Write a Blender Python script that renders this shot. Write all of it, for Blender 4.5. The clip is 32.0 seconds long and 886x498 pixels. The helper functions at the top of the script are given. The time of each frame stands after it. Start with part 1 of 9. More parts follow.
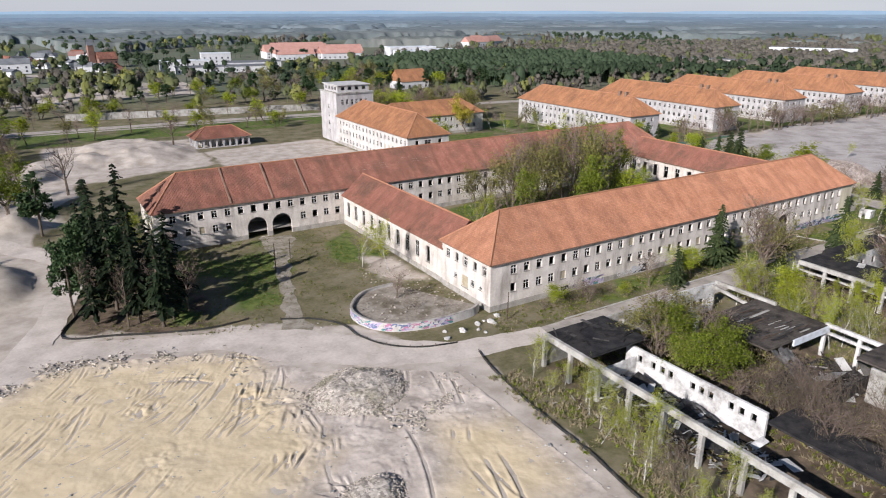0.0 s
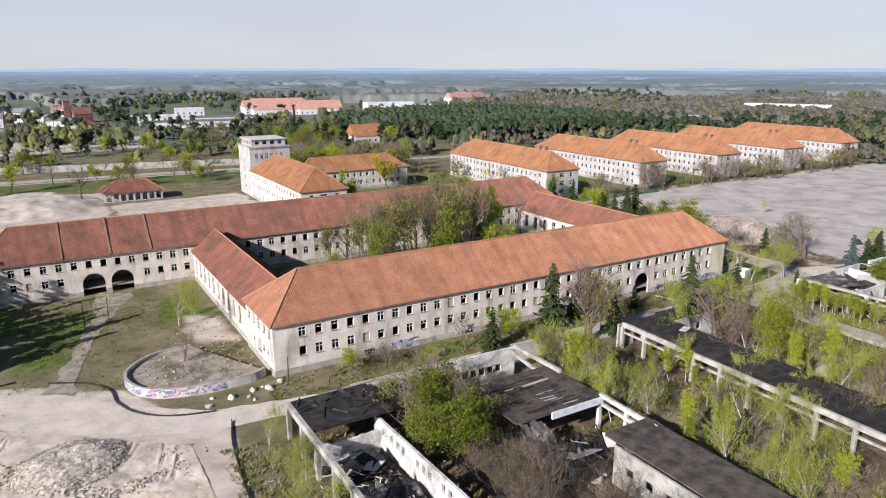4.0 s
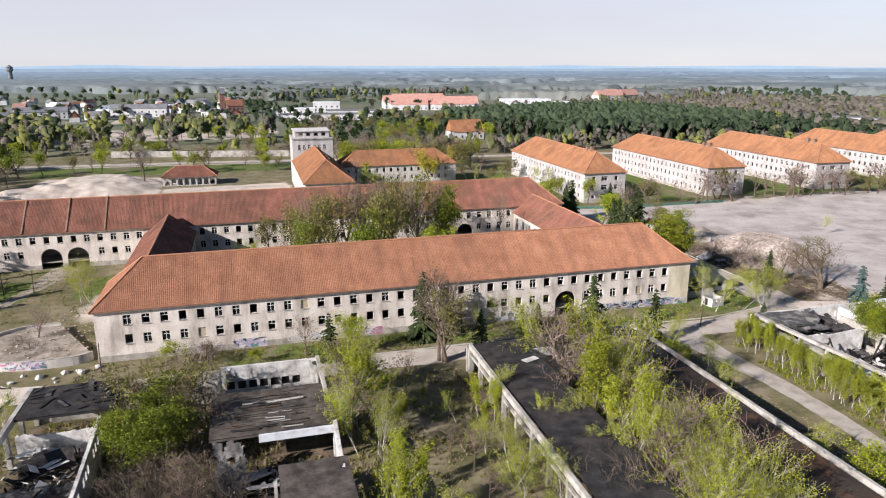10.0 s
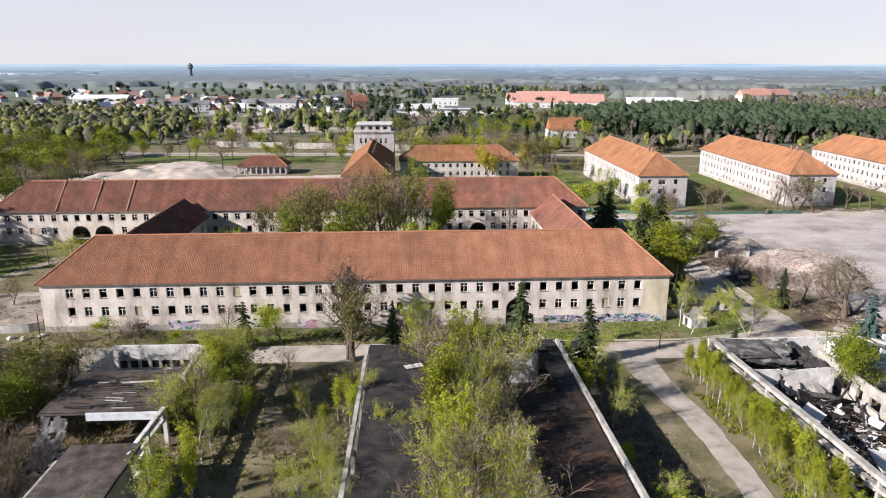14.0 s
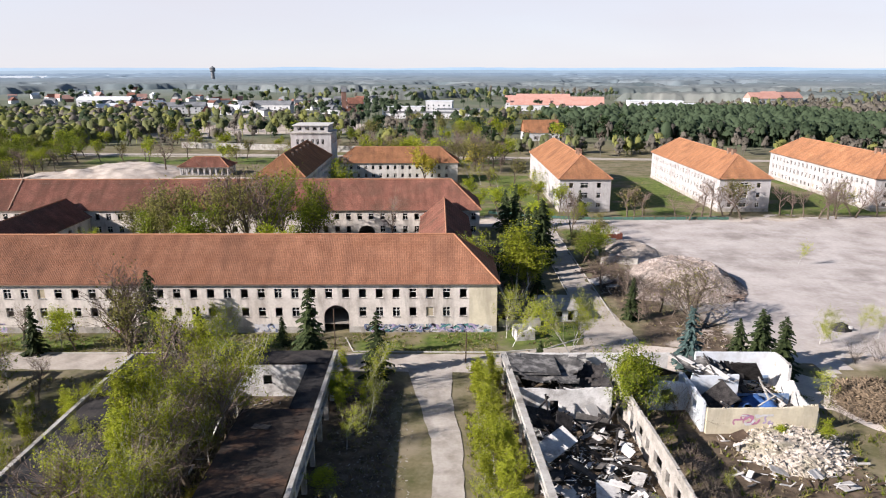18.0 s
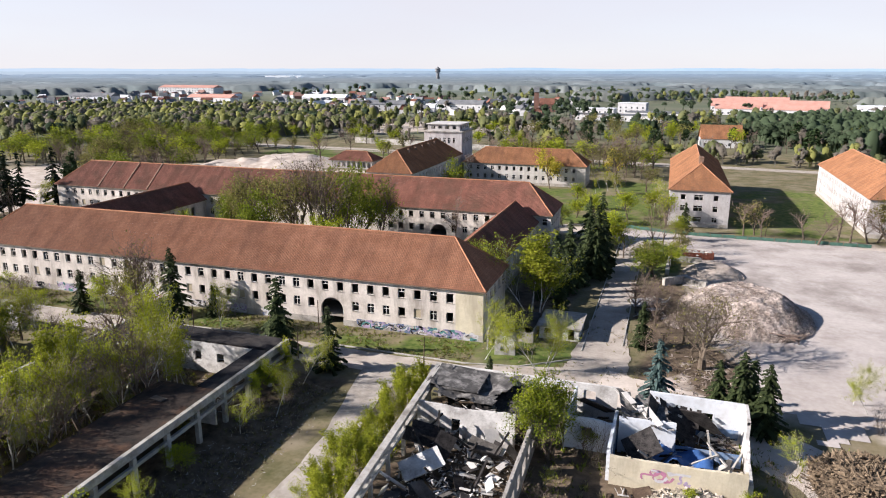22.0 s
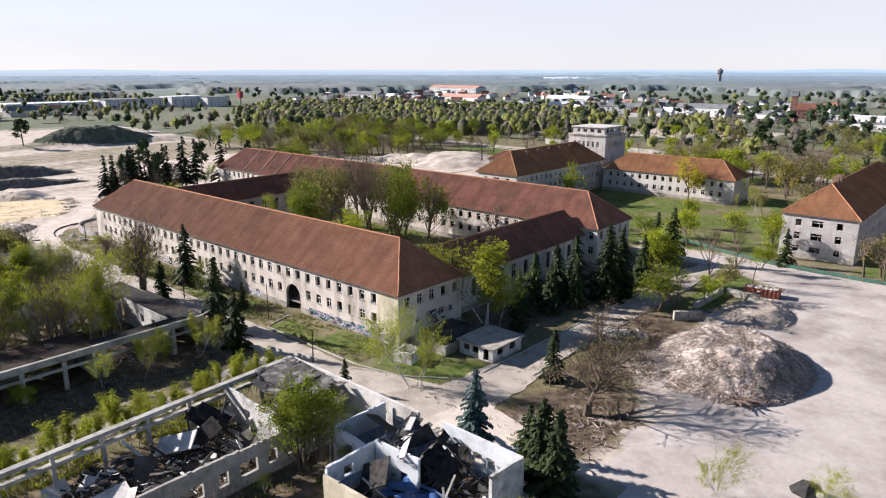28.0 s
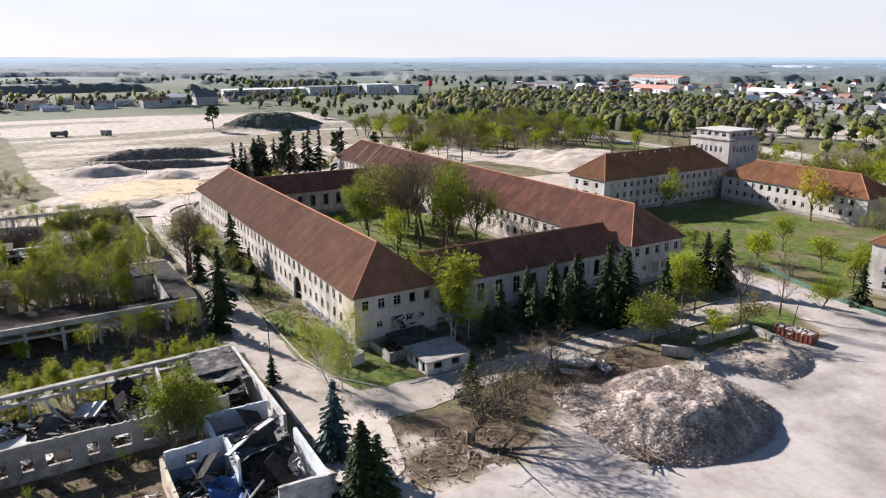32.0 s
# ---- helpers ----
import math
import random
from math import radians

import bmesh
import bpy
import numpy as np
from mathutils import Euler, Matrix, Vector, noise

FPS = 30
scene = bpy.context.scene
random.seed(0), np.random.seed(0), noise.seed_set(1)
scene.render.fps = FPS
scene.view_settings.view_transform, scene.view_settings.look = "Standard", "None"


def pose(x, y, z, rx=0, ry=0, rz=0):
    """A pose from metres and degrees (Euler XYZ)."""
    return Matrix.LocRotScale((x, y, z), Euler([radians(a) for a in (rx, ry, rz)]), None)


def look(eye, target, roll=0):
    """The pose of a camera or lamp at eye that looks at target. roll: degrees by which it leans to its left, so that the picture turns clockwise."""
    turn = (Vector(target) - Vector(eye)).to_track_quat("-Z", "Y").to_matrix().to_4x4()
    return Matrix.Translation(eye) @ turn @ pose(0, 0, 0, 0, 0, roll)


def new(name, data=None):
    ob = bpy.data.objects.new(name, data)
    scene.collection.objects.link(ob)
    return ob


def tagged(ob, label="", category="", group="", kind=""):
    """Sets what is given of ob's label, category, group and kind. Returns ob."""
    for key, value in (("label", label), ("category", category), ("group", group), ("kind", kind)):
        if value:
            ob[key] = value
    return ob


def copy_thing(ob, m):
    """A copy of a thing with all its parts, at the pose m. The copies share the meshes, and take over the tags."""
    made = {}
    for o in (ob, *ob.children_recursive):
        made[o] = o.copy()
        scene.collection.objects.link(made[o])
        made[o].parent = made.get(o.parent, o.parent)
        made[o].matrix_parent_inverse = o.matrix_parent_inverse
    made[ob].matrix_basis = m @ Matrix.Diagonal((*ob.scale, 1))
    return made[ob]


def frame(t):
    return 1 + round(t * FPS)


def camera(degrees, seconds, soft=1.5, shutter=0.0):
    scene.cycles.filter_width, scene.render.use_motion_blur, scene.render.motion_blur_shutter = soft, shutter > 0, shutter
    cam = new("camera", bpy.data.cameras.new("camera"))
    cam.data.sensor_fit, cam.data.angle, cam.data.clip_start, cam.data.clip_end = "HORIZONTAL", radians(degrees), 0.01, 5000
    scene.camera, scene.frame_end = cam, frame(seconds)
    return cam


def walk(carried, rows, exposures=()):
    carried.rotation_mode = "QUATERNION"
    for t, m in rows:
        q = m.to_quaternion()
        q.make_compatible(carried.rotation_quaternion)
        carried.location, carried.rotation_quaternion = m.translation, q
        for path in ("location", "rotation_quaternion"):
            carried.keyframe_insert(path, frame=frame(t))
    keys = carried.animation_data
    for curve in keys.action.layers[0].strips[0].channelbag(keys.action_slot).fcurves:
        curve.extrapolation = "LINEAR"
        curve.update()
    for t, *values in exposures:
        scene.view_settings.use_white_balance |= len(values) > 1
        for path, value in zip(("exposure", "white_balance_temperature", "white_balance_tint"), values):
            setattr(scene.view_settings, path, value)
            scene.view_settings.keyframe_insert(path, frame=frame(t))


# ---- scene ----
# ---- camera ----
cam = camera(65.6, 32.0, 1.05, 0.3)
PATH = [
    (0, (-64.20, -88.63, 50.13), (-14.52, -8.32, 17.24)),
    (0.5, (-59.93, -90.77, 50.12), (-10.23, -10.47, 17.24)),
    (1, (-55.62, -92.72, 50.06), (-5.88, -12.43, 17.20)),
    (1.5, (-51.20, -94.47, 50.26), (-1.12, -13.65, 19.28)),
    (2, (-46.82, -96.31, 49.93), (4.07, -14.01, 24.70)),
    (2.5, (-42.43, -97.99, 49.83), (8.42, -15.74, 24.36)),
    (3, (-38.00, -99.66, 49.73), (12.84, -17.44, 24.13)),
    (3.5, (-33.55, -101.28, 49.59), (17.29, -19.06, 24.01)),
    (5.5, (-15.40, -107.13, 48.97), (24.58, -19.12, 23.34)),
    (6, (-10.75, -108.52, 48.81), (27.60, -19.80, 23.16)),
    (6.5, (-6.10, -109.78, 48.76), (31.83, -20.89, 23.08)),
    (7, (-1.38, -110.94, 48.69), (36.52, -22.05, 22.98)),
    (7.5, (3.20, -112.01, 48.61), (39.60, -22.50, 22.84)),
    (8, (8.01, -113.06, 48.54), (41.12, -22.30, 22.73)),
    (8.5, (12.72, -113.99, 48.46), (43.87, -22.56, 22.58)),
    (9, (17.39, -114.83, 48.26), (46.55, -22.75, 22.38)),
    (9.5, (22.22, -115.47, 48.01), (49.64, -22.85, 22.13)),
    (10, (27.00, -115.95, 47.74), (53.12, -22.95, 21.86)),
    (10.5, (31.74, -116.30, 47.45), (56.84, -23.03, 21.58)),
    (11, (36.53, -116.55, 47.18), (57.58, -22.27, 21.34)),
    (11.5, (41.29, -116.79, 46.97), (57.93, -21.64, 21.11)),
    (12, (46.04, -116.91, 46.73), (57.78, -21.04, 20.84)),
    (12.5, (50.81, -116.98, 46.57), (59.98, -20.83, 20.66)),
    (13, (55.51, -116.97, 46.38), (62.88, -20.68, 20.43)),
    (13.5, (60.25, -116.81, 46.18), (66.00, -20.42, 20.19)),
    (14, (65.00, -116.62, 46.02), (69.98, -20.20, 19.97)),
    (14.5, (69.69, -116.42, 45.82), (73.95, -19.97, 19.76)),
    (16.5, (88.17, -114.01, 44.73), (89.28, -17.44, 18.79)),
    (17, (92.87, -113.30, 44.62), (93.54, -16.73, 18.66)),
    (17.5, (97.54, -112.42, 44.67), (98.22, -15.84, 18.75)),
    (18, (102.28, -111.38, 44.60), (102.97, -14.71, 19.02)),
    (18.5, (106.95, -110.35, 44.62), (107.52, -13.68, 19.04)),
    (19, (111.59, -109.42, 44.53), (107.78, -12.83, 18.92)),
    (19.5, (116.33, -108.70, 44.47), (107.70, -12.43, 18.83)),
    (20, (121.11, -108.01, 44.48), (107.71, -12.30, 18.79)),
    (20.5, (125.85, -107.21, 44.52), (107.55, -12.32, 18.82)),
    (21, (130.48, -106.08, 44.43), (107.98, -12.08, 18.79)),
    (21.5, (135.05, -104.57, 44.33), (108.66, -11.56, 18.78)),
    (22, (139.24, -102.83, 44.19), (109.17, -10.92, 18.72)),
    (22.5, (143.57, -100.88, 44.02), (109.48, -10.36, 18.63)),
    (23, (147.88, -98.96, 43.87), (109.65, -10.10, 18.51)),
    (23.5, (152.23, -97.16, 43.77), (109.98, -10.14, 18.42)),
    (24, (156.48, -95.30, 43.74), (110.63, -10.13, 18.36)),
    (24.5, (160.70, -93.24, 43.72), (111.55, -9.94, 18.32)),
    (25, (164.72, -90.97, 43.68), (112.49, -9.56, 18.29)),
    (25.5, (168.62, -88.35, 43.57), (113.48, -8.88, 18.19)),
    (27.5, (182.75, -75.96, 43.57), (120.80, -1.65, 18.25)),
    (28, (185.93, -72.58, 43.54), (122.16, 0.19, 18.28)),
    (28.5, (189.20, -68.93, 43.73), (122.05, 0.74, 18.50)),
    (29, (192.40, -65.21, 44.09), (120.89, -0.02, 18.87)),
    (29.5, (195.64, -61.42, 44.59), (118.37, -3.15, 19.40)),
    (30, (198.86, -57.44, 45.10), (118.29, -3.82, 19.92)),
    (30.5, (201.89, -53.65, 45.56), (120.90, -0.66, 20.41)),
    (31, (204.79, -49.88, 46.05), (123.26, 2.29, 20.92)),
    (31.5, (207.63, -46.05, 46.54), (125.56, 4.90, 20.70)),
    (32, (210.33, -42.16, 46.94), (128.13, 7.99, 19.96)),
]
walk(cam, [(t, look(eye, target)) for t, eye, target in PATH], [(0.0, 0.58, 5900, 13), (4.5, 0.80, 6060, 14), (9.0, 0.95, 6180, 14.5), (17.0, 1.11, 6230, 15), (25.0, 1.19, 6260, 15), (32.0, 1.19, 6230, 14.5)])

# ---- sky, sun, exposure ----
SUN_DIR = Vector((-0.83, -0.335, 0.45)).normalized()
world = bpy.data.worlds.new("sky")
scene.world = world
world.use_nodes = True
wn = world.node_tree
wn.nodes.clear()
sky = wn.nodes.new("ShaderNodeTexSky")
sky.sky_type, sky.sun_disc = "NISHITA", False
sky.sun_elevation = math.asin(SUN_DIR.z)
sky.sun_rotation = math.atan2(SUN_DIR.x, SUN_DIR.y)
sky.air_density, sky.dust_density, sky.ozone_density = 0.8, 0.2, 2.0
wtc = wn.nodes.new("ShaderNodeTexCoord")
wmap = wn.nodes.new("ShaderNodeMapping")
wmap.inputs["Scale"].default_value = (1.0, 1.0, 4.5)
wno = wn.nodes.new("ShaderNodeTexNoise")
wno.inputs["Scale"].default_value, wno.inputs["Detail"].default_value = 2.2, 6.0
wrmp = wn.nodes.new("ShaderNodeMapRange")
wrmp.inputs["From Min"].default_value, wrmp.inputs["From Max"].default_value = 0.3, 0.75
wrmp.inputs["To Min"].default_value, wrmp.inputs["To Max"].default_value = 0.84, 0.97
wmix = wn.nodes.new("ShaderNodeMix")
wmix.data_type = "RGBA"
wmix.inputs["B"].default_value = (3.66, 3.6, 3.7, 1)
wbg = wn.nodes.new("ShaderNodeBackground")
wdim = wn.nodes.new("ShaderNodeMapRange")
wdim.inputs["From Min"].default_value, wdim.inputs["From Max"].default_value = 0.11, 0.3
wdim.inputs["To Min"].default_value, wdim.inputs["To Max"].default_value = 0.1, 0.05
wout = wn.nodes.new("ShaderNodeOutputWorld")
wn.links.new(wtc.outputs["Generated"], wmap.inputs["Vector"])
wn.links.new(wmap.outputs["Vector"], wno.inputs["Vector"])
wn.links.new(wno.outputs["Fac"], wrmp.inputs["Value"])
wsep = wn.nodes.new("ShaderNodeSeparateXYZ")
wfall = wn.nodes.new("ShaderNodeMapRange")
wfall.inputs["From Min"].default_value, wfall.inputs["From Max"].default_value = 0.10, 0.17
wfall.inputs["To Min"].default_value, wfall.inputs["To Max"].default_value = 1.0, 0.0
wmul = wn.nodes.new("ShaderNodeMath")
wmul.operation = "MULTIPLY"
wn.links.new(wtc.outputs["Generated"], wsep.inputs["Vector"])
wn.links.new(wsep.outputs["Z"], wfall.inputs["Value"])
wn.links.new(wsep.outputs["Z"], wdim.inputs["Value"])
wn.links.new(wdim.outputs["Result"], wbg.inputs["Strength"])
wn.links.new(wrmp.outputs["Result"], wmul.inputs[0])
wn.links.new(wfall.outputs["Result"], wmul.inputs[1])
wn.links.new(wmul.outputs["Value"], wmix.inputs["Factor"])
wn.links.new(sky.outputs["Color"], wmix.inputs["A"])
wn.links.new(wmix.outputs["Result"], wbg.inputs["Color"])
wn.links.new(wbg.outputs["Background"], wout.inputs["Surface"])

sun = new("sun", bpy.data.lights.new("sun", "SUN"))
sun.data.energy, sun.data.angle, sun.data.color = 5.0, radians(0.6), (1.0, 0.93, 0.85)
sun.rotation_euler = SUN_DIR.to_track_quat("Z", "Y").to_euler()

# ---- materials ----
def material(name, col_a, col_b, rough=0.85, scale=1.0, fine=12.0, bump=0.2, dirt=None, dirt_scale=0.25, dirt_amount=0.5, metal=0.0, streak=False, spec=0.12, island=0.0, rough_diffuse=0.0):
    """A surface with two scales of mottling, an optional layer of dirt with its own shape, and fine relief."""
    m = bpy.data.materials.new(name)
    m.use_nodes = True
    nt = m.node_tree
    n, l = nt.nodes, nt.links
    bsdf = n["Principled BSDF"]
    bsdf.inputs["Roughness"].default_value = rough
    bsdf.inputs["Diffuse Roughness"].default_value = rough_diffuse
    bsdf.inputs["Metallic"].default_value = metal
    bsdf.inputs["Specular IOR Level"].default_value = spec
    tc = n.new("ShaderNodeTexCoord")
    geo = n.new("ShaderNodeNewGeometry")
    big = n.new("ShaderNodeTexNoise")
    big.inputs["Scale"].default_value, big.inputs["Detail"].default_value = scale, 4.0
    small = n.new("ShaderNodeTexNoise")
    small.inputs["Scale"].default_value, small.inputs["Detail"].default_value = fine, 3.0
    l.new(geo.outputs["Position"], big.inputs["Vector"])
    l.new(geo.outputs["Position"], small.inputs["Vector"])
    add = n.new("ShaderNodeMath")
    add.operation = "MULTIPLY_ADD"
    add.inputs[1].default_value = 0.45
    l.new(small.outputs["Fac"], add.inputs[0])
    l.new(big.outputs["Fac"], add.inputs[2])
    rng = n.new("ShaderNodeMapRange")
    rng.inputs["From Min"].default_value, rng.inputs["From Max"].default_value = 0.5, 0.95
    l.new(add.outputs["Value"], rng.inputs["Value"])
    mix = n.new("ShaderNodeMix")
    mix.data_type = "RGBA"
    mix.inputs["A"].default_value, mix.inputs["B"].default_value = (*col_a, 1), (*col_b, 1)
    l.new(rng.outputs["Result"], mix.inputs["Factor"])
    col = mix.outputs["Result"]
    if dirt:
        dn = n.new("ShaderNodeTexNoise")
        dn.inputs["Scale"].default_value, dn.inputs["Detail"].default_value = dirt_scale, 7.0
        dn.inputs["Roughness"].default_value = 0.65
        mp = n.new("ShaderNodeMapping")
        mp.inputs["Scale"].default_value = (1, 1, 0.22) if streak else (1, 1, 1)
        l.new(geo.outputs["Position"], mp.inputs["Vector"])
        l.new(mp.outputs["Vector"], dn.inputs["Vector"])
        dr = n.new("ShaderNodeMapRange")
        dr.inputs["From Min"].default_value, dr.inputs["From Max"].default_value = 0.48, 0.68
        dr.inputs["To Max"].default_value = dirt_amount
        l.new(dn.outputs["Fac"], dr.inputs["Value"])
        dm = n.new("ShaderNodeMix")
        dm.data_type = "RGBA"
        dm.inputs["B"].default_value = (*dirt, 1)
        l.new(col, dm.inputs["A"])
        l.new(dr.outputs["Result"], dm.inputs["Factor"])
        col = dm.outputs["Result"]
    if island:
        hv = n.new("ShaderNodeHueSaturation")
        ir = n.new("ShaderNodeMapRange")
        ir.inputs["To Min"].default_value, ir.inputs["To Max"].default_value = 1 - island, 1 + island
        l.new(geo.outputs["Random Per Island"], ir.inputs["Value"])
        l.new(ir.outputs["Result"], hv.inputs["Value"])
        l.new(col, hv.inputs["Color"])
        col = hv.outputs["Color"]
    l.new(col, bsdf.inputs["Base Color"])
    if bump:
        bp = n.new("ShaderNodeBump")
        bp.inputs["Strength"].default_value, bp.inputs["Distance"].default_value = bump, 0.05
        l.new(small.outputs["Fac"], bp.inputs["Height"])
        l.new(bp.outputs["Normal"], bsdf.inputs["Normal"])
    return m


def roof_material(name, col_a, col_b, moss, moss_amount=0.4, stain=0.25):
    """Clay tiles in courses, from the roof's own running and sloping measure."""
    m = material(name, col_a, col_b, 0.9, 0.35, 5.0, 0.0, moss, 0.16, moss_amount, spec=0.08, rough_diffuse=0.9)
    nt = m.node_tree
    n, l = nt.nodes, nt.links
    bsdf = n["Principled BSDF"]
    col = bsdf.inputs["Base Color"].links[0].from_socket
    uv = n.new("ShaderNodeUVMap")
    br = n.new("ShaderNodeTexBrick")
    br.inputs["Scale"].default_value = 1.0
    br.inputs["Brick Width"].default_value, br.inputs["Row Height"].default_value = 0.3, 0.35
    br.inputs["Mortar Size"].default_value = 0.03
    br.inputs["Color1"].default_value, br.inputs["Color2"].default_value = (0.72, 0.72, 0.72, 1), (1.28, 1.25, 1.2, 1)
    br.inputs["Mortar"].default_value = (0.5, 0.5, 0.5, 1)
    l.new(uv.outputs["UV"], br.inputs["Vector"])
    mul = n.new("ShaderNodeMix")
    mul.data_type, mul.blend_type = "RGBA", "MULTIPLY"
    mul.inputs["Factor"].default_value = 0.5
    l.new(col, mul.inputs["A"])
    l.new(br.outputs["Color"], mul.inputs["B"])
    # weather streaks down the slope
    mp = n.new("ShaderNodeMapping")
    mp.inputs["Scale"].default_value = (0.55, 0.07, 1)
    l.new(uv.outputs["UV"], mp.inputs["Vector"])
    sn = n.new("ShaderNodeTexNoise")
    sn.inputs["Scale"].default_value, sn.inputs["Detail"].default_value = 1.0, 8.0
    l.new(mp.outputs["Vector"], sn.inputs["Vector"])
    sr = n.new("ShaderNodeMapRange")
    sr.inputs["From Min"].default_value, sr.inputs["From Max"].default_value = 0.42, 0.72
    sr.inputs["To Max"].default_value = stain
    l.new(sn.outputs["Fac"], sr.inputs["Value"])
    sm = n.new("ShaderNodeMix")
    sm.data_type = "RGBA"
    sm.inputs["B"].default_value = (0.12, 0.065, 0.045, 1)
    l.new(mul.outputs["Result"], sm.inputs["A"])
    l.new(sr.outputs["Result"], sm.inputs["Factor"])
    l.new(sm.outputs["Result"], bsdf.inputs["Base Color"])
    bp = n.new("ShaderNodeBump")
    bp.inputs["Strength"].default_value, bp.inputs["Distance"].default_value = 0.35, 0.03
    l.new(br.outputs["Fac"], bp.inputs["Height"])
    bp.invert = True
    l.new(bp.outputs["Normal"], bsdf.inputs["Normal"])
    return m


def leaf_material(name, col_a, col_b, light=0.35):
    """Leaves: varied from clump to clump, letting some light through."""
    m = bpy.data.materials.new(name)
    m.use_nodes = True
    n, l = m.node_tree.nodes, m.node_tree.links
    bsdf, out = n["Principled BSDF"], n["Material Output"]
    geo, info = n.new("ShaderNodeNewGeometry"), n.new("ShaderNodeObjectInfo")
    mix = n.new("ShaderNodeMix")
    mix.data_type = "RGBA"
    mix.inputs["A"].default_value, mix.inputs["B"].default_value = (*col_a, 1), (*col_b, 1)
    l.new(geo.outputs["Random Per Island"], mix.inputs["Factor"])
    hv = n.new("ShaderNodeHueSaturation")
    r1 = n.new("ShaderNodeMapRange")
    r1.inputs["To Min"].default_value, r1.inputs["To Max"].default_value = 0.72, 1.25
    l.new(info.outputs["Random"], r1.inputs["Value"])
    l.new(r1.outputs["Result"], hv.inputs["Value"])
    l.new(mix.outputs["Result"], hv.inputs["Color"])
    l.new(hv.outputs["Color"], bsdf.inputs["Base Color"])
    bsdf.inputs["Roughness"].default_value = 0.6
    bsdf.inputs["Specular IOR Level"].default_value = 0.06
    tr = n.new("ShaderNodeBsdfTranslucent")
    l.new(hv.outputs["Color"], tr.inputs["Color"])
    ms = n.new("ShaderNodeMixShader")
    ms.inputs["Fac"].default_value = light
    l.new(bsdf.outputs["BSDF"], ms.inputs[1])
    l.new(tr.outputs["BSDF"], ms.inputs[2])
    l.new(ms.outputs["Shader"], out.inputs["Surface"])
    return m


M = {}
M["plaster"] = material("weathered_plaster", (0.47, 0.415, 0.36), (0.68, 0.62, 0.555), 0.9, 0.35, 3.0, 0.25, (0.20, 0.17, 0.142), 0.55, 0.65, streak=True)
M["plaster_white"] = material("pale_plaster", (0.335, 0.312, 0.3), (0.49, 0.468, 0.452), 0.9, 0.3, 2.5, 0.2, (0.26, 0.23, 0.21), 0.55, 0.65, streak=True)
M["plaster_grey"] = material("grey_plaster", (0.40, 0.375, 0.34), (0.58, 0.55, 0.51), 0.9, 0.3, 2.5, 0.2, (0.25, 0.22, 0.2), 0.5, 0.5, streak=True)
M["plinth"] = material("plinth_render", (0.28, 0.255, 0.22), (0.42, 0.39, 0.35), 0.92, 0.7, 4.0, 0.4, (0.13, 0.12, 0.1), 0.6, 0.6)
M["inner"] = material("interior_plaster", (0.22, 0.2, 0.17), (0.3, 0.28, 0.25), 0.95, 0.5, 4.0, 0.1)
M["roof_a"] = roof_material("clay_tiles_orange", (0.308, 0.144, 0.083), (0.42, 0.206, 0.124), (0.20, 0.10, 0.065), 0.45, 0.4)
M["roof_b"] = roof_material("clay_tiles_red_brown", (0.24, 0.105, 0.075), (0.36, 0.165, 0.118), (0.12, 0.085, 0.06), 0.65, 0.6)
M["roof_h"] = roof_material("clay_tiles_bright", (0.275, 0.13, 0.066), (0.385, 0.188, 0.096), (0.17, 0.09, 0.052), 0.55, 0.45)
# browner tile, darkened further for the shade on the links' east slopes
M["roof_c"] = roof_material("clay_tiles_dark_brown", (0.19, 0.082, 0.058), (0.29, 0.132, 0.094), (0.085, 0.062, 0.045), 0.7, 0.6)
M["cream"] = material("cream_plaster", (0.50, 0.44, 0.32), (0.62, 0.56, 0.42), 0.9, 0.6, 4.0, 0.25, (0.30, 0.26, 0.2), 0.5, 0.6, streak=True)
M["cap"] = material("ridge_tile", (0.29, 0.135, 0.075), (0.40, 0.2, 0.115), 0.85, 0.8, 6.0, 0.3)
# dark brown carries the eave's shadow line on soffits; also chimneys, vents, posts
M["brown_trim"] = material("brown_trim_eave_shade", (0.16, 0.1, 0.07), (0.26, 0.17, 0.12), 0.7, 1.0, 6.0, 0.2)
M["frame"] = material("peeling_white_frame", (0.55, 0.52, 0.47), (0.75, 0.73, 0.69), 0.6, 2.0, 8.0, 0.1)
M["board"] = material("window_board", (0.30, 0.25, 0.16), (0.42, 0.36, 0.26), 0.9, 1.0, 8.0, 0.2)
M["dark_wood"] = material("dark_wood", (0.05, 0.035, 0.025), (0.12, 0.085, 0.06), 0.85, 1.0, 8.0, 0.3)
M["concrete"] = material("weathered_concrete", (0.30, 0.283, 0.25), (0.47, 0.447, 0.405), 0.9, 0.6, 5.0, 0.35, (0.15, 0.13, 0.105), 0.5, 0.75)
M["whitewash"] = material("whitewashed_masonry", (0.43, 0.41, 0.382), (0.67, 0.655, 0.625), 0.9, 0.6, 4.0, 0.3, (0.16, 0.14, 0.125), 0.55, 0.75)
M["ragged_felt"] = material("torn_felt", (0.05, 0.048, 0.046), (0.10, 0.095, 0.09), 0.95, 0.8, 5.0, 0.4, (0.42, 0.4, 0.37), 0.6, 0.6)
M["slab_pale"] = material("pale_roof_slab", (0.42, 0.40, 0.37), (0.56, 0.54, 0.51), 0.9, 0.5, 4.0, 0.3)
M["tar"] = material("tar_paper", (0.016, 0.015, 0.016), (0.045, 0.043, 0.042), 0.9, 0.6, 5.0, 0.4, (0.065, 0.055, 0.048), 0.3, 0.6)
g = bpy.data.materials.new("dusty_glass")
g.use_nodes = True
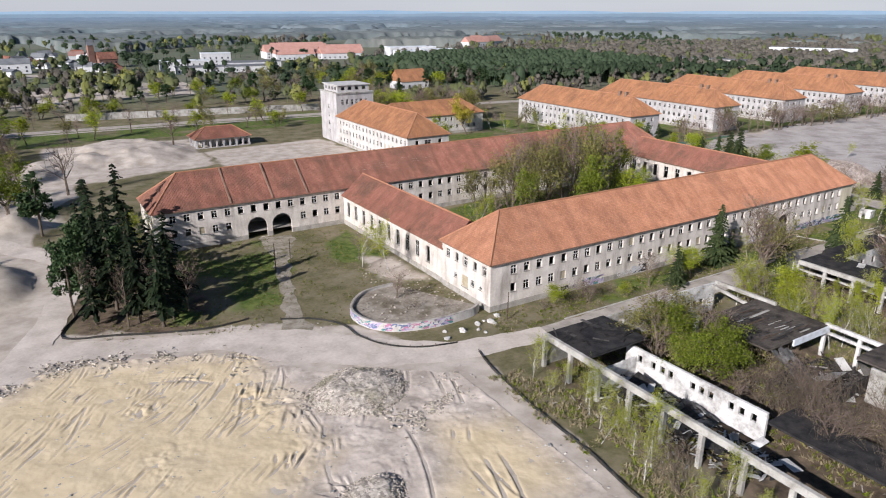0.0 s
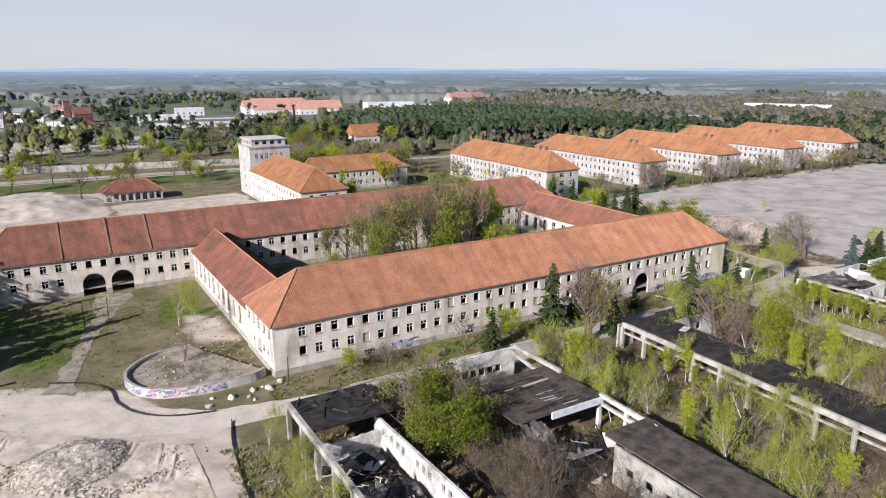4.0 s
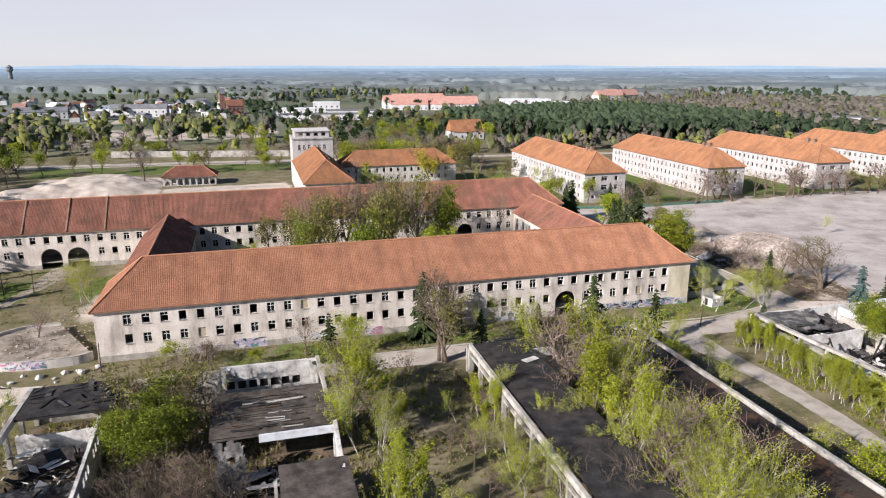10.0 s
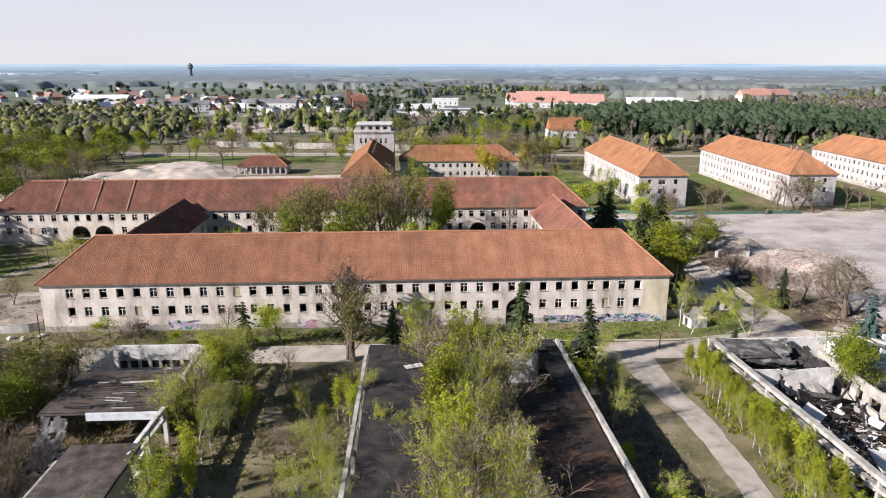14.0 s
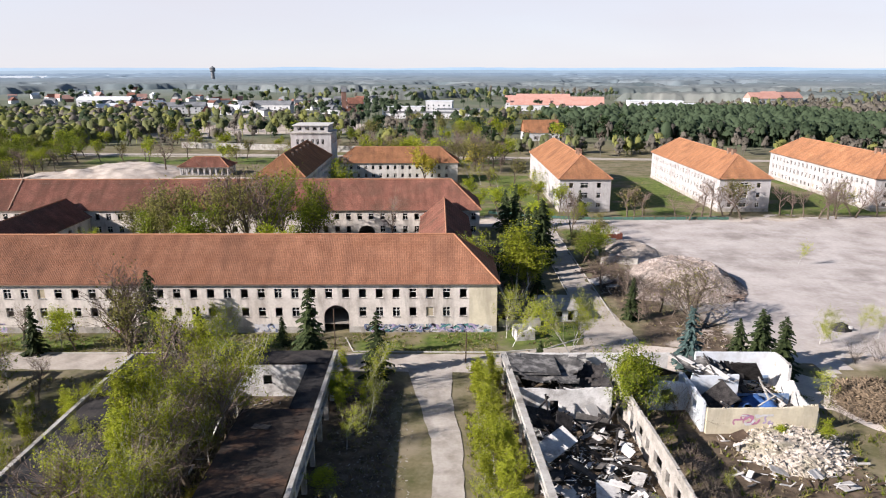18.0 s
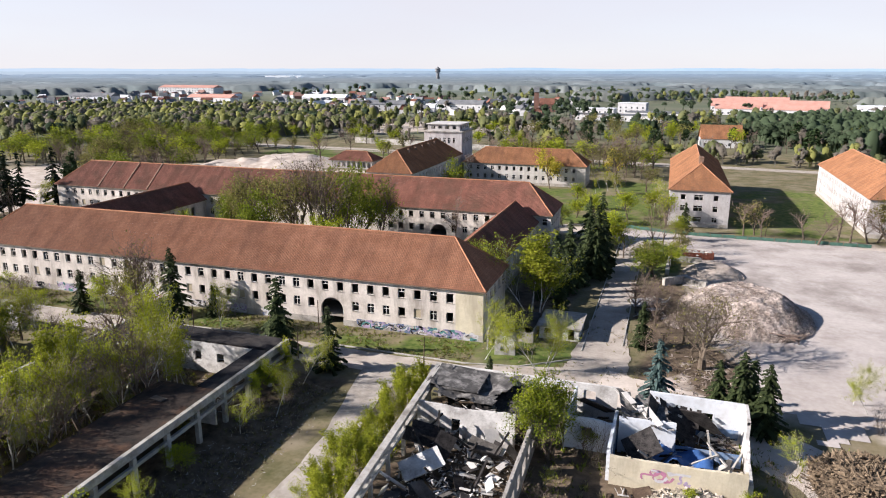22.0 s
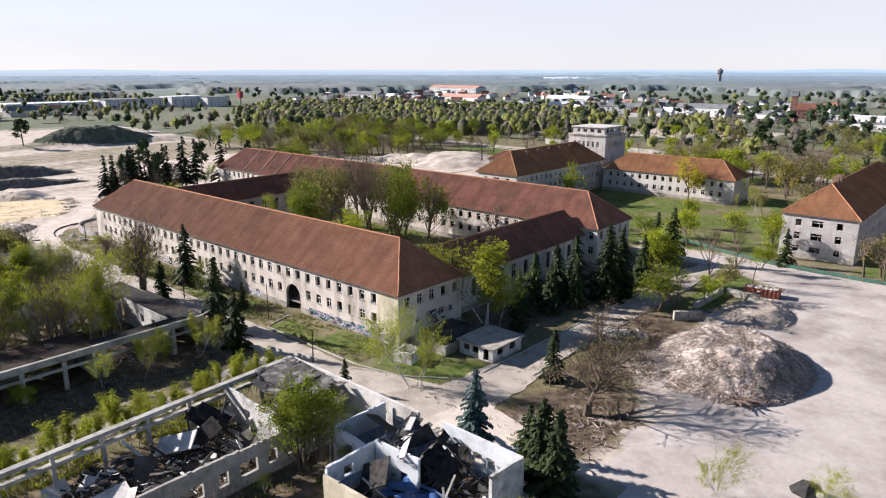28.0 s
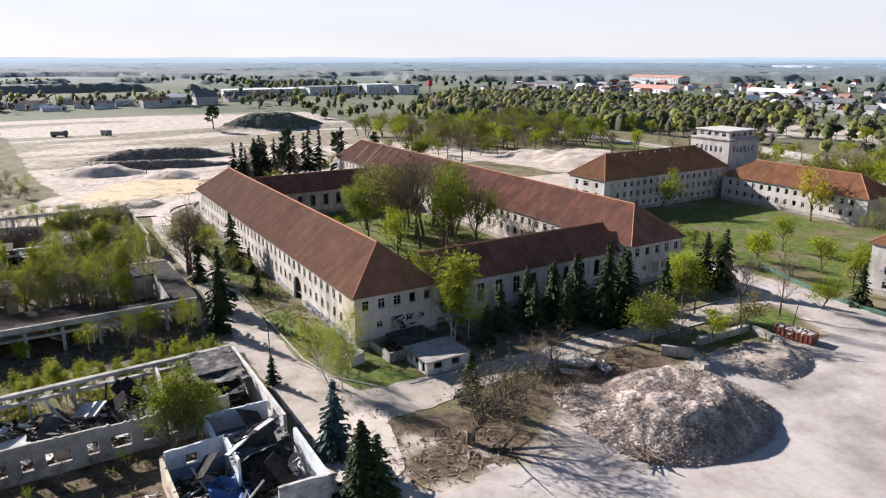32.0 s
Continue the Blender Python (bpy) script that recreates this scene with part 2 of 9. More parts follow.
g.node_tree.nodes["Principled BSDF"].inputs["Base Color"].default_value = (0.02, 0.022, 0.025, 1)
g.node_tree.nodes["Principled BSDF"].inputs["Roughness"].default_value = 0.12
g.node_tree.nodes["Principled BSDF"].inputs["Specular IOR Level"].default_value = 0.25
g.node_tree.nodes["Principled BSDF"].inputs["Alpha"].default_value = 0.75
M["glass"] = g


# ---- mesh tools ----
class Mesh:
    """Collects corners and faces, then makes one mesh object."""

    def __init__(self):
        self.v, self.f, self.uv = [], [], {}

    def face(self, pts, uv=None):
        i = len(self.v)
        self.v.extend(tuple(p) for p in pts)
        self.f.append(tuple(range(i, i + len(pts))))
        if uv:
            self.uv[len(self.f) - 1] = uv
        return self

    def box(self, x0, y0, z0, x1, y1, z1):
        i = len(self.v)
        self.v += [(x0, y0, z0), (x1, y0, z0), (x1, y1, z0), (x0, y1, z0), (x0, y0, z1), (x1, y0, z1), (x1, y1, z1), (x0, y1, z1)]
        self.f += [tuple(i + k for k in q) for q in ((0, 3, 2, 1), (4, 5, 6, 7), (0, 1, 5, 4), (1, 2, 6, 5), (2, 3, 7, 6), (3, 0, 4, 7))]
        return self

    def beam(self, a, b, w, h=None, up=Vector((0, 0, 1))):
        """A bar of w by h from a to b."""
        a, b, h = Vector(a), Vector(b), h or w
        d = (b - a).normalized()
        s = d.cross(up)
        s = (s if s.length > 1e-3 else d.cross(Vector((1, 0, 0)))).normalized()
        t = s.cross(d).normalized()
        i = len(self.v)
        for p in (a, b):
            for q, r in ((-1, -1), (1, -1), (1, 1), (-1, 1)):
                self.v.append(tuple(p + s * (q * w / 2) + t * (r * h / 2)))
        self.f += [tuple(i + k for k in q) for q in ((0, 1, 2, 3), (7, 6, 5, 4), (0, 4, 5, 1), (1, 5, 6, 2), (2, 6, 7, 3), (3, 7, 4, 0))]
        return self

    def tube(self, pts, radii, sides=6):
        """A tapering tube along pts."""
        i0 = len(self.v)
        pts = [Vector(p) for p in pts]
        for k, (p, r) in enumerate(zip(pts, radii)):
            d = (pts[min(k + 1, len(pts) - 1)] - pts[max(k - 1, 0)]).normalized()
            s = d.orthogonal().normalized()
            t = d.cross(s)
            for q in range(sides):
                a = 2 * math.pi * q / sides
                self.v.append(tuple(p + s * (r * math.cos(a)) + t * (r * math.sin(a))))
        for k in range(len(pts) - 1):
            for q in range(sides):
                a, b = i0 + k * sides + q, i0 + k * sides + (q + 1) % sides
                self.f.append((a, b, b + sides, a + sides))
        self.f.append(tuple(i0 + (len(pts) - 1) * sides + q for q in range(sides)))
        return self

    def data(self, name, mat, smooth=False):
        me = bpy.data.meshes.new(name)
        me.from_pydata(self.v, [], self.f)
        if self.uv:
            lay = me.uv_layers.new(name="UVMap")
            for p in me.polygons:
                c = self.uv.get(p.index)
                if c:
                    for li, q in zip(p.loop_indices, c):
                        lay.data[li].uv = q
        for m in mat if isinstance(mat, (list, tuple)) else (mat,):
            me.materials.append(m)
        if smooth:
            me.polygons.foreach_set("use_smooth", [True] * len(me.polygons))
        me.update()
        return me


def part(name, mesh, mat, parent=None, label="", smooth=False, at=None, turn=0.0):
    """Links a mesh as one object under a thing or a part."""
    data = mesh.data(name, mat, smooth) if isinstance(mesh, Mesh) else mesh
    ob = new(name, data)
    if parent is not None:
        ob.parent = parent
    if at is not None:
        ob.matrix_basis = pose(*at, 0, 0, turn)
    if label:
        ob["label"] = label
    return ob


def thing(name, at, label, category, group="", turn=0.0):
    ob = new(name)
    ob.empty_display_size = 0.5
    ob.matrix_basis = pose(*at, 0, 0, turn)
    return tagged(ob, label, category, group)


def wall_mesh(length, height, openings, thick=0.45, base=0.0):
    """A wall along +x with its outside at y=0 and its inside at y=thick. Openings: (u0, u1, v0, v1, arched)."""
    us = sorted({0.0, length, *(round(o[0], 3) for o in openings), *(round(o[1], 3) for o in openings)})
    vs = sorted({base, height, *(round(o[2], 3) for o in openings), *(round(o[3], 3) for o in openings)})
    me, idx = Mesh(), {}

    def vert(u, v, w):
        k = (round(u, 3), round(v, 3), w)
        if k not in idx:
            idx[k] = len(me.v)
            me.v.append((u, w, v))
        return idx[k]

    holes = [(round(o[0], 3), round(o[1], 3), round(o[2], 3), round(o[3], 3), o[4]) for o in openings]
    for i in range(len(us) - 1):
        mu = (us[i] + us[i + 1]) / 2
        mine = [h for h in holes if h[0] < mu < h[1]]
        for j in range(len(vs) - 1):
            mv = (vs[j] + vs[j + 1]) / 2
            if any(h[2] < mv < h[3] for h in mine):
                continue
            a, b, c, d = us[i], us[i + 1], vs[j], vs[j + 1]
            me.f.append((vert(a, c, 0), vert(b, c, 0), vert(b, d, 0), vert(a, d, 0)))
            me.f.append((vert(a, c, thick), vert(a, d, thick), vert(b, d, thick), vert(b, c, thick)))
    for a, b, c, d, arch in holes:
        if not arch:
            ring = [(a, c), (b, c), (b, d), (a, d)]
        else:
            r = (b - a) / 2
            curve = [(a + r + r * math.cos(q * math.pi / 12), d - r + r * math.sin(q * math.pi / 12)) for q in range(13)]
            ring = [(a, c), (b, c)] + curve
            for w, flip in ((0, 1), (thick, 0)):
                for k in range(12):
                    corner = (b, d) if k < 6 else (a, d)
                    tri = [(*curve[k], w), (*corner, w), (*curve[k + 1], w)]
                    me.f.append(tuple(vert(*p) for p in (tri if flip else tri[::-1])))
        for k in range(len(ring)):
            p, q = ring[k], ring[(k + 1) % len(ring)]
            if math.dist(p, q) > 1e-4:
                me.f.append((vert(*p, 0), vert(*p, thick), vert(*q, thick), vert(*q, 0)))
    for u in (0.0, length):
        me.f.append((vert(u, base, 0), vert(u, base, thick), vert(u, height, thick), vert(u, height, 0)))
    me.f.append((vert(0.0, height, 0), vert(length, height, 0), vert(length, height, thick), vert(0.0, height, thick)))
    return me


def slope(me, a, b, c, d, rows=0.7, pitch=0.3, sag=0.06, lift=0.02, rib=0.034):
    """A tiled slope: eave from a to b, ridge from d to c. Rolled tiles run up it in ribs, in stepped courses. Adds to me, with a running measure."""
    a, b, c, d = (Vector(p) for p in (a, b, c, d))
    nrm = (b - a).cross(d - a).normalized()
    run = (b - a).normalized()
    up = nrm.cross(run)
    rise = (d - a).dot(up)
    n = max(2, int(rise / rows))
    width = (b - a).length
    l_top, r_top = (d - a).dot(run), (c - a).dot(run)
    prof = ((0.0, 0.0), (0.45, 0.12), (0.7, 1.0), (1.0, 0.0))
    flat = []
    k = 0
    while k * pitch < width:
        flat += [((k + p) * pitch, q) for p, q in prof[:-1]]
        k += 1
    flat.append((width, 0.0))

    def at(u, v, r, raised):
        p = a + run * u + up * v
        edge = min(1.0, v / 1.5, (rise - v) / 1.5)
        return p + nrm * (lift * raised + rib * r + edge * sag * 2 * noise.noise(Vector((p.x * 0.13, p.y * 0.13, p.z * 0.2))))

    last_row = None
    for i in range(n):
        v0, v1 = rise * i / n, rise * (i + 1) / n
        lo, hi = l_top * v0 / rise, width - (width - r_top) * v0 / rise
        lo1, hi1 = l_top * v1 / rise, width - (width - r_top) * v1 / rise
        keep = [(u, r) for u, r in flat if lo < u < hi]
        line = [(lo, 0.0)] + keep + [(hi, 0.0)]
        base = len(me.v)
        for u, r in line:
            t = min(max(u, lo1), hi1)
            me.v.append(tuple(at(u, v0, r, 1)))
            me.v.append(tuple(at(t, v1, r if t == u else 0.0, 0)))
        for q in range(len(line) - 1):
            f = (base + 2 * q, base + 2 * q + 2, base + 2 * q + 3, base + 2 * q + 1)
            me.uv[len(me.f)] = [(line[q][0], v0), (line[q + 1][0], v0), (line[q + 1][0], v1), (line[q][0], v1)]
            me.f.append(f)
        if last_row and last_row[1] == len(line):
            for q in range(len(line) - 1):
                a0, b0 = last_row[0] + 2 * q + 1, base + 2 * q
                me.uv[len(me.f)] = [(line[q][0], v0), (line[q + 1][0], v0), (line[q + 1][0], v0), (line[q][0], v0)]
                me.f.append((a0, a0 + 2, b0 + 2, b0))
        last_row = (base, len(line))
    return me


def window_meshes(w, h, kind):
    """Frame and panes of a casement window, standing on the origin and facing -y. kind: full, top, bare, board."""
    fr, pn = Mesh(), Mesh()
    b = 0.055
    fr.box(-w / 2, -0.02, 0, -w / 2 + b, 0.06, h).box(w / 2 - b, -0.02, 0, w / 2, 0.06, h)
    fr.box(-w / 2 + b, -0.02, h - b, w / 2 - b, 0.06, h).box(-w / 2 + b, -0.02, 0, w / 2 - b, 0.06, b)
    t = h * 0.64
    if kind in ("full", "top"):
        fr.box(-w / 2 + b, -0.03, t, w / 2 - b, 0.05, t + 0.07)
        fr.box(-0.03, -0.025, t + 0.07, 0.03, 0.045, h - b)
    if kind == "full":
        fr.box(-0.035, -0.025, b, 0.035, 0.045, t)
    for x0, x1 in ((-w / 2 + b, -0.05), (0.05, w / 2 - b)):
        if kind == "full":
            pn.box(x0, 0.01, b, x1, 0.018, t)
        if kind in ("full", "top"):
            pn.box(x0, 0.01, t + 0.08, x1, 0.018, h - b)
    if kind == "board":
        pn.box(-w / 2 + b, 0.0, b, w / 2 - b, 0.03, h - b)
    return fr, pn


WIN = {}


def window(parent, at, turn, w, h, kind, sill_too=True):
    key = (round(w, 2), round(h, 2), kind)
    if key not in WIN:
        fr, pn = window_meshes(w, h, kind)
        sill = Mesh().box(-w / 2 - 0.08, -0.28, -0.07, w / 2 + 0.08, 0.1, 0)
        WIN[key] = (fr.data("window", M["frame"]), pn.data("pane", M["board"] if kind == "board" else M["glass"]) if pn.v else None, sill.data("sill", M["plinth"]))
    fr, pn, sl = WIN[key]
    ob = part("window", fr, None, parent, {"board": "boarded-up window", "bare": "empty window frame without glass"}.get(kind, ""), at=at, turn=turn)
    if pn:
        part("board" if kind == "board" else "pane", pn, None, ob)
    if sill_too:
        part("sill", sl, None, ob)
    return ob


def house(name, x0, y0, x1, y1, eave, ridge, sides, label, category, wall="plaster", roof="roof_a", along="x", hips=(True, True), over=0.5, plinth=1.1, floors=(), group="", seed=1, mix=(0.32, 0.28, 0.36, 0.04)):
    """A long plastered block with a hipped tile roof. sides: for south, east, north, west the openings (u0, u1, v0, v1, what), u running anticlockwise round the house."""
    rnd = random.Random(seed)
    lx, ly = x1 - x0, y1 - y0
    top = thing(name, (x0, y0, 0), label, category, group)
    spots = {"south": ((0, 0), 0, lx), "east": ((lx, 0), 90, ly), "north": ((lx, ly), 180, lx), "west": ((0, ly), 270, ly)}
    for side, ((ox, oy), turn, length) in spots.items():
        ops = sides.get(side, ())
        inset = 0.0 if side in ("south", "north") else 0.45
        me = wall_mesh(length - 2 * inset, eave, [(o[0] - inset, o[1] - inset, o[2], o[3], o[4] == "arch") for o in ops])
        r = radians(turn)
        ux, uy = math.cos(r), math.sin(r)
        w = part("wall", me, M[wall], top, at=(ox + ux * inset, oy + uy * inset, 0), turn=turn)
        if plinth:
            cuts = sorted([(o[0], o[1]) for o in ops if o[2] < plinth - 0.05])
            u = 0.0
            pm = Mesh()
            for a, b in cuts + [(length, length)]:
                if a - u > 0.05:
                    pm.box(u, -0.06, 0, a, 0, plinth)
                u = b
            part("plinth", pm, M["plinth"], top, at=(ox, oy, 0), turn=turn)
        for o in ops:
            if o[4] in ("arch", "gap"):
                continue
            kind = o[4]
            if kind == "any":
                kind = rnd.choices(("full", "top", "bare", "board"), mix)[0]
            u = (o[0] + o[1]) / 2
            nx, ny = -uy, ux
            window(top, (ox + ux * u + nx * 0.16, oy + uy * u + ny * 0.16, o[2]), turn, o[1] - o[0], o[3] - o[2], kind, wall == "plaster")
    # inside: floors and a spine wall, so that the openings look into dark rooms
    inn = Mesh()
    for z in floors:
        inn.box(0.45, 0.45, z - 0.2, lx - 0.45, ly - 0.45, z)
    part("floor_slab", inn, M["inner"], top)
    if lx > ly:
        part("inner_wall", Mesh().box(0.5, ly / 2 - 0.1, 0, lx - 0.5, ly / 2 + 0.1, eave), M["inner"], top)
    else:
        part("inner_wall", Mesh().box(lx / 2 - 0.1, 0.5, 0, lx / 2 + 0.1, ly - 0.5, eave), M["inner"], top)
    hip_roof(top, -over, -over, lx + over, ly + over, eave + 0.05, ridge, along, hips, M[roof])
    return top


def hip_roof(top, x0, y0, x1, y1, eave, ridge, along, hips, mat, run=None, caps=True):
    rf = Mesh()
    if along == "x":
        h = (y1 - y0) / 2
        cy = (y0 + y1) / 2
        run = run or h * 0.93
        ra, rb = (x0 + (run if hips[0] else 0), cy, ridge), (x1 - (run if hips[1] else 0), cy, ridge)
        c = [(x0, y0, eave), (x1, y0, eave), (x1, y1, eave), (x0, y1, eave)]
        slope(rf, c[0], c[1], rb, ra)
        slope(rf, c[2], c[3], ra, rb)
        if hips[1]:
            slope(rf, c[1], c[2], rb, rb)
        if hips[0]:
            slope(rf, c[3], c[0], ra, ra)
        ends = [(c[0], ra), (c[3], ra)] if hips[0] else []
        ends += [(c[1], rb), (c[2], rb)] if hips[1] else []
    else:
        h = (x1 - x0) / 2
        cx = (x0 + x1) / 2
        run = run or h * 0.93
        ra, rb = (cx, y0 + (run if hips[0] else 0), ridge), (cx, y1 - (run if hips[1] else 0), ridge)
        c = [(x0, y0, eave), (x1, y0, eave), (x1, y1, eave), (x0, y1, eave)]
        slope(rf, c[1], c[2], rb, ra)
        slope(rf, c[3], c[0], ra, rb)
        if hips[0]:
            slope(rf, c[0], c[1], ra, ra)
        if hips[1]:
            slope(rf, c[2], c[3], rb, rb)
        ends = [(c[0], ra), (c[1], ra)] if hips[0] else []
        ends += [(c[2], rb), (c[3], rb)] if hips[1] else []
    rob = part("roof", rf, mat, top)
    if caps:
        part("ridge_cap", Mesh().tube([Vector(ra) + Vector((0, 0, 0.03)), Vector(rb) + Vector((0, 0, 0.03))], [0.17, 0.17], 8), M["cap"], rob)
        for e, r in ends:
            part("hip_cap", Mesh().tube([Vector(e) + Vector((0, 0, 0.03)), Vector(r) + Vector((0, 0, 0.03))], [0.15, 0.15], 8), M["cap"], rob)
    sof = Mesh().box(x0 + 0.02, y0 + 0.02, eave - 0.2, x1 - 0.02, y1 - 0.02, eave - 0.03)
    part("soffit", sof, M["brown_trim"], rob)
    return rob


def rows_of(u0, step, count, w, levels, skip=(), what="any"):
    """Windows at even steps: levels are (v0, v1)."""
    out = []
    for v0, v1 in levels:
        for k in range(count):
            u = u0 + k * step
            if not any(a < u < b and c < v1 and d > v0 for a, b, c, d in skip):
                out.append((u - w / 2, u + w / 2, v0, v1, what))
    return out

# ---- ground ----
LATTICE = {}


def lattice(seed):
    if seed not in LATTICE:
        LATTICE[seed] = np.random.RandomState(seed).rand(256, 256)
    return LATTICE[seed]


def vnoise(x, y, seed=0):
    """Smooth noise between 0 and 1 for arrays of places."""
    lat = lattice(seed)
    xi, yi = np.floor(x).astype(int), np.floor(y).astype(int)
    fx, fy = x - xi, y - yi
    fx, fy = fx * fx * (3 - 2 * fx), fy * fy * (3 - 2 * fy)
    a, b = lat[xi % 256, yi % 256], lat[(xi + 1) % 256, yi % 256]
    c, d = lat[xi % 256, (yi + 1) % 256], lat[(xi + 1) % 256, (yi + 1) % 256]
    return (a * (1 - fx) + b * fx) * (1 - fy) + (c * (1 - fx) + d * fx) * fy


def fbm(x, y, size, seed=0, octaves=4):
    out, amp, tot = 0.0, 1.0, 0.0
    for k in range(octaves):
        out = out + amp * vnoise(x / size * 2**k + 17.3 * k, y / size * 2**k + 9.1 * k, seed + k)
        tot += amp
        amp *= 0.55
    return out / tot


def inside(x, y, poly, soft=1.0):
    """1 well inside the outline, 0 outside, with a soft edge."""
    x, y = np.asarray(x, float), np.asarray(y, float)
    dist, inn = np.full(x.shape, 1e9), np.zeros(x.shape, bool)
    for (ax, ay), (bx, by) in zip(poly, poly[1:] + poly[:1]):
        ex, ey = bx - ax, by - ay
        t = np.clip(((x - ax) * ex + (y - ay) * ey) / (ex * ex + ey * ey), 0, 1)
        dist = np.minimum(dist, np.hypot(x - ax - t * ex, y - ay - t * ey))
        if ey:
            inn ^= ((ay > y) != (by > y)) & (x < ex * (y - ay) / ey + ax)
    return np.clip(0.5 + np.where(inn, dist, -dist) / (2 * soft), 0, 1)


YARD = [(-400, -60), (-90, -38), (-62, -34), (-40, -50), (-13.8, -56), (-13.6, -46), (-12.4, -33), (-10.5, -16), (-9, -9), (-18, -4), (-22, 8), (-29, 15), (-38, 18.5), (-64, 29), (-60, 52), (-60, 75), (-66, 84), (-62, 110), (-52, 130), (-50, 185), (-120, 150), (-200, 160), (-400, 180)]
SAND = [(-78, -14), (-62, -22), (-48, -30), (-39, -20), (-40, 8), (-52, 13), (-66, 18), (-78, 6)]
SAND_B = [(-33, -38), (-24, -24), (-17, -28), (-19, -42), (-28, -44)]
PLAZA = [(113, 84), (140, 81), (149, 72), (146, 50), (149, 36), (146, 14), (153, 7), (152.5, -6), (158, -13), (200, -16), (360, -16), (360, 96), (113, 92)]
MOUNDS = [(155.0, 29.0, 10.6, 13.2, 4.3, 0.35), (146.5, 21.5, 5.5, 4.5, 1.3, 0.3), (151.0, 55.0, 6.0, 8.0, 1.8, 0.1), (-30.0, -11.0, 6.5, 6.0, 1.3, 0.5), (-38.0, -32.0, 4.0, 3.0, 1.0, 0.4)]


def heap(x, y, cx, cy, rx, ry, h, turn):
    c, s = math.cos(turn), math.sin(turn)
    u, v = ((x - cx) * c + (y - cy) * s) / rx, (-(x - cx) * s + (y - cy) * c) / ry
    r = np.maximum(0, np.sqrt(u * u + v * v) + 0.22 * (fbm(x, y, 5.0, 31) - 0.5))
    return h * np.clip(1.15 - r**1.5, 0, 0.82) / 0.82


def height(x, y):
    """The lie of the land: flat about the buildings and roads, uneven in the yard, with heaps of sand to the north-west."""
    x, y = np.asarray(x, float), np.asarray(y, float)
    z = 0.10 * (fbm(x, y, 9.0, 3) - 0.5)
    yard = inside(x, y, YARD, 3.0)
    z = z + yard * 0.3 * (fbm(x, y, 6.0, 5, 5) - 0.5)
    for cx, cy, rx, ry, h, t in ((-32, 185, 22, 24, 3.6, 0.3), (-55, 170, 14, 12, 2.6, 0.0), (-72, 92, 12, 9, 2.0, 0.4), (-74, 60, 7, 12, 2.4, 0.1), (-70, 98, 9, 8, 2.6, 0.3), (-104, -16, 16, 9, 3.6, 1.2), (-84, 8, 10, 8, 2.4, 1.0), (-250, 105, 16, 60, 3.0, -0.1)):
        z = z + heap(x, y, cx, cy, rx, ry, h, t) * (0.8 + 0.4 * fbm(x, y, 4.0, 12))
    return z


def axis(lo, hi, step, far):
    near = list(np.arange(lo, hi + 1e-6, step))
    return np.array([-f for f in reversed(far) if -f < lo - 3] + near + [f for f in far if f > hi + 3])


gx = axis(-150.0, 260.0, 1.0, [*range(154, 340, 6), *range(340, 520, 14), 560, 800, 1200, 1900, 3000, 4880])
gy = axis(-72.0, 230.0, 1.0, [95, 130, 180, 240, 270, 300, 330, 350, 380, 410, 440, 470, 500, 530, 560, 590, 640, 760, 900, 1400, 2200, 3300, 4880])
GX, GY = np.meshgrid(gx, gy)
GZ = height(GX, GY)


def ground_at(x, y):
    """The ground's height at one place, from its mesh."""
    i, j = min(max(np.searchsorted(gx, x) - 1, 0), len(gx) - 2), min(max(np.searchsorted(gy, y) - 1, 0), len(gy) - 2)
    fx, fy = (x - gx[i]) / (gx[i + 1] - gx[i]), (y - gy[j]) / (gy[j + 1] - gy[j])
    return float((GZ[j, i] * (1 - fx) + GZ[j, i + 1] * fx) * (1 - fy) + (GZ[j + 1, i] * (1 - fx) + GZ[j + 1, i + 1] * fx) * fy)


wx, wy = GX + 5 * (fbm(GX, GY, 7.0, 21) - 0.5), GY + 5 * (fbm(GX, GY, 7.0, 25) - 0.5)
yard = inside(wx, wy, YARD, 0.8)
sand = np.maximum(inside(wx, wy, SAND, 3.0), inside(wx, wy, SAND_B, 2.5)) * yard
for q in ([(-78, 88), (-67, 88), (-58, 97), (-60, 112), (-78, 114)], [(-78, 36), (-70, 42), (-65.5, 52), (-65, 66), (-72, 78), (-78, 80)]):
    sand = np.maximum(sand, inside(wx, wy, q, 2.5) * 0.9)
for q in ([(-110, 335), (-60, 345), (30, 365), (55, 430), (20, 470), (-60, 455), (-120, 400)], [(-160, 520), (-20, 535), (-5, 570), (-150, 560)], [(-60, 140), (-8, 150), (-6, 205), (-58, 212)], [(-8, 96), (42, 96), (42, 178), (-6, 175)], [(-9, 26), (-1.5, 18), (-1.5, 34), (-7, 40)]):
    yard = np.maximum(yard, inside(wx, wy, q, 1.5) * (0.9 if q[0][0] < 100 else 0.55))
# the stripped land to the west lies in long strips, bare or grown over
strips = np.clip(7 * (fbm(GX * 5.0, GY * 0.9, 130.0, 91, 5) - 0.42), 0.0, 1)
yard = np.where(GX < -84, yard * (0.4 + 0.6 * strips), yard)
yard = np.maximum(yard, inside(wx, wy, [(136, -16), (158, -18), (158, 8), (148, 14), (139, 9)], 4.0) * (0.1 + 0.9 * np.clip(6 * (fbm(GX, GY, 5.0, 181) - 0.5), 0, 1)))
yard = np.maximum(yard, inside(GX + 9 * (fbm(GX, GY, 8.0, 177) - 0.5), GY + 9 * (fbm(GX, GY, 8.0, 178) - 0.5), PLAZA, 3.0))
lawn = np.zeros_like(GX)
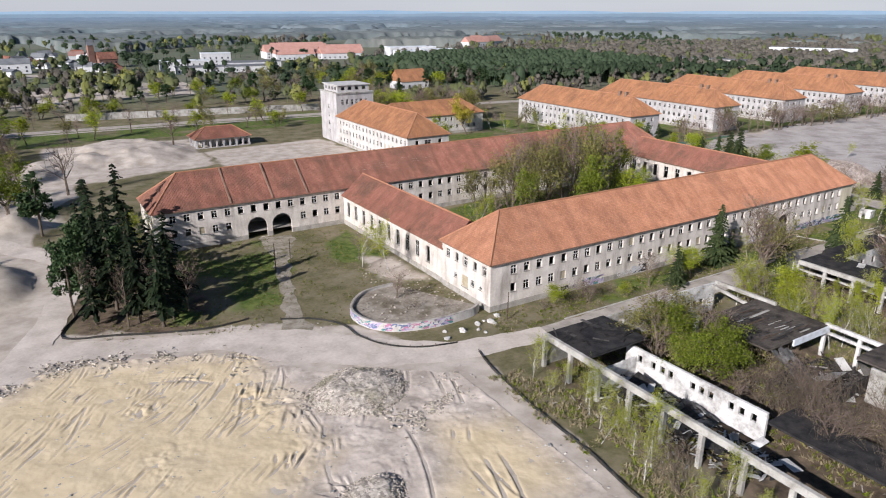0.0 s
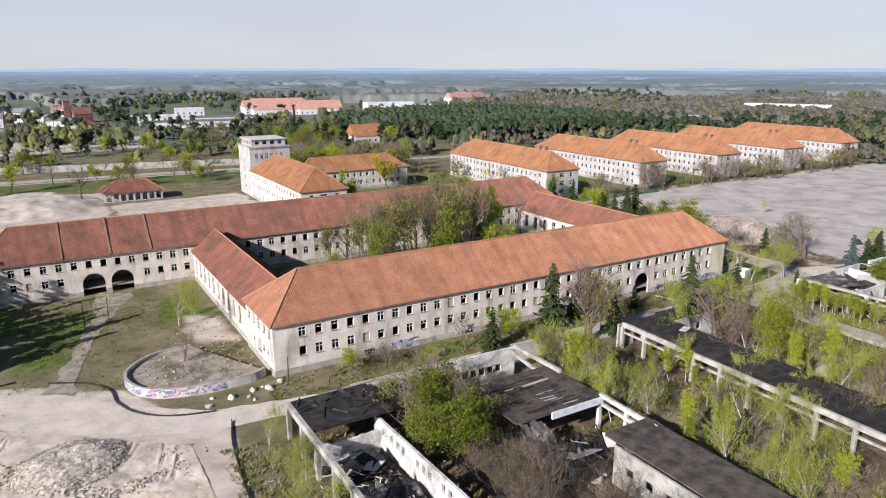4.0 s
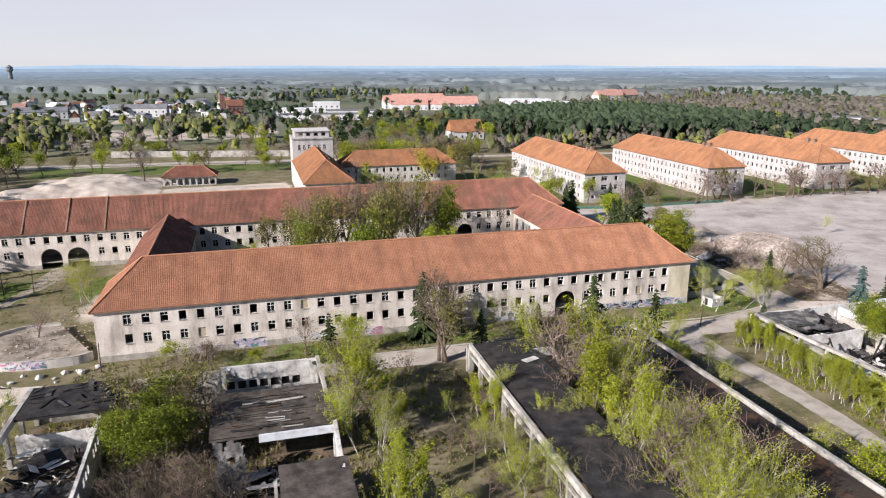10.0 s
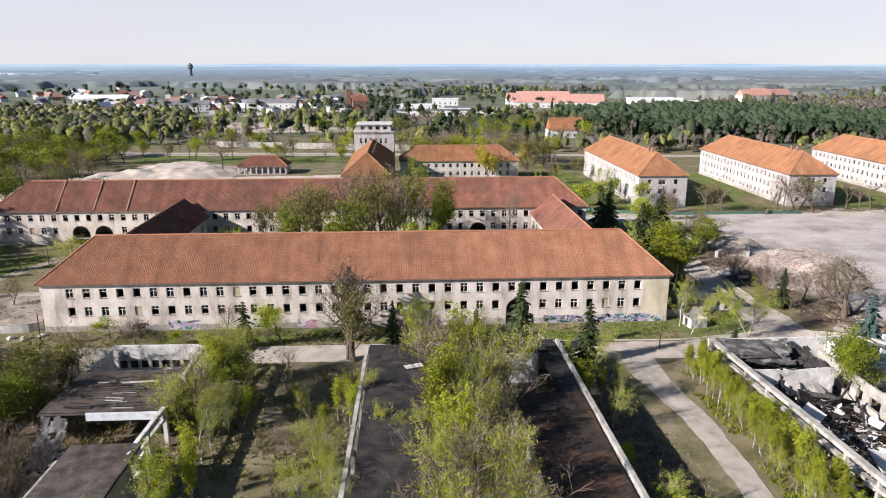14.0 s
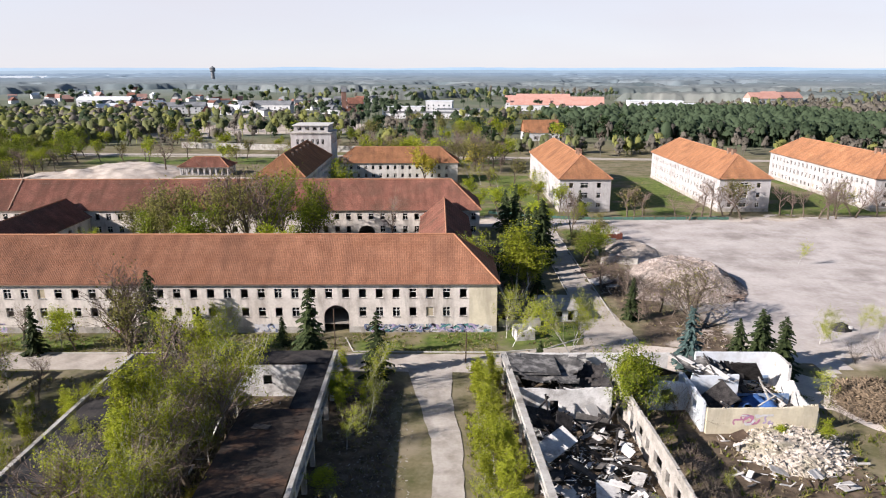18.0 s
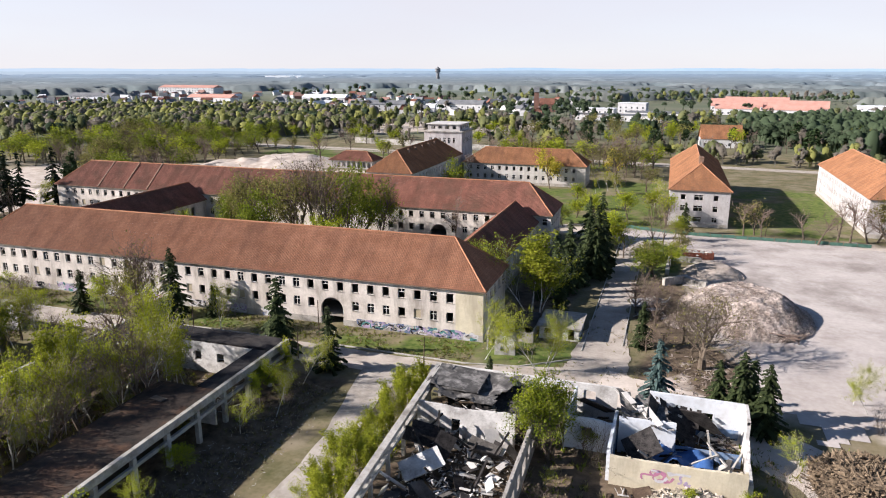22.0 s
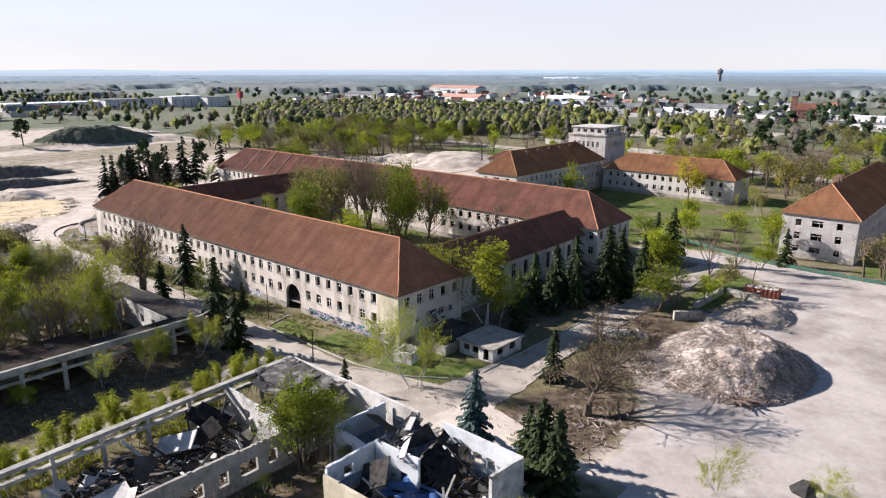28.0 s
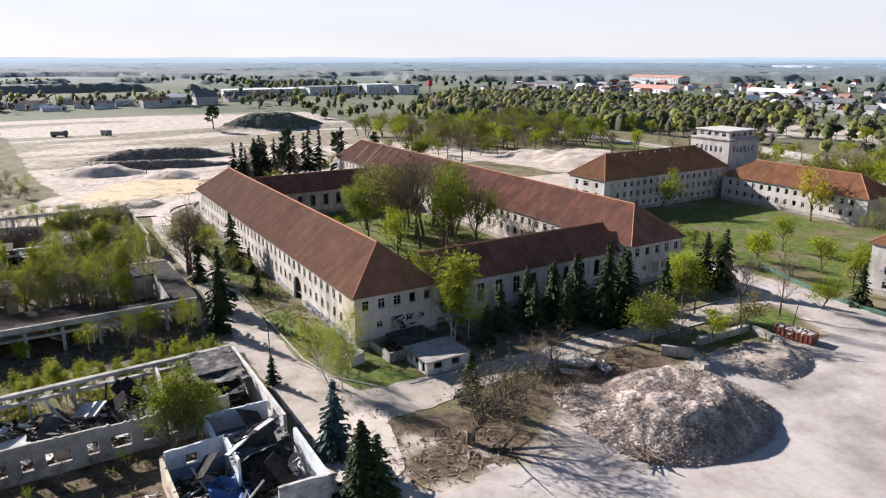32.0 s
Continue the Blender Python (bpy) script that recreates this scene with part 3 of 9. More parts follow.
for q in ([(-58, 46), (-46, 24), (-28, 24), (-20, 40), (-16, 62), (-45, 62)], [(-14, 26), (-1, 22), (-1, 58), (-10, 50)], [(88.5, -7.5), (112, -7.5), (112, 0), (88.5, 0)], [(14, 18), (97, 18), (97, 62), (14, 62)], [(62, 82), (140, 94), (140, 178), (112, 182), (112, 156), (62, 158)], [(158, 97), (191, 97), (191, 180), (158, 180)], [(113, -8), (127, -8), (127, 5), (113, 6)], [(20, -7), (80, -7), (80, 0), (20, 0)], [(136, 48), (143, 48), (144, 80), (136, 80)], [(-70, 215), (135, 215), (135, 246), (-70, 246)], [(208, 97), (340, 97), (340, 180), (208, 180)]):
    lawn = np.maximum(lawn, inside(wx, wy, q, 1.5))
lawn = lawn * np.clip(2.6 * fbm(GX, GY, 8.0, 41, 5) - 0.55, 0, 1)
litter = np.zeros_like(GX)
for q in ([(-4, -70), (-4, -19), (36, -19), (36, -70)], [(57, -70), (57, -19), (97, -19), (97, -70)], [(111, -70), (111, -19), (151, -19), (151, -70)], [(112.5, 6), (121, 4), (124, 30), (128, 62), (112, 62)], [(136.5, 8), (146, 12), (148, 34), (140, 48), (136.5, 40)], [(136, -15), (149, -14), (152, -4), (151, 7), (144, 11), (138, 4)], [(-62, 24), (-42, 22), (-40, 60), (-60, 60)]):
    litter = np.maximum(litter, inside(wx, wy, q, 1.5))
nx, ny = len(gx), len(gy)
gme = bpy.data.meshes.new("ground")
gi = np.arange(nx * ny).reshape(ny, nx)
quads = np.stack([gi[:-1, :-1], gi[:-1, 1:], gi[1:, 1:], gi[1:, :-1]], -1).reshape(-1, 4)
gme.from_pydata(np.stack([GX, GY, GZ], -1).reshape(-1, 3).tolist(), [], quads.tolist())
cover = gme.color_attributes.new("cover", "FLOAT_COLOR", "POINT")
cover.data.foreach_set("color", np.stack([sand, yard, lawn, litter], -1).reshape(-1).astype(np.float32))
# how much distance haze is painted into the ground's colour
haze_amount = gme.attributes.new("far", "FLOAT", "POINT")
haze_amount.data.foreach_set("value", np.clip((np.hypot(GX - 60, GY - 20) - 500) / 1800, 0, 1).reshape(-1).astype(np.float32))
field = gme.attributes.new("field", "FLOAT", "POINT")
field.data.foreach_set("value", np.clip((np.hypot(GX - 60, GY - 20) - 260) / 120, 0, 1).reshape(-1).astype(np.float32))
gme.polygons.foreach_set("use_smooth", [True] * len(gme.polygons))


def ground_material():
    m = material("dry_grass_and_earth", (0.085, 0.085, 0.035), (0.20, 0.165, 0.10), 0.95, 0.22, 1.6, 0.5, (0.25, 0.21, 0.15), 0.12, 0.75)
    n, l = m.node_tree.nodes, m.node_tree.links
    bsdf = n["Principled BSDF"]
    col = bsdf.inputs["Base Color"].links[0].from_socket
    at = n.new("ShaderNodeAttribute")
    at.attribute_name = "cover"
    sep = n.new("ShaderNodeSeparateColor")
    l.new(at.outputs["Color"], sep.inputs["Color"])
    geo = n.new("ShaderNodeNewGeometry")

    def blend(base, factor, c1, c2, size, sharp=0.35):
        nz = n.new("ShaderNodeTexNoise")
        nz.inputs["Scale"].default_value, nz.inputs["Detail"].default_value = size, 8.0
        nz.inputs["Roughness"].default_value = 0.62
        l.new(geo.outputs["Position"], nz.inputs["Vector"])
        mr = n.new("ShaderNodeMapRange")
        mr.inputs["From Min"].default_value, mr.inputs["From Max"].default_value = 0.36, 0.64
        l.new(nz.outputs["Fac"], mr.inputs["Value"])
        cm = n.new("ShaderNodeMix")
        cm.data_type = "RGBA"
        cm.inputs["A"].default_value, cm.inputs["B"].default_value = (*c1, 1), (*c2, 1)
        l.new(mr.outputs["Result"], cm.inputs["Factor"])
        # ragged border: the cover's edge shifted by the grain
        ed = n.new("ShaderNodeMath")
        ed.operation = "MULTIPLY_ADD"
        ed.inputs[1].default_value, ed.inputs[2].default_value = sharp, -sharp / 2
        l.new(nz.outputs["Fac"], ed.inputs[0])
        ad = n.new("ShaderNodeMath")
        ad.operation = "ADD"
        l.new(factor, ad.inputs[0])
        l.new(ed.outputs["Value"], ad.inputs[1])
        st = n.new("ShaderNodeMapRange")
        st.inputs["From Min"].default_value, st.inputs["From Max"].default_value = 0.25, 0.75
        l.new(ad.outputs["Value"], st.inputs["Value"])
        mx = n.new("ShaderNodeMix")
        mx.data_type = "RGBA"
        l.new(st.outputs["Result"], mx.inputs["Factor"])
        l.new(base, mx.inputs["A"])
        l.new(cm.outputs["Result"], mx.inputs["B"])
        return mx.outputs["Result"]

    fl = n.new("ShaderNodeAttribute")
    fl.attribute_name = "field"
    col = blend(col, fl.outputs["Fac"], (0.09, 0.112, 0.066), (0.165, 0.163, 0.115), 0.006, 0.1)
    # painted haze: the ground turns blue-grey as it gets further off
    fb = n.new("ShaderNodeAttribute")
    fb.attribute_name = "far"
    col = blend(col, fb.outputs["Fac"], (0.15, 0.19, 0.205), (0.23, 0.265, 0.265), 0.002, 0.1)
    col = blend(col, at.outputs["Alpha"], (0.058, 0.044, 0.031), (0.17, 0.128, 0.088), 0.5)
    col = blend(col, sep.outputs["Blue"], (0.05, 0.085, 0.015), (0.14, 0.16, 0.045), 0.6, 1.0)
    col = blend(col, sep.outputs["Green"], (0.345, 0.29, 0.238), (0.53, 0.463, 0.395), 0.22)
    col = blend(col, sep.outputs["Red"], (0.355, 0.302, 0.245), (0.49, 0.425, 0.35), 0.35)
    l.new(col, bsdf.inputs["Base Color"])
    return m


M["ground"] = ground_material()
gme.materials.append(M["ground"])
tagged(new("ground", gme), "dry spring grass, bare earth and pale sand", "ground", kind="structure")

# ---- roads and paving, each a thin sheet on the ground ----
def sheet(name, line, widths, mat, label, category, step=1.2, lift=0.05, ragged=0.5):
    """A strip of paving along a line, with ragged edges."""
    pts, ws = [], []
    for (a, b), (wa, wb) in zip(zip(line, line[1:]), zip(widths, widths[1:])):
        n = max(1, int(math.dist(a, b) / step))
        for k in range(n):
            pts.append(Vector(a).lerp(Vector(b), k / n))
            ws.append(wa + (wb - wa) * k / n)
    pts.append(Vector(line[-1]))
    ws.append(widths[-1])
    for _ in range(4):
        pts = [pts[0]] + [(pts[k - 1] + pts[k] * 2 + pts[k + 1]) / 4 for k in range(1, len(pts) - 1)] + [pts[-1]]
    me, cols = Mesh(), 6
    for k, p in enumerate(pts):
        d = (pts[min(k + 1, len(pts) - 1)] - pts[max(k - 1, 0)]).normalized()
        s = Vector((d.y, -d.x))
        for c in range(cols + 1):
            o = (c / cols - 0.5) * 2
            wob = ragged * (noise.noise(Vector((p.x * 0.35, p.y * 0.35, 7.0 if o < 0 else 3.0)))) if abs(o) > 0.99 else 0
            q = p + s * (o * ws[k] / 2 + wob * (1 if o > 0 else -1))
            me.v.append((q.x, q.y, ground_at(q.x, q.y) + lift))
    for k in range(len(pts) - 1):
        for c in range(cols):
            a = k * (cols + 1) + c
            me.f.append((a, a + 1, a + cols + 2, a + cols + 1))
    return tagged(part(name, me, mat, smooth=True), label, category, kind="structure")


M["track"] = material("pale_sandy_track", (0.45, 0.385, 0.325), (0.60, 0.53, 0.46), 0.95, 0.25, 2.0, 0.4, (0.32, 0.28, 0.24), 0.18, 0.55)
M["earth"] = material("trodden_earth", (0.20, 0.17, 0.125), (0.36, 0.32, 0.265), 0.95, 0.5, 2.5, 0.5, (0.13, 0.12, 0.07), 0.35, 0.8)
M["asphalt"] = material("worn_pale_asphalt", (0.315, 0.275, 0.232), (0.45, 0.40, 0.345), 0.92, 0.3, 3.0, 0.3, (0.19, 0.17, 0.145), 0.25, 0.6)
M["slabs"] = material("pale_concrete_square", (0.35, 0.31, 0.28), (0.49, 0.445, 0.41), 0.93, 0.12, 1.2, 0.3, (0.225, 0.195, 0.172), 0.09, 0.85)
M["lane"] = material("worn_concrete_lane", (0.31, 0.278, 0.24), (0.44, 0.4, 0.352), 0.93, 0.4, 2.5, 0.4, (0.2, 0.175, 0.14), 0.3, 0.7)
M["kerb"] = material("kerb_stone", (0.33, 0.31, 0.28), (0.48, 0.46, 0.42), 0.9, 1.0, 5.0, 0.2)
sheet("track", [(-140, -10), (-100, 2), (-76, 14), (-66, 24), (-54, 19), (-42, 14.5), (-33, 7), (-22, -3), (-12, -8.5), (4, -11)], [6, 6, 7, 7, 5.5, 6.5, 11, 9, 6, 5], M["track"], "pale sandy site track worn smooth", "road", lift=0.075)
sheet("track", [(-70, 22), (-65, 36), (-60.5, 54), (-61, 70), (-70, 83), (-90, 92), (-130, 96)], [6, 5, 5, 5, 5, 5, 6], M["track"], "pale sandy site track in a bend", "road", lift=0.08)
sheet("track", [(-31, 9), (-27, 26), (-21, 46), (-17, 62)], [4.0, 2.6, 3, 8], M["earth"], "faint earth drive to the arched gates", "road", lift=0.05, ragged=1.3)
sheet("road", [(2, -11.2), (40, -11.4), (80, -11.8), (112, -12.6), (132, -10)], [5, 6, 6.4, 7, 12], M["asphalt"], "worn pale asphalt road with sand on it", "road", lift=0.06)
sheet("road", [(101.0, -14), (101.6, -24), (103.4, -36), (103.3, -50), (101, -72)], [7, 4.4, 3.8, 3.4, 3.4], M["lane"], "narrow pale concrete lane between the ruins", "road", lift=0.075)
sheet("road", [(131.5, -12), (131.5, 20), (132, 50), (132.5, 88)], [11, 5.6, 5.4, 6], M["asphalt"], "pale asphalt lane lined with kerbs", "road", lift=0.065, ragged=1.2)
sheet("road", [(132, -10), (142, -12), (155, -22), (170, -40), (180, -70)], [12, 9, 9, 9, 9], M["track"], "pale dusty track", "road", lift=0.08, ragged=1.8)
sheet("road", [(-200, 262), (0, 251), (140, 238), (360, 215)], [8, 8, 8, 8], M["asphalt"], "grey two-lane road", "road", step=6, lift=0.05, ragged=0.1)
sheet("road", [(-200, 255), (0, 243.5), (140, 231)], [3, 3, 3], M["asphalt"], "pale cycle path beside the road", "road", step=6, lift=0.05, ragged=0.1)
pm = Mesh()
px, py = np.meshgrid(np.arange(108, 362, 1.25), np.arange(-18, 100, 1.25))
pmask = inside(px + 20 * (fbm(px, py, 9.0, 77) - 0.5), py + 20 * (fbm(px, py, 9.0, 78) - 0.5), PLAZA, 0.6)
for j in range(px.shape[0] - 1):
    for i in range(px.shape[1] - 1):
        if pmask[j : j + 2, i : i + 2].min() > 0.4:
            pm.face([(px[b, a], py[b, a], ground_at(px[b, a], py[b, a]) + 0.08) for b, a in ((j, i), (j, i + 1), (j + 1, i + 1), (j + 1, i))])
tagged(part("pavement", pm, M["slabs"]), "wide pale concrete parade square dusted with sand", "pavement", kind="structure")
for name, pts in (("kerb", [(128.4, 2), (128.6, 30), (129.0, 76)]), ("kerb", [(134.6, 6), (134.8, 40), (135.2, 76)]), ("kerb", [(86.5, -2), (88.5, -7.9), (112, -8.4), (120, -7.0), (128, -1.5)]), ("kerb", [(10, -8.3), (58, -8.2), (81, -8.2)])):
    km = Mesh()
    for a, b in zip(pts, pts[1:]):
        n = max(1, int(math.dist(a, b) / 1.0))
        for k in range(n):
            p, q = Vector((*a, 0.05)).lerp(Vector((*b, 0.05)), k / n), Vector((*a, 0.05)).lerp(Vector((*b, 0.05)), (k + 0.97) / n)
            km.beam(p, q, 0.16, 0.26)
    tagged(part(name, km, M["kerb"]), "row of worn concrete kerb stones", "kerb", kind="structure")

# ---- the churned sand, finer than the ground round it ----
def churned(x, y):
    """Combs of short ruts, and longer lanes, left by tracked machines."""
    z = np.zeros_like(x)
    rr = np.random.RandomState(4)

    def rut(cx, cy, ang, ln, bend, width, deep, lanes):
        near = np.hypot(x - cx, y - cy) < ln + 3
        xs, ys = x[near], y[near]
        c, s_ = math.cos(ang), math.sin(ang)
        u, v = (xs - cx) * c + (ys - cy) * s_, -(xs - cx) * s_ + (ys - cy) * c
        v = v - bend * u * u
        on = np.clip((ln - np.abs(u)) / (0.35 * ln), 0, 1) * np.clip(4 * (fbm(xs, ys, 3.5, 73, 3) - 0.36), 0, 1)
        add = np.zeros_like(xs)
        for lane in lanes:
            w = v - lane
            add += on * (-deep * np.exp(-((w / width) ** 2)) + 0.75 * deep * np.exp(-(((w - 1.9 * width) / width) ** 2)))
        z[near] += add

    # fans of bucket and track marks in the yellow sand
    for k in range(34):
        cx, cy = rr.uniform(-78, -44), rr.uniform(-30, 13)
        ang = 0.78 + rr.normal(0, 0.16) + 0.012 * (cy + 5)
        for q in range(rr.randint(4, 9)):
            rut(cx + 0.9 * q * math.sin(ang) + rr.normal(0, 0.25), cy - 0.9 * q * math.cos(ang) + rr.normal(0, 0.9), ang + rr.normal(0, 0.05), rr.uniform(2.2, 6.0), rr.normal(0.02, 0.01), 0.13, rr.uniform(0.06, 0.16), (0.0,))
    # long pairs of lanes in the grey sand
    for k in range(24):
        cx, cy = rr.uniform(-44, -17), rr.uniform(-66, 2)
        rut(cx, cy, 1.35 + rr.normal(0, 0.3), rr.uniform(4, 11), rr.normal(0, 0.012), 0.22, rr.uniform(0.09, 0.22), (-1.0, 1.0) if k % 3 else (-1.2, -0.4, 0.9))
    # a curved scrape at the edge of the yellow patch
    for q in range(7):
        rut(-56.0 + 0.4 * q, 11.5 - 0.9 * q, -0.35, rr.uniform(5, 9), -0.03, 0.3, 0.16, (0.0,))
    return z


def sand_material():
    """Grey churned sand that passes into yellow sand where the attribute says so."""
    m = material("churned_sand", (0.40, 0.335, 0.28), (0.63, 0.545, 0.462), 0.95, 0.3, 1.5, 0.9, (0.21, 0.175, 0.14), 0.2, 0.7)
    n, l = m.node_tree.nodes, m.node_tree.links
    base = n["Principled BSDF"].inputs["Base Color"]
    grain = n.new("ShaderNodeTexNoise")
    grain.inputs["Scale"].default_value, grain.inputs["Detail"].default_value = 0.35, 8.0
    geo = n.new("ShaderNodeNewGeometry")
    l.new(geo.outputs["Position"], grain.inputs["Vector"])
    tone = n.new("ShaderNodeMix")
    tone.data_type = "RGBA"
    tone.inputs["A"].default_value, tone.inputs["B"].default_value = (0.45, 0.35, 0.21, 1), (0.70, 0.58, 0.395, 1)
    l.new(grain.outputs["Fac"], tone.inputs["Factor"])
    at = n.new("ShaderNodeAttribute")
    at.attribute_name = "yellow"
    mx = n.new("ShaderNodeMix")
    mx.data_type = "RGBA"
    l.new(at.outputs["Fac"], mx.inputs["Factor"])
    l.new(base.links[0].from_socket, mx.inputs["A"])
    l.new(tone.outputs["Result"], mx.inputs["B"])
    l.new(mx.outputs["Result"], base)
    return m


M["sand"] = sand_material()
sxs, sys_ = np.arange(-92, -15.5, 0.19), np.arange(-54, 17, 0.19)
SX, SY = np.meshgrid(sxs, sys_)
rim = inside(SX, SY, SAND, 1.0)
lumpy = np.clip(4 * (fbm(SX, SY, 7.0, 65, 3) - 0.52), 0, 1) + np.clip(1 - np.abs(rim - 0.5) * 2, 0, 1) * 0.8
SZ = height(SX, SY) + churned(SX, SY) + 0.16 * (fbm(SX, SY, 2.0, 66, 4) - 0.5) + 0.05 + lumpy * 0.55 * (fbm(SX, SY, 1.0, 67, 4) - 0.42)
yel = np.maximum(inside(SX + 6 * (fbm(SX, SY, 6.0, 61) - 0.5), SY + 6 * (fbm(SX, SY, 6.0, 62) - 0.5), SAND, 3.0), inside(SX + 5 * (fbm(SX, SY, 6.0, 63) - 0.5), SY + 5 * (fbm(SX, SY, 6.0, 64) - 0.5), SAND_B, 3.0))
edge = inside(SX + 2 * (fbm(SX, SY, 3.0, 68) - 0.5), SY + 2 * (fbm(SX, SY, 3.0, 69) - 0.5), [(-92, -28), (-74, -26), (-60, -32), (-38, -48), (-16, -52), (-15.6, -46), (-14.4, -33), (-13, -16), (-17, -13), (-34, -2), (-42, 9), (-54, 14.5), (-68, 19), (-92, 5)], 0.3)
jj, ii = np.nonzero(edge[:-1, :-1] > 0.5)
nxs = SX.shape[1]
quad = np.stack([jj * nxs + ii, jj * nxs + ii + 1, (jj + 1) * nxs + ii + 1, (jj + 1) * nxs + ii], -1)
ids, inv = np.unique(quad, return_inverse=True)
sm = Mesh()
sm.v = np.stack([SX.ravel()[ids], SY.ravel()[ids], SZ.ravel()[ids]], -1).tolist()
sm.f = inv.reshape(-1, 4).tolist()
sand_ob = tagged(part("sand", sm, M["sand"], smooth=True), "yellow and grey sand churned by machine tracks", "sand", kind="structure")
sand_ob.data.attributes.new("yellow", "FLOAT", "POINT").data.foreach_set("value", np.clip(yel, 0, 1).ravel()[ids].astype(np.float32))

# ---- heaps ----
M["chips"] = material("shredded_wood_heap", (0.23, 0.19, 0.164), (0.45, 0.385, 0.338), 0.95, 1.2, 4.0, 0.8, (0.15, 0.105, 0.075), 0.35, 0.7, island=0.35)
M["rubble"] = material("broken_concrete", (0.26, 0.245, 0.22), (0.50, 0.475, 0.44), 0.95, 1.0, 5.0, 0.6, island=0.35)
M["dirt_rubble"] = material("earthy_rubble", (0.29, 0.25, 0.205), (0.52, 0.46, 0.39), 0.95, 0.8, 4.0, 0.6, (0.16, 0.15, 0.08), 0.35, 0.7, island=0.4)
M["burnt"] = material("charred_wood", (0.012, 0.011, 0.011), (0.05, 0.045, 0.042), 0.85, 1.5, 6.0, 0.6, island=0.4)
M["brick"] = material("brick_rubble", (0.26, 0.13, 0.09), (0.42, 0.25, 0.18), 0.95, 2.0, 8.0, 0.4, island=0.3)


def heap_thing(name, spec, mat, label, category, bits, bit_size, step=0.5, seed=1, longish=1.0):
    """A heap: a rough mound with loose pieces strewn over it."""
    cx, cy, rx, ry, h, t = spec
    rnd = random.Random(seed)
    R = max(rx, ry) * 1.25
    top = thing(name, (cx, cy, 0), label, category)
    n = int(2 * R / step)
    ux, uy = np.meshgrid(np.linspace(cx - R, cx + R, n), np.linspace(cy - R, cy + R, n))
    hh = heap(ux, uy, *spec)
    zz = height(ux, uy) + hh * (0.80 + 0.3 * fbm(ux, uy, 2.2, seed + 50)) + np.clip(hh, 0, 1) * 0.3 * fbm(ux, uy, 0.8, seed + 60) - 0.12
    me = Mesh()
    for j in range(n - 1):
        for i in range(n - 1):
            if hh[j : j + 2, i : i + 2].max() > 0.02:
                me.face([(ux[b, a] - cx, uy[b, a] - cy, zz[b, a]) for b, a in ((j, i), (j, i + 1), (j + 1, i + 1), (j + 1, i))])
    part("mound", me, mat, top, smooth=False)
    bm_ = Mesh()
    polar = [(rnd.uniform(0, 6.283), math.sqrt(rnd.random()) * 1.12) for _ in range(bits)]
    bx = np.array([cx + rx * r * math.cos(a) for a, r in polar])
    by = np.array([cy + ry * r * math.sin(a) for a, r in polar])
    bz = height(bx, by) + heap(bx, by, *spec) * 0.95
    for x, y, z in zip(bx.tolist(), by.tolist(), bz.tolist()):
        d = Vector((rnd.gauss(0, 1), rnd.gauss(0, 1), rnd.gauss(0, 0.5))).normalized()
        s = bit_size * rnd.uniform(0.4, 1.4)
        p = Vector((x - cx, y - cy, z))
        bm_.beam(p - d * s * longish / 2, p + d * s * longish / 2, s * rnd.uniform(0.3, 0.7), s * rnd.uniform(0.15, 0.5))
    tagged(part("scree", bm_, mat, top), kind="stuff")
    return top


heap_thing("debris_mound", MOUNDS[0], M["chips"], "large heap of grey-brown shredded wood debris on the square", "mound", 26000, 0.16, seed=2, longish=2.8, step=0.35)
heap_thing("debris_mound", MOUNDS[1], M["chips"], "low spread of grey-brown debris beside the large heap", "mound", 1500, 0.2, seed=3, longish=2.2)
heap_thing("sand_mound", MOUNDS[2], material("dusty_gravel", (0.25, 0.212, 0.175), (0.40, 0.348, 0.298), 0.95, 0.8, 4.0, 0.6, (0.2, 0.165, 0.13), 0.3, 0.6), "low pale heap of sand and gravel behind concrete slabs", "mound", 150, 0.3, seed=4)
heap_thing("rubble_mound", MOUNDS[3], M["dirt_rubble"], "low heap of earth and broken pale rubble on sand", "mound", 2200, 0.2, seed=5, step=0.35)
heap_thing("rubble_mound", MOUNDS[4], M["dirt_rubble"], "small heap of broken pale concrete rubble", "mound", 900, 0.24, seed=6, step=0.35)
M["soil"] = material("dark_heaped_soil", (0.10, 0.088, 0.075), (0.20, 0.178, 0.155), 0.95, 0.4, 2.0, 0.8, (0.06, 0.055, 0.045), 0.15, 0.6, island=0.2)
M["soil_green"] = material("weedy_heaped_soil", (0.055, 0.068, 0.05), (0.11, 0.12, 0.085), 0.95, 0.3, 2.0, 0.8, (0.15, 0.14, 0.11), 0.1, 0.5, island=0.2)
heap_thing("soil_ridge", (-142.0, 15.0, 7.0, 31.0, 4.6, -0.28), M["soil"], "long dark ridge of heaped soil on stripped land", "mound", 700, 0.6, step=1.2, seed=14)
heap_thing("soil_ridge", (-112.0, 4.0, 5.5, 34.0, 3.4, -0.24), M["soil"], "long low ridge of dark soil beside a track", "mound", 700, 0.6, step=1.2, seed=15)
heap_thing("soil_ridge", (-252.0, 104.0, 14.0, 30.0, 7.5, -0.3), M["soil_green"], "flat-topped mound of soil overgrown with weeds", "mound", 300, 0.8, step=2.0, seed=16)
heap_thing("rubble_mound", (145.0, -38.0, 6.0, 5.0, 1.6, 0.2), M["dirt_rubble"], "heap of broken timber and pale rubble before the roofless ruin", "mound", 900, 0.5, seed=7, longish=1.8)

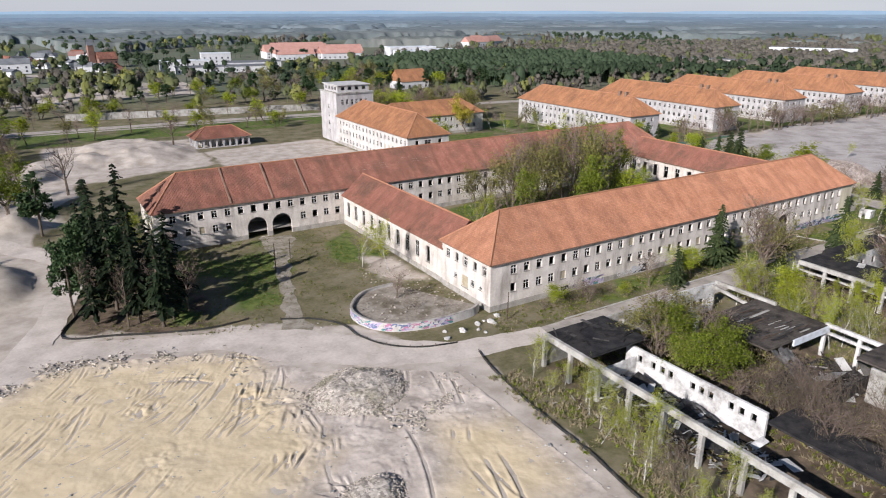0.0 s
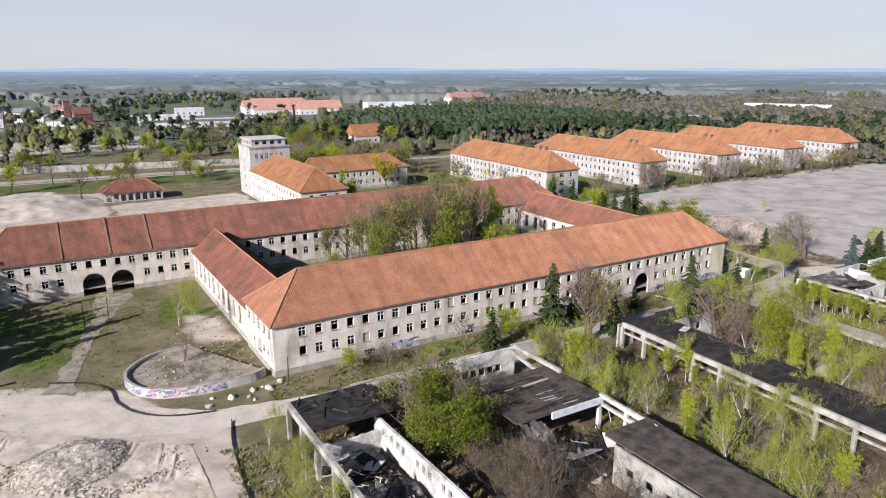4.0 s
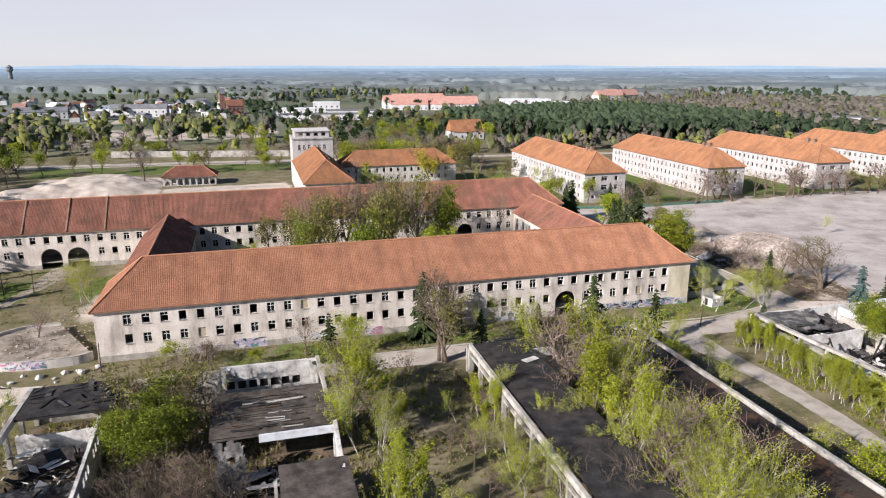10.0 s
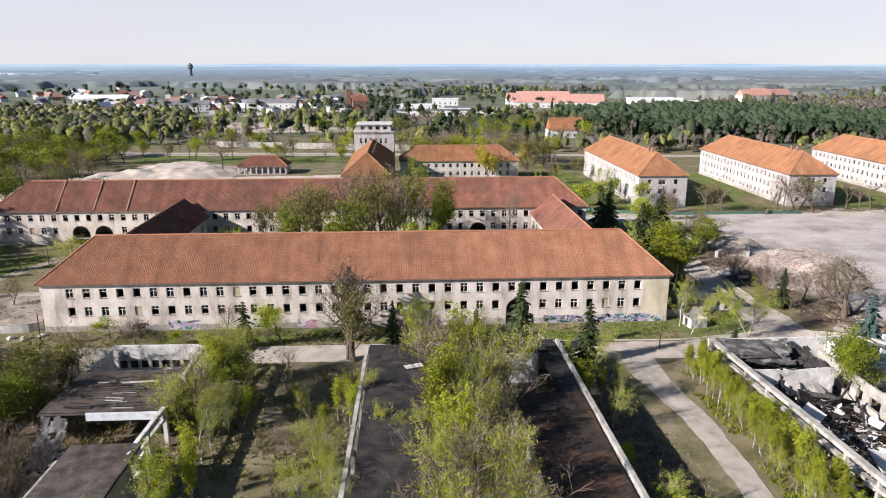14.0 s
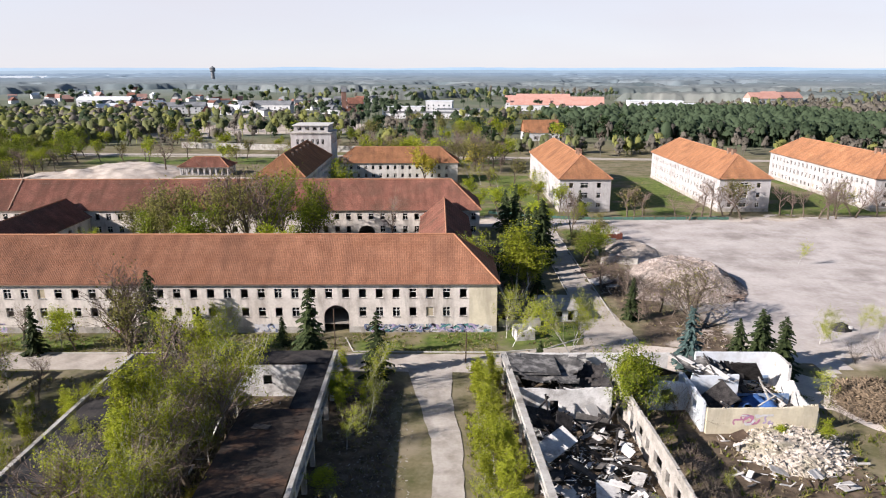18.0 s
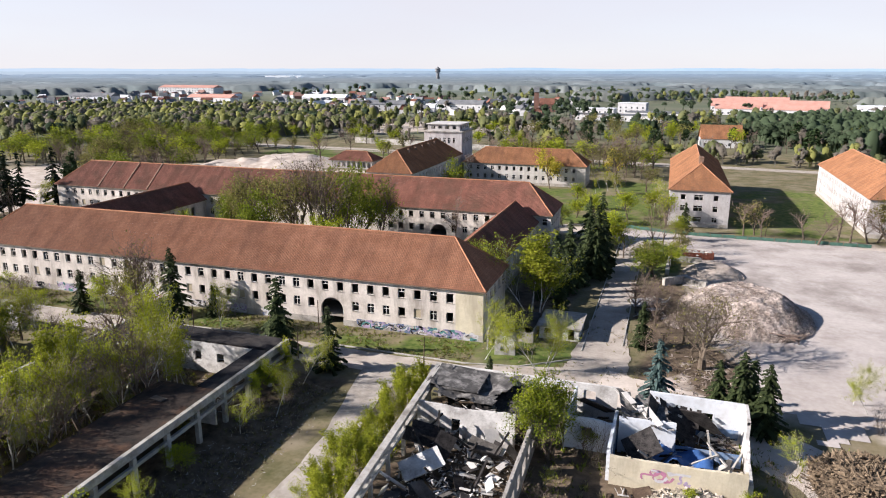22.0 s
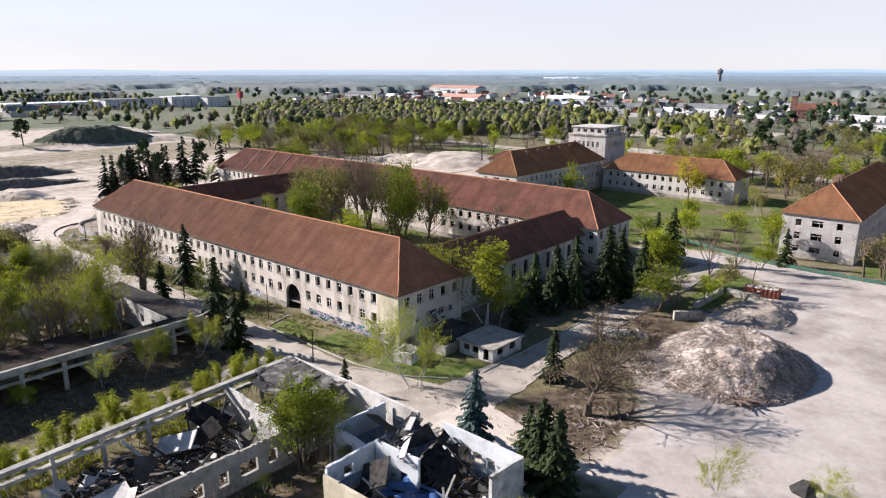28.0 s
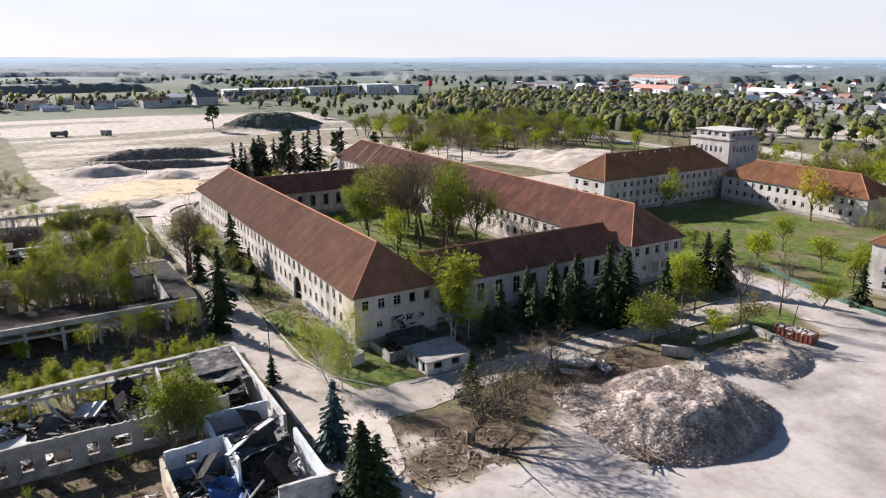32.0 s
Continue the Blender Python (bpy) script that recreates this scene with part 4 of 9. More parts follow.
# ---- the main quadrangle ----
UP, LO = (6.3, 7.95), (2.95, 4.6)
front_s = rows_of(5.0, 2.885, 36, 1.25, [UP, LO], skip=[(81.0, 88.0, 0, 5.5)]) + [(81.95, 86.25, 0.0, 5.0, "arch")]
ends_e = rows_of(2.0, 2.95, 5, 1.25, [UP]) + [(4.0, 5.0, 3.0, 4.0, "full"), (6.6, 8.8, 2.0, 4.4, "board"), (9.6, 10.8, 3.0, 4.2, "full"), (12.2, 13.2, 3.2, 4.0, "full")]
front = house("front_wing", 0.6, 0.6, 112.4, 16.3, 8.9, 15.66, {"south": front_s, "east": ends_e, "west": ends_e}, "long two-storey plastered barracks wing with orange tile roof", "building", floors=(1.6, 5.2, 8.7), seed=3)
back_s = rows_of(4.0, 2.95, 52, 1.25, [UP, LO], skip=[(18.5, 32, 0, 5.5), (123.4, 130, 0, 5.5)]) + [(20.0, 24.6, 0.0, 5.0, "arch"), (25.8, 30.5, 0.0, 5.0, "arch"), (124.5, 128.9, 0, 4.8, "arch")]
rear = house("rear_wing", -43.0, 63.2, 113.0, 78.8, 8.9, 15.66, {"south": back_s, "east": ends_e, "west": ends_e}, "long two-storey plastered barracks wing with red-brown tile roof", "building", roof="roof_b", floors=(1.6, 5.2, 8.7), seed=4)
tall = [(2.0 + 4.2 * k, 3.6 + 4.2 * k, 2.6, 6.0, "any") for k in range(10)]
house("west_link", 0.9, 16.5, 12.3, 63.0, 7.2, 11.9, {"west": tall, "east": tall}, "low plastered link wing with dark brown tile roof", "building", roof="roof_c", along="y", hips=(False, False), floors=(1.4, 7.0), seed=5)
house("east_link", 98.2, 16.5, 109.6, 63.0, 7.2, 12.1, {"west": tall, "east": tall}, "low plastered link wing with dark brown tile roof", "building", roof="roof_c", along="y", hips=(False, False), floors=(1.4, 7.0), seed=6)

# ---- further barracks ----
L3 = [(1.5, 2.9), (4.5, 6.2), (7.7, 9.3)]
def barracks(name, x, y0=103.0, y1=174.0, seed=1, label="three-storey white plastered barracks with orange hipped tile roof"):
    side = rows_of(3.0, 2.9, 23, 1.1, L3)
    end = [(3.0, 4.3, a, b, "any") for a, b in L3] + [(6.6, 9.0, a, b, "any") for a, b in L3] + [(11.8, 13.1, a, b, "any") for a, b in L3]
    return house(name, x, y0, x + 16.2, y1, 10.5, 17.2, {"south": end, "west": side, "east": side}, label, "building", wall="plaster_white", roof="roof_h", along="y", floors=(1.2, 4.2, 7.4, 10.3), group="rows of barracks", seed=seed)
b1 = barracks("barracks", 140.6, seed=11)
for cy in (10.5, 14.0):
    part("chimney", Mesh().box(7.5, cy, 15.6, 8.7, cy + 1.1, 18.4).box(7.4, cy - 0.1, 18.4, 8.8, cy + 1.2, 18.6), M["brown_trim"], b1)
for k, x in enumerate((191.2, 240.6, 290.4, 340.0)):
    copy_thing(b1, pose(x, 103.0, 0))
side = rows_of(3.0, 2.9, 19, 1.1, L3)
end = [(3.0, 4.3, a, b, "any") for a, b in L3] + [(6.6, 9.0, a, b, "any") for a, b in L3] + [(11.8, 13.1, a, b, "any") for a, b in L3]
d1 = house("tower_barracks", 43.5, 107.5, 59.5, 164.5, 10.5, 17.2, {"south": end, "west": side, "east": side}, "three-storey pale plastered barracks with orange tile roof", "building", wall="plaster_grey", roof="roof_h", along="y", floors=(1.2, 4.2, 7.4, 10.3), seed=12)
house("side_barracks", 62.0, 160.0, 110.0, 175.0, 8.0, 13.5, {"south": rows_of(3.0, 2.9, 15, 1.1, [(2.2, 3.8), (5.4, 7.0)])}, "two-storey pale plastered block with orange tile roof", "building", wall="plaster_grey", roof="roof_h", floors=(1.2, 4.6, 7.8), seed=13)

for k in range(6):
    part("roof_vent", Mesh().box(9.2, 14 + 7 * k, 15.4, 9.9, 14.6 + 7 * k, 16.9), M["brown_trim"], d1)
# fire walls that stand out of the rear wing's roof
for x in (-26.3, -16.7, -8.2):
    fw = Mesh()
    a, c = Vector((x + 43.0, -0.45, 9.05)), Vector((x + 43.0, 7.8, 15.78))
    fw.beam(a, c, 0.35, 0.4)
    part("fire_wall", fw, M["brown_trim"], rear)

# ---- tower ----
tw = thing("tower", (43.6, 164.8, 0), "square white plastered tower with flat roof and penthouse", "tower")
tops = [(2.2 + 2.0 * k, 3.2 + 2.0 * k, 14.8, 16.8, "full") for k in range(6)]
for side, (ox, oy, turn) in {"south": (0, 0, 0), "east": (16, 0, 90), "north": (16, 16, 180), "west": (0, 16, 270)}.items():
    ops = tops if side in ("east", "south") else [(7.4, 8.6, 3 + 3.3 * k, 4.6 + 3.3 * k, "full") for k in range(4)]
    inset = 0 if side in ("south", "north") else 0.45
    r = radians(turn)
    part("wall", wall_mesh(16 - 2 * inset, 19.2, [(o[0] - inset, o[1] - inset, o[2], o[3], False) for o in ops]), M["plaster_white"], tw, at=(ox + math.cos(r) * inset, oy + math.sin(r) * inset, 0), turn=turn)
    for o in ops:
        u = (o[0] + o[1]) / 2
        window(tw, (ox + math.cos(r) * u - math.sin(r) * 0.16, oy + math.sin(r) * u + math.cos(r) * 0.16, o[2]), turn, o[1] - o[0], o[3] - o[2], "full")
    pops = [(1.5 + 3.0 * k, 3.1 + 3.0 * k, 20.2, 21.4, False) for k in range(4)]
    inset = 0 if side in ("south", "north") else 0.3
    bx, by = {"south": (1.2, 1.2), "east": (14.8, 1.2), "north": (14.8, 14.8), "west": (1.2, 14.8)}[side]
    part("penthouse_wall", wall_mesh(13.6 - 2 * inset, 22.0, [(o[0] - inset, o[1] - inset, *o[2:]) for o in pops], 0.3, 19.3), M["plaster_white"], tw, at=(bx + math.cos(r) * inset, by + math.sin(r) * inset, 0), turn=turn)
corn = Mesh().box(-0.35, -0.35, 19.2, 16.35, 16.35, 19.5)
part("cornice", corn, M["concrete"], tw)
for k in range(16):
    for x, y in ((0.5 + k, -0.2), (16.2, 0.5 + k)):
        part("corbel", Mesh().box(x - 0.18, y - 0.14, 18.75, x + 0.18, y + 0.14, 19.2), M["concrete"], tw)
part("roof", Mesh().box(0.7, 0.7, 22.0, 15.3, 15.3, 22.3), M["slab_pale"], tw, "flat pale concrete roof")
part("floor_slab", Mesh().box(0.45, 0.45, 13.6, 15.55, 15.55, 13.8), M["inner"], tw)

# ---- pavilion ----
pv = thing("pavilion", (-7.6, 180.4, 0), "arcaded white pavilion with a dark red hipped tile roof", "pavilion")
arc = [(0.7 + 2.5 * k, 2.5 + 2.5 * k, 0.3, 3.0, "arch") for k in range(8)]
for ox, oy, turn, n, length in ((0, 0, 0, 8, 20.6), (20.6, 0, 90, 4, 11.0), (20.6, 11.0, 180, 8, 20.6), (0, 11.0, 270, 4, 11.0)):
    inset = 0 if turn in (0, 180) else 0.4
    r = radians(turn)
    part("arcade", wall_mesh(length - 2 * inset, 3.6, [(o[0] - inset, o[1] - inset, o[2], o[3], True) for o in arc[:n]], 0.4), M["plaster_white"], pv, at=(ox + math.cos(r) * inset, oy + math.sin(r) * inset, 0), turn=turn)
part("core", Mesh().box(3.0, 4.0, 0, 17.5, 10.4, 3.5), M["plaster_grey"], pv)
hip_roof(pv, -0.7, -0.7, 21.3, 11.7, 3.65, 7.4, "x", (True, True), M["roof_c"])

# ---- ruined halls to the south ----
M["blue_paint"] = material("flaking_blue_paint", (0.10, 0.17, 0.30), (0.20, 0.28, 0.40), 0.85, 1.0, 5.0, 0.3, (0.35, 0.35, 0.34), 0.9, 0.7)
M["rust_roof"] = material("rusty_leaf_strewn_tar", (0.025, 0.022, 0.02), (0.06, 0.046, 0.036), 0.95, 0.5, 3.0, 0.5, (0.16, 0.085, 0.05), 0.22, 0.7)
M["felt_brown"] = material("brown_roofing_felt", (0.048, 0.041, 0.035), (0.125, 0.106, 0.09), 0.95, 0.7, 5.0, 0.5, (0.014, 0.013, 0.012), 0.3, 0.8)
M["pale_wash"] = material("pale_blue_limewash", (0.50, 0.53, 0.56), (0.74, 0.76, 0.78), 0.9, 0.5, 4.0, 0.3, (0.24, 0.235, 0.23), 0.5, 0.6)
M["slab_grey"] = material("grey_roof_slab", (0.05, 0.046, 0.042), (0.12, 0.11, 0.10), 0.9, 0.8, 5.0, 0.4, (0.022, 0.021, 0.02), 0.35, 0.75)


def ruin_wall(parent, a, b, h, ops=(), mat="whitewash", thick=0.35, base=0.0, ragged=0.0, seed=0, label="", name="wall"):
    """A masonry wall from a to b with openings measured from a; its outside lies to the right of the way from a to b."""
    length, turn = math.dist(a, b), math.degrees(math.atan2(b[1] - a[1], b[0] - a[0]))
    at = (a[0] - parent.location.x, a[1] - parent.location.y, 0)
    w = part(name, wall_mesh(length, h, [(*o, False) for o in ops], thick, base), M[mat], parent, label, at=at, turn=turn)
    if ragged:
        # crumbled courses left standing along the top
        rnd = random.Random(seed * 13 + 5)
        me, u = Mesh(), 0.0
        last = ragged * 0.4
        while u < length - 0.3:
            step = min(rnd.uniform(0.25, 1.1), length - u)
            run = 0.35 + noise.noise(Vector((u * 0.16, seed * 3.1, 0.5))) * 1.5
            nxt = ragged * min(1.0, max(0.02, run + rnd.uniform(-0.16, 0.16)))
            if rnd.random() < 0.14:
                last = nxt
            me.face([(u, 0.02, h - 0.01), (u + step, 0.02, h - 0.01), (u + step, 0.02, h + nxt), (u, 0.02, h + last)])
            me.face([(u + step, thick - 0.02, h - 0.01), (u, thick - 0.02, h - 0.01), (u, thick - 0.02, h + last), (u + step, thick - 0.02, h + nxt)])
            me.face([(u, 0.02, h + last), (u + step, 0.02, h + nxt), (u + step, thick - 0.02, h + nxt), (u, thick - 0.02, h + last)])
            if rnd.random() < 0.3:
                me.box(u + step * 0.1, 0.05, h + min(last, nxt) - 0.05, u + step * 0.6, thick * rnd.uniform(0.5, 0.95), h + max(last, nxt) + rnd.uniform(0.02, 0.14))
            u += step
            last = nxt
        tagged(part("broken_top", me, M[mat], parent, at=at, turn=turn), kind="stuff")
    return w


def colonnade(parent, a, b, z, posts, depth=0.75, width=0.55, mat="concrete", post=0.55, double=False):
    """A long concrete edge beam on posts."""
    o = parent.location
    A, B = Vector((a[0] - o.x, a[1] - o.y, z - depth / 2)), Vector((b[0] - o.x, b[1] - o.y, z - depth / 2))
    part("edge_beam", Mesh().beam(A, B, width, depth), M[mat], parent, "weathered pale concrete beam")
    if double:
        part("lower_beam", Mesh().beam(A + Vector((0, 0, -1.25)), B + Vector((0, 0, -1.25)), width * 0.8, 0.4), M[mat], parent)
    for k in range(posts):
        p = A.lerp(B, k / (posts - 1))
        part("post", Mesh().box(-post / 2, -post / 2, 0, post / 2, post / 2, z - depth), M[mat], parent, at=(p.x, p.y, -0.05))


def slab(parent, x0, y0, x1, y1, z, mat, thick=0.28, name="roof_slab", tilt=0.0, label=""):
    """A piece of flat roof with an uneven skin."""
    o = parent.location
    nx_, ny_ = max(2, int(abs(x1 - x0) / 1.2)), max(2, int(abs(y1 - y0) / 1.2))
    me = Mesh()
    for j in range(ny_ + 1):
        for i in range(nx_ + 1):
            x, y = x0 + (x1 - x0) * i / nx_, y0 + (y1 - y0) * j / ny_
            me.v.append((x - o.x, y - o.y, z + tilt * (i / nx_) + 0.10 * noise.noise(Vector((x * 0.5, y * 0.5, z)))))
    for j in range(ny_):
        for i in range(nx_):
            a = j * (nx_ + 1) + i
            me.f.append((a, a + 1, a + nx_ + 2, a + nx_ + 1))
    me.box(min(x0, x1) - o.x + 0.03, min(y0, y1) - o.y + 0.03, z - thick - 0.12, max(x0, x1) - o.x - 0.03, max(y0, y1) - o.y - 0.03, z - 0.14 + min(0, tilt))
    return part(name, me, M[mat], parent, label)


def wreckage(parent, area, count, size, mats, seed, pile=1.0, longish=3.0):
    """Collapsed timbers and slabs strewn inside walls; the large ones apart, the crumbs joined."""
    rnd = random.Random(seed)
    o = parent.location
    x0, y0, x1, y1 = area
    crumbs = {m: Mesh() for m in mats}
    for k in range(count):
        x, y = rnd.uniform(x0, x1) - o.x, rnd.uniform(y0, y1) - o.y
        s = size * rnd.uniform(0.3, 1.2)
        zz = rnd.uniform(0.05, pile) * (1.0 - 0.6 * abs((x + o.x - (x0 + x1) / 2) / (x1 - x0) * 2))
        d = Vector((rnd.gauss(0, 1), rnd.gauss(0, 1), rnd.gauss(0, 0.35))).normalized()
        p = Vector((x, y, max(zz, abs(d.z) * s * longish / 2)))
        m = rnd.choice(mats)
        crumbs[m].beam(p - d * s * longish / 2, p + d * s * longish / 2, s * rnd.uniform(0.25, 0.6), s * rnd.uniform(0.08, 0.3))
    for m, me in crumbs.items():
        tagged(part("debris", me, M[m], parent), kind="stuff")


def plank(parent, name, c, size, turn, mat, label=""):
    """A fallen panel or beam: centre, size, Euler turn."""
    o = parent.location
    me = Mesh().box(-size[0] / 2, -size[1] / 2, -size[2] / 2, size[0] / 2, size[1] / 2, size[2] / 2)
    ob = part(name, me, M[mat], parent, label)
    ob.matrix_basis = pose(c[0] - o.x, c[1] - o.y, c[2], *turn)
    return ob


def torn_sheet(parent, name, a, b, c, d, mat, sag=0.6, seed=1, label="", thick=0.1):
    """A torn piece of roof skin slung between four corners (a-b one edge, d-c the other), ragged at its border."""
    o, nu, nv = parent.location, 18, 14
    a, b, c, d = (Vector(p) - Vector((o.x, o.y, 0)) for p in (a, b, c, d))
    me = Mesh()
    grid = []
    for j in range(nv + 1):
        for i in range(nu + 1):
            u, v = i / nu, j / nv
            p = a.lerp(b, u).lerp(d.lerp(c, u), v)
            p.z += -sag * 4 * u * (1 - u) * (0.4 + 0.6 * 4 * v * (1 - v)) + 0.35 * noise.noise(Vector((p.x * 0.55, p.y * 0.55, seed))) + 0.12 * noise.noise(Vector((p.x * 1.9, p.y * 1.9, seed)))
            grid.append(p)
    keep = set()
    for j in range(nv):
        for i in range(nu):
            rim = min(i, nu - 1 - i, j, nv - 1 - j)
            if noise.noise(Vector((i * 0.45, j * 0.45, seed * 3.7))) > (-0.02 if rim == 0 else (-0.25 if rim == 1 else -0.48)):
                keep.add((i, j))
    for lift in (0, -thick):
        base = len(me.v)
        me.v += [(p.x, p.y, p.z + lift) for p in grid]
        for i, j in sorted(keep):
            q = [base + j * (nu + 1) + i, base + j * (nu + 1) + i + 1, base + (j + 1) * (nu + 1) + i + 1, base + (j + 1) * (nu + 1) + i]
            me.f.append(tuple(q if lift == 0 else q[::-1]))
    n1 = (nu + 1) * (nv + 1)
    for i, j in sorted(keep):
        for di, dj, p, q in ((0, -1, (0, 0), (1, 0)), (1, 0, (1, 0), (1, 1)), (0, 1, (1, 1), (0, 1)), (-1, 0, (0, 1), (0, 0))):
            if (i + di, j + dj) not in keep:
                k0, k1 = (j + p[1]) * (nu + 1) + i + p[0], (j + q[1]) * (nu + 1) + i + q[0]
                me.f.append((k1, k0, k0 + n1, k1 + n1))
    return part(name, me, M[mat], parent, label)


def panels(parent, area, count, mats, seed, z0=0.4, z1=2.2, big=(0.9, 2.6)):
    """Fallen ceiling panels, slabs and boards leaning on one another."""
    rk = random.Random(seed)
    for k in range(count):
        ln = rk.uniform(*big)
        plank(parent, "fallen_panel", (rk.uniform(area[0], area[2]), rk.uniform(area[1], area[3]), rk.uniform(z0, z1)), (ln, ln * rk.uniform(0.25, 0.75), 0.07), (rk.gauss(0, 22), rk.gauss(0, 22), rk.uniform(0, 180)), rk.choice(mats))


# the western hall
w = thing("ruined_hall", (-3.5, -19.0, 0), "burnt-out concrete garage hall overgrown with trees", "ruin")
colonnade(w, (-3.6, -19.2), (-4.0, -64.0), 5.5, 9, 0.9, 0.55)
slab(w, -3.4, -19.1, 8.0, -28.0, 5.45, "tar", label="black tar roof in shreds")
ruin_wall(w, (-3.4, -19.0), (20.8, -19.0), 4.9, [(k, k + 1.2, 2.6, 3.8) for k in (3, 7, 11, 15)], "concrete", 0.35)
ruin_wall(w, (5.9, -26.2), (6.5, -48.4), 4.3, [(k, k + 0.8, 2.3, 3.4) for k in (2.2, 4.6, 6.2, 7.6, 11.2, 12.6, 14.0, 17.0, 18.5, 20.2)], "whitewash", 0.4, label="white wall with a row of small window holes")
torn_sheet(w, "torn_roof", (-2.6, -38.0, 1.9), (5.4, -37.6, 1.5), (5.0, -44.0, 0.9), (-2.4, -43.8, 1.1), "ragged_felt", 0.4, 5, "torn felt lying over wreckage")
panels(w, (-2.5, -54, 3.6, -30), 52, ["burnt", "slab_pale", "burnt", "whitewash", "slab_grey", "whitewash"], 301, 0.6, 2.2)
torn_sheet(w, "torn_roof", (20.4, -39.4, 5.0), (24.4, -39.4, 5.0), (23.8, -45.0, 1.2), (20.6, -45.4, 1.0), "ragged_felt", 0.3, 8, "charred roof skin hanging into the void")
panels(w, (22, -48.5, 34, -41.5), 16, ["burnt", "slab_pale", "slab_grey", "whitewash"], 302, 0.4, 1.6)
ruin_wall(w, (6.0, -28.0), (-3.4, -28.2), 3.0, (), "whitewash", 0.3, ragged=0.8, seed=2)
wreckage(w, (-2.8, -52, 5.2, -28.5), 520, 0.5, ["burnt", "burnt", "rubble", "burnt", "whitewash", "burnt"], 5, 1.5)
wreckage(w, (-9, -56, -3.8, -24), 60, 0.35, ["rubble", "dark_wood"], 6, 0.3)
slab(w, 6.5, -48.6, 12.5, -75.0, 3.4, "tar")
ruin_wall(w, (20.8, -19.0), (34.6, -19.2), 5.3, [(0.64, 1.76, 1.7, 2.95), (2.20, 3.32, 1.7, 2.95), (3.76, 4.89, 1.7, 2.95), (5.32, 6.45, 1.7, 2.95), (6.88, 8.01, 1.7, 2.95), (8.45, 9.57, 1.7, 2.95), (10.01, 11.13, 1.7, 2.95)], "whitewash", 0.4, label="sunlit white inner wall with a row of windows")
# dark sheets added in the openings, so that the windows read dark
for k in range(7):
    part("pane", Mesh().box(0.64 + 1.562 * k + 24.3, 0.16, 1.7, 1.76 + 1.562 * k + 24.3, 0.19, 2.95), M["burnt"], w, "dark sheet set in a window opening")
for k in range(22):
    rk = random.Random(900 + k)
    plank(w, "roof_scrap", (rk.uniform(-2.5, 7), rk.uniform(-27.4, -20), 5.6), (rk.uniform(0.8, 3.4), rk.uniform(0.12, 0.8), 0.05), (rk.uniform(-4, 4), rk.uniform(-4, 4), rk.uniform(0, 180)), rk.choice(["burnt", "burnt", "slab_grey", "burnt"]))
ruin_wall(w, (20.8, -27.0), (20.8, -19.4), 4.8, (), "whitewash", 0.35, ragged=0.5, seed=4)
part("edge_beam", Mesh().beam((38.1, -0.2, 5.45), (38.1, -11.6, 5.45), 0.5, 0.6), M["concrete"], w)
part("brace", Mesh().beam((37.0, -0.4, 5.0), (37.2, -10.8, 3.6), 0.4, 0.5), M["concrete"], w)
slab(w, 20.0, -27.4, 35.0, -39.2, 5.2, "felt_brown", label="roof slab with brown torn felt")
for k in range(40):
    rk = random.Random(700 + k)
    x, y = rk.uniform(23.5, 31.5), rk.uniform(-38.6, -28.2)
    plank(w, "roof_scrap", (x, y, 5.33), (rk.uniform(1.5, 5.0), rk.uniform(0.1, 0.45), 0.05), (rk.uniform(-3, 3), rk.uniform(-2, 2), rk.uniform(-4, 4)), rk.choice(["slab_grey", "burnt", "felt_brown", "dark_wood", "slab_grey", "concrete"]))
part("lintel", Mesh().box(29.2, -20.55, 4.2, 38.3, -20.25, 5.15), M["pale_wash"], w, "pale lintel along the broken roof edge")
part("low_wall", Mesh().box(25.0, -29.6, 0, 33.5, -29.3, 2.6), M["burnt"], w)
colonnade(w, (34.8, -38.8), (34.4, -49.4), 5.5, 3, 0.55, 0.5, "whitewash", 0.5, True)
slab(w, 27.6, -47.2, 35.2, -75.0, 5.5, "felt_brown", label="dark grey flat roof with worn felt")
ruin_wall(w, (34.9, -75), (34.9, -49.6), 5.1, [(k, k + 2.0, 1.0, 3.6) for k in (3, 8, 13, 18)], "concrete", 0.35)
ruin_wall(w, (27.0, -49.6), (27.0, -75), 5.1, [(k, k + 1.2, 2.0, 3.2) for k in (2, 5, 8, 11, 14, 17)], "concrete", 0.35)
# black sheet on the void's floor: burnt litter, and slab shade in its colour
part("dark_void_floor", Mesh().box(24.0, -29.0, -0.1, 37.9, -20.4, 0.12), M["burnt"], w, "black floor sheet for burnt litter and the shade under the slab")
wreckage(w, (20.5, -48, 34.4, -39.6), 420, 0.6, ["burnt", "burnt", "burnt", "slab_grey"], 8, 1.0)
plank(w, "fallen_slab", (26.4, -45.2, 1.9), (4.6, 2.0, 0.14), (-24, 6, 8), "slab_pale", "fallen pale ceiling panel")
plank(w, "fallen_slab", (25.0, -41.5, 1.1), (4.6, 2.2, 0.2), (-12, 10, 40), "rubble")
plank(w, "fallen_slab", (1.0, -33.0, 1.6), (6.0, 3.2, 0.18), (20, -8, 14), "burnt")
plank(w, "fallen_slab", (2.2, -40.0, 1.2), (5.0, 2.4, 0.18), (-18, 12, 60), "burnt")
plank(w, "fallen_slab", (0.4, -46.0, 1.0), (4.0, 2.0, 0.2), (10, 14, -20), "slab_grey")
wreckage(w, (8, -68, 21, -22), 120, 0.35, ["dark_wood", "rubble"], 9, 0.25)

